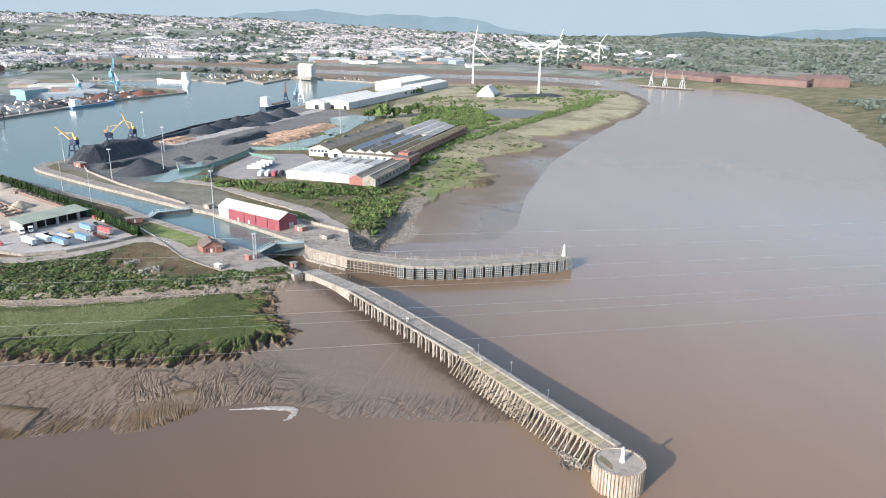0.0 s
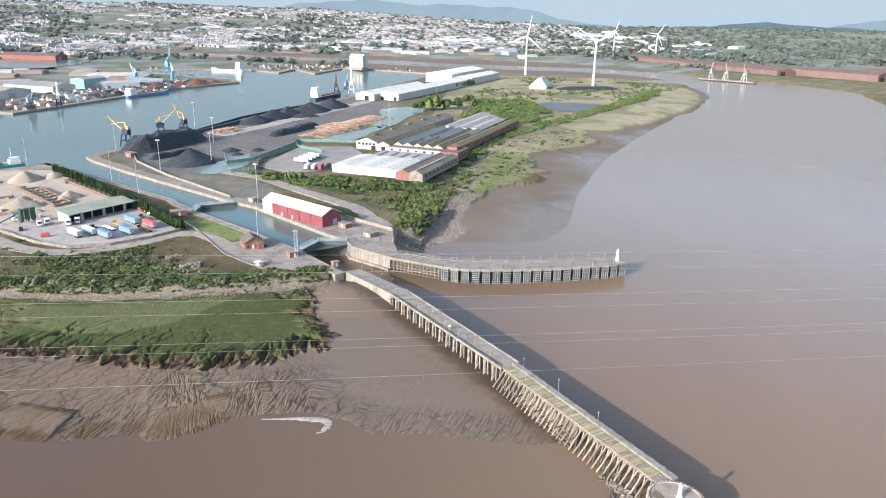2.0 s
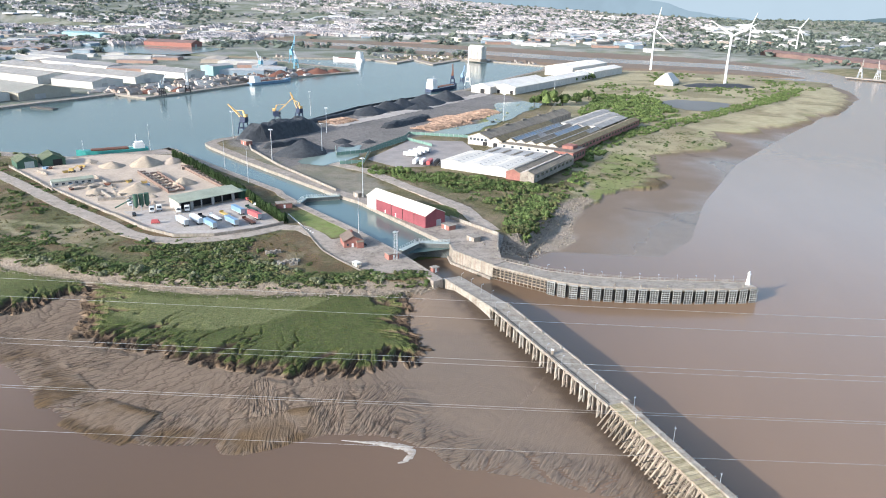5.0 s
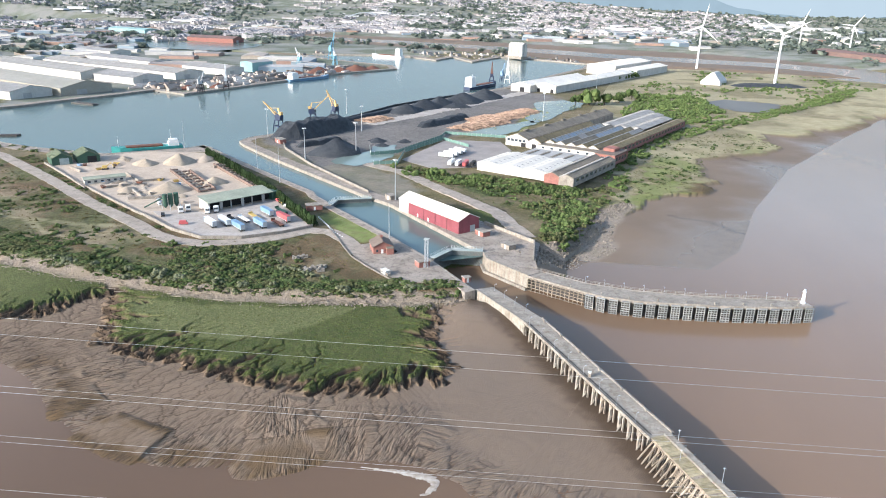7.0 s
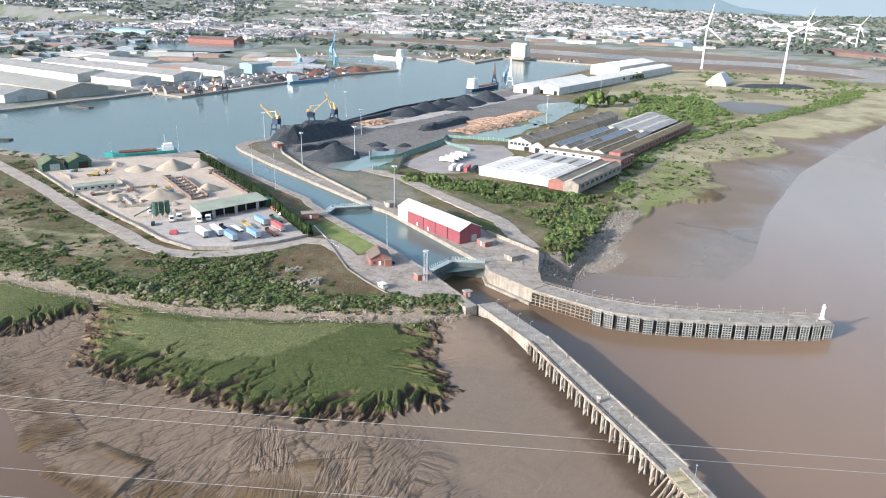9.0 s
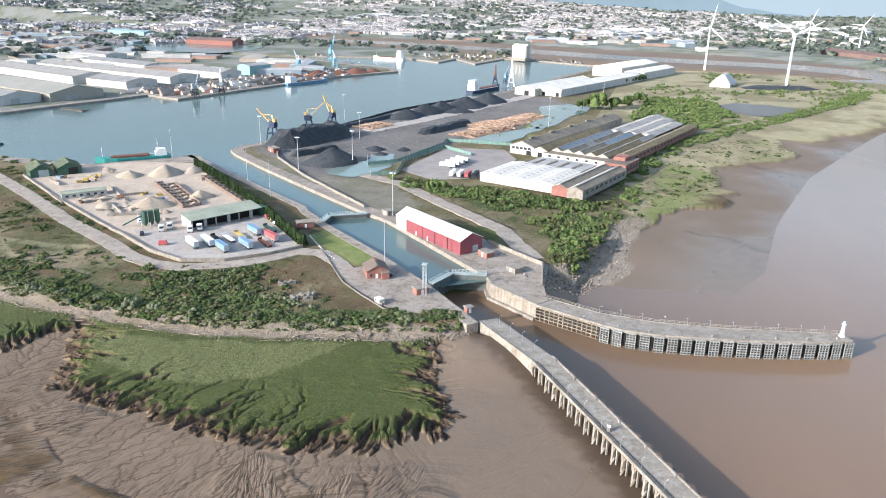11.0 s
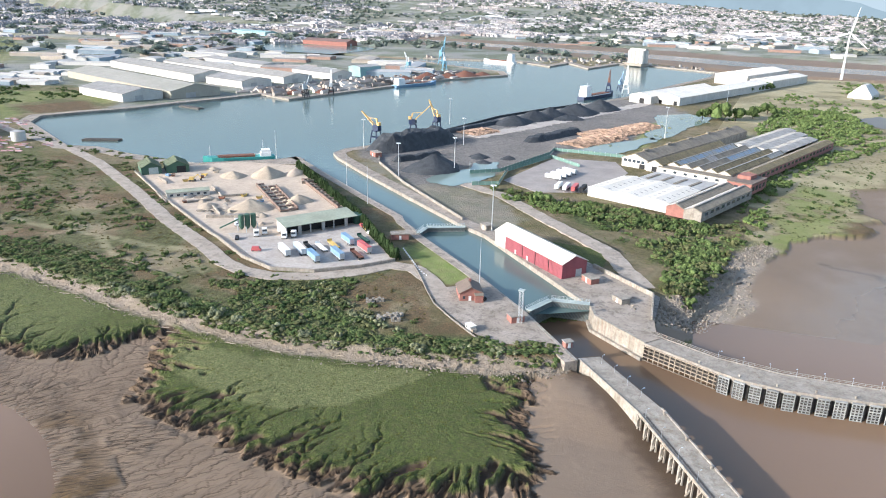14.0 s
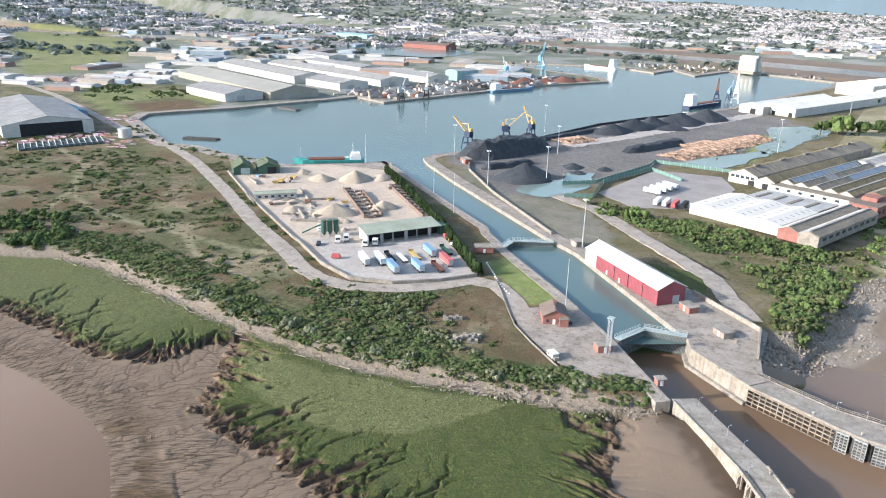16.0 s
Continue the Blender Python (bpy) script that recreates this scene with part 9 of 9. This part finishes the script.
# pallets of blocks left on the rough ground, and white marker stones along the lawn
for k, (cx, cy, tn) in enumerate(((-135.5, 298.5, 28), (-133, 301, 40), (-122.5, 290.5, 20), (-119.5, 289, 35), (-124.5, 287.5, 15), (-120.5, 292.5, 60))):
    e = empty("block_stack", "weathered pallet stack of concrete blocks on rough ground", "block stack", "block stacks", (cx, cy, float(ground_z(np.array([cx]), np.array([cy]))[0]) - 0.1), tn)
    for a in range(3):
        for b in range(2):
            for c in range(1 + (a + b + k) % 2):
                part("block", box(bmesh.new(), a * 1.1 - 1.6, a * 1.1 - 0.6, b * 1.3 - 1.3, b * 1.3 - 0.1, c * 0.7, c * 0.7 + 0.65), M["pale_concrete"], e)
ms = None
for p, d in along([(-153, 356.5), (-143, 345.5), (-135, 336.5), (-128, 331)], 2.3):
    if ms is None:
        ms = tagged(bm_object("marker_stone", tube(bmesh.new(), (0, 0, -0.1), (0, 0, 0.45), 0.42, 0.26, 7), M["white_paint"]), "whitewashed marker stone beside the lock road", "marker stone", "marker stones")
        ms.matrix_basis = pose(p.x, p.y, LAND + 0.1)
    else:
        copy_thing(ms, pose(p.x, p.y, LAND + 0.1, 0, 0, rg.uniform(0, 90)))

# ---------------------------------------------------------------- far side of the dock
SHEDS = (
    ((-619, 616), (-707, 636), -45, 8, 12.5, "white_clad", "white_roof", "white warehouse with shallow roof across the dock"),
    ((-598, 660), (-860, 742), -58, 8, 14, "ochre_wall", "olive_roof", "olive-roofed warehouse across the dock"),
    ((-600, 775), (-672, 792), -44, 8, 12, "white_clad", "white_roof", "white warehouse with grey gable across the dock"),
    ((-690, 790), (-930, 870), -50, 9, 13, "white_clad", "cream_roof", "long cream-roofed warehouse across the dock"),
    ((-590, 842), (-880, 925), -46, 8, 12, "white_clad", "cream_roof", "long cream-roofed warehouse across the dock"),
    ((-566, 915), (-650, 940), -36, 8, 12, "white_clad", "white_roof", "white warehouse across the dock"),
    ((-720, 960), (-880, 1010), -40, 8, 11, "white_clad", "white_roof", "white-roofed warehouse far across the dock"),
    ((-563, 434), (-704, 487), 64, 9, 14.5, "white_clad", "white_roof", "huge pale arched hangar with a dark opening"),
    ((-900, 1090), (-1040, 1130), -40, 8, 11, "white_clad", "white_roof", "white-roofed warehouse far across the dock"),
    ((-1335, 1735), (-1490, 1780), -40, 9, 12, "pale_teal", "pale_teal", "pale teal warehouse far beyond the docks"),
    ((-926, 1512), (-1052, 1520), -40, 9, 14, "brick", "rust_roof", "brown brick warehouse beyond the basin"),
)
M["pale_teal"] = mat("faded_teal_cladding", (0.22, 0.37, 0.37), (0.28, 0.40, 0.39), 0.1, 0.7)
M["ochre_wall"] = mat("dull_ochre_cladding", (0.38, 0.35, 0.285), (0.33, 0.30, 0.245), 0.1, 0.7)
M["olive_roof"] = mat("olive_sheet_roof", (0.29, 0.28, 0.24), (0.35, 0.335, 0.295), 0.03, 0.75)
for p0, p1, W, e_, r_, wm, rm, lab in SHEDS:
    hangar = "hangar" in lab
    gable_shed("hangar" if hangar else "warehouse", p0, p1, W, e_, r_, wm, rm, lab, "hangar" if hangar else "warehouse", "warehouses across the dock", 7.0 if r_ > 11.5 and p0[0] > -720 else 0, (("start", 8, 52, 9.5, "dark"),) if hangar else (("start", abs(W) * 0.3, abs(W) * 0.5, 5.5, "grey_roof"),))
gable_shed("process_plant", (-556, 972), (-546, 1012), 24, 13, 15, "pale_teal", "grey_roof", "pale teal-clad process building across the dock", "plant")
CR = "pale dockside crane across the dock"
crane((-491, 752, LAND + 0.2), 60, 1.0, "steel", "dark", "steel", CR, (6, 15))
crane((-483, 790, LAND + 0.2), 120, 1.0, "steel", "dark", "white_paint", CR, (10, 16))
BL = "tall sky-blue dockside crane across the dock"
M["sky_blue"] = mat("sky_blue_paint", (0.17, 0.36, 0.45), (0.14, 0.30, 0.39), 0.3, 0.6)
crane((-548, 1222, LAND + 0.2), 80, 1.7, "sky_blue", "sky_blue", "sky_blue", BL, (5, 16))
crane((-530, 1066, LAND + 0.2), 150, 1.3, "sky_blue", "sky_blue", "white_paint", BL, (8, 12))
crane((-500, 1130, LAND + 0.2), 130, 1.2, "sky_blue", "sky_blue", "white_paint", BL, (9, 12))
crane((-190, 1000, LAND + 0.2), 100, 1.3, "white_paint", "white_paint", "white_paint", "white dockside crane beside the transit sheds", (4, 15))
crane((-208, 985, LAND + 0.2), 100, 1.1, "navy", "navy", "rust", "dark red and navy crane beside the transit sheds", (3, 15))
crane((-200, 1015, LAND + 0.2), 70, 1.0, "blue", "navy", "blue", "blue dockside crane beside the transit sheds", (4, 14))
ship((-214, 955, DOCK_Z), 75, 78, 12, 3.5, "navy", "white_paint", "dark-hulled coaster with white bridge moored at the wharf", mast=15, hh=12)
ship((-492, 1346, DOCK_Z), 165, 70, 13, 4, "white_paint", "white_paint", "white ship moored at the far quay", mast=17, hh=13)
ship((-449, 935, DOCK_Z), 70, 74, 12, 3, "blue", "white_paint", "blue-hulled coaster moored at the island wharf", mast=12, hh=8)
for i, (x, y, r, h) in enumerate(((-440, 1075, 18, 8), (-452, 1040, 15, 7), (-470, 1010, 20, 9), (-425, 1105, 12, 5), (-500, 800, 10, 5), (-520, 770, 12, 5), (-478, 960, 14, 7))):
    heap("scrap_heap", x, y, r, h, "rust", "rust-brown scrap metal heap on the wharf", 300 + i, "scrap heaps", 1.2, 60, LAND, 20, "scrap heap")
for nm, pts, lab in (("pontoon", [(-490, 462), (-465, 474), (-467, 480), (-492, 468)], "low dark timber landing stage in the dock"), ("pontoon", [(-560, 632), (-530, 628), (-529, 634), (-559, 640)], "low dark landing stage in the dock")):
    bm = prism(bmesh.new(), pts, DOCK_Z - 0.5, DOCK_Z + 1.2)
    tagged(bm_object(nm, bm, M["dark_timber"]), lab, "landing stage", "landing stages")

# ---------------------------------------------------------------- right bank steel wharf
for p0, p1, W, e_, r_, lab in (((597, 1520), (700, 1385), 40, 12, 16, "long rust-red mill shed beside the river"), ((705, 1400), (790, 1400), 46, 16, 22, "dark rusty mill building"), ((343, 1972), (560, 1490), 46, 9, 13, "very long rust-red shed along the river"), ((480, 1760), (610, 1560), 40, 9, 12, "rust-red mill shed behind the wharf")):
    gable_shed("mill_shed", p0, p1, W, e_, r_, "rust_roof", "rust_roof", lab, "mill", "mill sheds", 10.0, (("end", 8, 20, 7, "dark"),))
e = empty("river_wharf", "dark piled wharf on the river bank", "wharf")
part("deck", ribbon(bmesh.new(), [(400, 1440), (478, 1366)], -8, 8, 3.5, 5), M["concrete"], e)
bm = bmesh.new()
for p, d in along([(400, 1440), (478, 1366)], 8):
    n = Vector((-d.y, d.x, 0))
    for s in (-7, 7):
        beam(bm, (p.x + n.x * s, p.y + n.y * s, -2), (p.x + n.x * s, p.y + n.y * s, 3.6), 1.2)
part("piles", bm, M["dark_timber"], e)
for x, y, a in ((415, 1426, 60), (436, 1405, 100), (462, 1382, 110)):
    crane((x, y, 5), a, 1.2, "steel", "steel", "cream_roof", "pale disused wharf crane on the river wharf", (4, 15))
gable_shed("depot", (1230, 4090), (1640, 4150), 70, 14, 19, "white_clad", "white_roof", "huge white works building on the far plain", "works", "", 0)

# ---------------------------------------------------------------- town
def house_cloud(name, spots, wall, label, seed):
    """Many gabled houses joined: spots of x, y, width, length, eave, turn."""
    base = np.array([(-.5, -.5, 0), (.5, -.5, 0), (.5, .5, 0), (-.5, .5, 0), (-.5, -.5, 1), (.5, -.5, 1), (.5, .5, 1), (-.5, .5, 1), (-.5, 0, 1.55), (.5, 0, 1.55)])
    fq = np.array([(0, 1, 5), (0, 5, 4), (1, 2, 6), (1, 6, 5), (2, 3, 7), (2, 7, 6), (3, 0, 4), (3, 4, 7), (4, 5, 9), (4, 9, 8), (6, 7, 8), (6, 8, 9), (4, 8, 7), (5, 6, 9)])
    s = np.array(spots)
    zz = ground_z(s[:, 0], s[:, 1])
    c, sn = np.cos(s[:, 5]), np.sin(s[:, 5])
    bx, by = base[None, :, 0] * s[:, 3:4], base[None, :, 1] * s[:, 2:3]
    v = np.stack([bx * c[:, None] - by * sn[:, None] + s[:, 0:1], bx * sn[:, None] + by * c[:, None] + s[:, 1:2], base[None, :, 2] * s[:, 4:5] + zz[:, None] - 1.0], 2)
    f = (fq[None] + 10 * np.arange(len(s))[:, None, None]).reshape(-1, 3)
    me = quick_mesh(name, v.reshape(-1, 3), f, wall[0])
    me.materials.append(wall[1])
    idx = np.tile(np.array([0] * 8 + [1] * 4 + [0] * 2), len(s))
    me.polygons.foreach_set("material_index", idx.astype(np.int32))
    return tagged(new(name, me), label, "houses", kind="stuff")


g = np.random.default_rng(12)
# wall and roof tones drawn together to stand in for distance haze
M["house_wall"] = mat("pale_rendered_walls", (0.47, 0.46, 0.45), (0.37, 0.335, 0.315), 0.004, 0.9, island=0.3)
M["house_roof"] = mat("slate_and_tile_roofs", (0.29, 0.29, 0.30), (0.30, 0.26, 0.245), 0.01, 0.85, island=0.25)
rows = []
for _ in range(2600):
    b, r = radians(g.uniform(-62, 6)), 1750 + 2950 * g.random() ** 0.75
    x, y = r * math.sin(b), r * math.cos(b)
    if fbm(np.array([x]), np.array([y]), 380.0, 3)[0] < 0.36 or (x > -1000 and r < 2350):
        continue
    a, n = g.uniform(0, 3.14), int(g.integers(4, 13))
    for k in range(n):
        rows.append((x + (k - n / 2) * 14 * math.cos(a), y + (k - n / 2) * 14 * math.sin(a), g.uniform(8, 11), g.uniform(9, 13), g.uniform(5, 7), a))
rows = [q for q, ok in zip(rows, ~inside(GREEN_HILL, np.array([q[0] for q in rows]), np.array([q[1] for q in rows]))) if ok]
house_cloud("town_houses", rows, (M["house_wall"], M["house_roof"]), "terraces of pale houses climbing the hills", 1)
M["unit_wall"] = mat("pale_unit_walls", (0.70, 0.69, 0.66), (0.55, 0.55, 0.54), 0.01, 0.7, island=0.25)
M["unit_roof"] = mat("pale_unit_roofs", (0.56, 0.54, 0.50), (0.38, 0.37, 0.35), 0.008, 0.7, island=0.3)
units = []
for _ in range(820):
    b, r = radians(g.uniform(-66, 4)), 1050 + 2300 * g.random()
    x, y = r * math.sin(b), r * math.cos(b)
    q = fbm(np.array([x + 900]), np.array([y]), 420.0, 2)[0]
    near_dock = x < -470 and 640 < y < 1350
    if (q < 0.44 and not near_dock) or not bool(inside(LAND_E, np.array([x]), np.array([y]))[0] | inside(LAND_FAR, np.array([x]), np.array([y]))[0] | inside(LAND_W, np.array([x]), np.array([y]))[0]) or float(nearest(DOCK_POLY, np.array([x]), np.array([y]))[0][0]) < 70 or (y < 960 and x > -960) or (x > -300 and y < 1900):
        continue
    units.append((x, y, g.uniform(16, 46), g.uniform(24, 90), g.uniform(4.5, 8), 0.32 + (1.57 if g.random() < 0.4 else 0) + g.normal() * 0.1))
for _ in range(46):
    units.append((g.uniform(300, 900), g.uniform(2200, 3900), g.uniform(20, 50), g.uniform(30, 120), g.uniform(6, 10), g.uniform(0, 3)))
for _ in range(40):
    units.append((g.uniform(-460, 120), g.uniform(2050, 2800), g.uniform(20, 50), g.uniform(30, 110), g.uniform(6, 10), g.uniform(0, 3)))
for _ in range(34):
    units.append((g.uniform(-950, -820), g.uniform(560, 780), g.uniform(8, 22), g.uniform(14, 44), g.uniform(3, 5), 0.35))
UNIT = []
for k, (wc, rc) in enumerate((((0.60, 0.58, 0.54), (0.50, 0.48, 0.45)), ((0.46, 0.40, 0.33), (0.44, 0.38, 0.32)), ((0.36, 0.24, 0.19), (0.30, 0.27, 0.25)), ((0.30, 0.37, 0.42), (0.46, 0.46, 0.45)), ((0.55, 0.55, 0.53), (0.58, 0.55, 0.50)))):
    wm_, rm_ = mat("unit_wall", wc, None, 0.05, 0.8), mat("unit_roof", rc, None, 0.04, 0.75)
    UNIT.append((mesh_from("wall", *box_data(-0.5, 0.5, -0.5, 0.5, 0, 1), wm_), mesh_from("roof", [(-0.51, -0.51, 1), (0.51, -0.51, 1), (0.51, 0.51, 1), (-0.51, 0.51, 1), (-0.51, 0, 1.3), (0.51, 0, 1.3)], [(0, 1, 5, 4), (2, 3, 4, 5), (0, 4, 3), (1, 2, 5), (0, 3, 2, 1)], rm_)))
UNIT_LABELS = ("pale grey sheet-clad industrial unit on the plain", "buff industrial unit with a low roof", "brown brick industrial unit with grey roof", "blue-grey industrial unit with pale roof", "off-white industrial unit with cream roof")
units = [u for u in units if not inside(GREEN_HILL, np.array([u[0]]), np.array([u[1]]))[0]]
units.sort(key=lambda u: u[0] ** 2 + (u[1] - 50) ** 2)
house_cloud("industrial_units", units[290:], (M["unit_wall"], M["unit_roof"]), "pale industrial units far across the plain", 5)
for x, y, w, l, h, a in units[:290]:
    k = int(g.integers(0, 5))
    e = empty("trade_unit", UNIT_LABELS[k], "industrial unit", "industrial units")
    e.matrix_basis = pose(x, y, float(ground_z(np.array([x]), np.array([y]))[0]) - 0.3, 0, 0, math.degrees(a)) @ Matrix.Diagonal((l, w * 0.8, h, 1))
    piece("wall", UNIT[k][0], e)
    piece("roof", UNIT[k][1], e)
# stored goods on the wharves
stuff = []
for _ in range(420):
    t = g.random()
    if t < 0.6:
        y = g.uniform(740, 1120)
        x = -495 + (y - 729) * 0.22 - g.uniform(12, 95)
    elif t < 0.8:
        x, y = g.uniform(-640, -500), g.uniform(1225, 1290)
        y += (x + 523) * -0.55
    else:
        x, y = g.uniform(-480, -140), g.uniform(1385, 1500)
        if inside(DOCK_POLY, np.array([x]), np.array([y]))[0] or nearest(DOCK_POLY, np.array([x]), np.array([y]))[0][0] < 10:
            continue
    stuff.append((x, y, g.uniform(2.5, 6), g.uniform(4, 16), g.uniform(1.5, 4), 1.36 + g.normal() * 0.15))
M["goods"] = mat("stacked_goods", (0.55, 0.50, 0.44), (0.26, 0.20, 0.16), 0.03, 0.8, island=0.5)
house_cloud("stacked_goods", stuff, (M["goods"], M["goods"]), "stacks of timber, steel and containers on the wharf", 3)
cars = []
for cx, cy, w, l, n in ((-905, 640, 60, 90, 120), (-600, 470, 20, 60, 40), (-525, 420, 40, 40, 60), (-560, 385, 10, 60, 60)):
    for _ in range(n):
        cars.append((cx + g.uniform(-w, w), cy + g.uniform(-l, l) * 0.5, 2.0, 4.6, 1.2, 0.4))
M["car_mix"] = mat("mixed_car_paint", (0.30, 0.31, 0.34), (0.30, 0.11, 0.09), 0.12, 0.5, island=0.6)
house_cloud("parked_vehicles", cars, (M["car_mix"], M["car_mix"]), "rows of parked vehicles and plant beyond the dock", 4)

# basin beyond the island and the yards beside it
bm = bmesh.new()
f = bm.faces.new([bm.verts.new((x, y, LAND + 0.7)) for x, y in wavy([(-1190, 1375), (-1120, 1330), (-960, 1290), (-820, 1290), (-815, 1400), (-845, 1520), (-960, 1500), (-1120, 1462)], 4.0, 6, 20)])
bmesh.ops.triangulate(bm, faces=[f])
structure("water_basin", bm, M["dock_water"], "pale blue-green water of a farther basin", "water")
# far woods
woods = []
while len(woods) < 8200:
    b, r = radians(g.uniform(-70, 42)), 1000 + 3750 * g.random() ** 0.75
    x, y = r * math.sin(b), r * math.cos(b)
    land = inside(LAND_E, np.array([x]), np.array([y]))[0] or inside(LAND_FAR, np.array([x]), np.array([y]))[0] or inside(LAND_W, np.array([x]), np.array([y]))[0]
    q = fbm(np.array([x - 500]), np.array([y + 300]), 330.0, 4)[0]
    if not land or q < ((0.47 if r < 2200 else 0.40) if x < 300 else 0.40) or (x < -470 and y < 1350 and x > -900) or (x > -480 and y < 1560):
        continue
    s = g.uniform(6, 15)
    woods.append((x, y, s * 1.5, s))
woods += [(x, y, r, h) for x, y, r, h in scatter([(600, 1110), (590, 980), (515, 815), (480, 740), (640, 700), (760, 900), (760, 1150)], 320, 5, 10, 71, (0.7, 1.0))]
woods += [(x, y, r, h) for x, y, r, h in scatter([(380, 1690), (420, 1560), (700, 1560), (900, 1450), (1300, 1700), (1500, 2600), (600, 2600)], 900, 6, 14, 72, (0.6, 0.9), 0.45, 120)]
# leaf tones lifted and greyed: distance haze is put into this colour
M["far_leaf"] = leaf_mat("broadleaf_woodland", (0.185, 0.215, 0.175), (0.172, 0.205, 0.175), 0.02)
WOOD = tri_templates(200, 7, 0.42, lobes=1)
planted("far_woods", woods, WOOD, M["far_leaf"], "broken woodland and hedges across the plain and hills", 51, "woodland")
# road bridge with a steel arch
ab = empty("arch_bridge", "pale steel bowstring arch bridge far upriver", "bridge")
P0, P1 = Vector((-1290, 2900, 14)), Vector((-1140, 3045, 14))
for k in range(16):
    t0_, t1_ = k / 16, (k + 1) / 16
    for s in (0, 1):
        a, b = P0.lerp(P1, t0_), P0.lerp(P1, t1_)
        part("arch_rib", beam(bmesh.new(), a + Vector((0, 14 * s, 36 * math.sin(math.pi * t0_))), b + Vector((0, 14 * s, 36 * math.sin(math.pi * t1_))), 3.0), M["white_paint"], ab)
part("deck", beam(bmesh.new(), P0 + (P0 - P1) * 0.4, P1 + (P1 - P0) * 0.4, 14, 3), M["concrete"], ab)

# steel racks in front of the hangar
for k in range(4):
    ox, oy = -5.2 * k, 2.6 * k
    e = empty("storage_rack", "long blue-grey steel storage rack full of pipes", "rack", "storage racks", (-531 + ox, 357 + oy, LAND), 72.5)
    part("load", box(bmesh.new(), 0, 56, -1.4, 1.4, 0.3, 1.7), M["gate_blue"], e)
    for q in range(15):
        part("upright", box(bmesh.new(), q * 4.0 - 0.09, q * 4.0 + 0.09, -1.6, 1.6, 0, 2.6), M["gate_rail"], e)
gable_shed("store", (-690, 478), (-640, 462), 12, 4.5, 6.5, "blue", "sky_blue", "blue-roofed store beside the hangar", "store")
tk = empty("tank", "pale cylindrical storage tank beside the road", "tank", at=(-522, 434, LAND))
part("shell", tube(bmesh.new(), (0, 0, 0), (0, 0, 7), 5.0, n=20), M["white_clad"], tk)
part("roof", tube(bmesh.new(), (0, 0, 7), (0, 0, 8), 5.1, 0.6, 20), M["grey_roof"], tk)

# ---------------------------------------------------------------- power line over the river
for y0, z0 in ((110.0, 78.7), (114.5, 74.3), (101.8, 74.9), (114.4, 67.6), (104.2, 67.4), (112.8, 61.9), (105.2, 60.5)):
    cu = bpy.data.curves.new("power_cable", "CURVE")
    cu.dimensions, cu.bevel_depth, cu.bevel_resolution = "3D", 0.015, 1
    sp = cu.splines.new("POLY")
    xs = np.linspace(-420, 520, 41)
    sp.points.add(len(xs) - 1)
    for pt, x in zip(sp.points, xs):
        pt.co = (x, y0 + 0.255 * x, z0 - 0.038 * x + 0.00004 * x * x, 1)
    cu.materials.append(M["cable"])
    tagged(new("power_cable", cu), "thin pale aluminium power cable strung across the river", "power cable", "power cables")
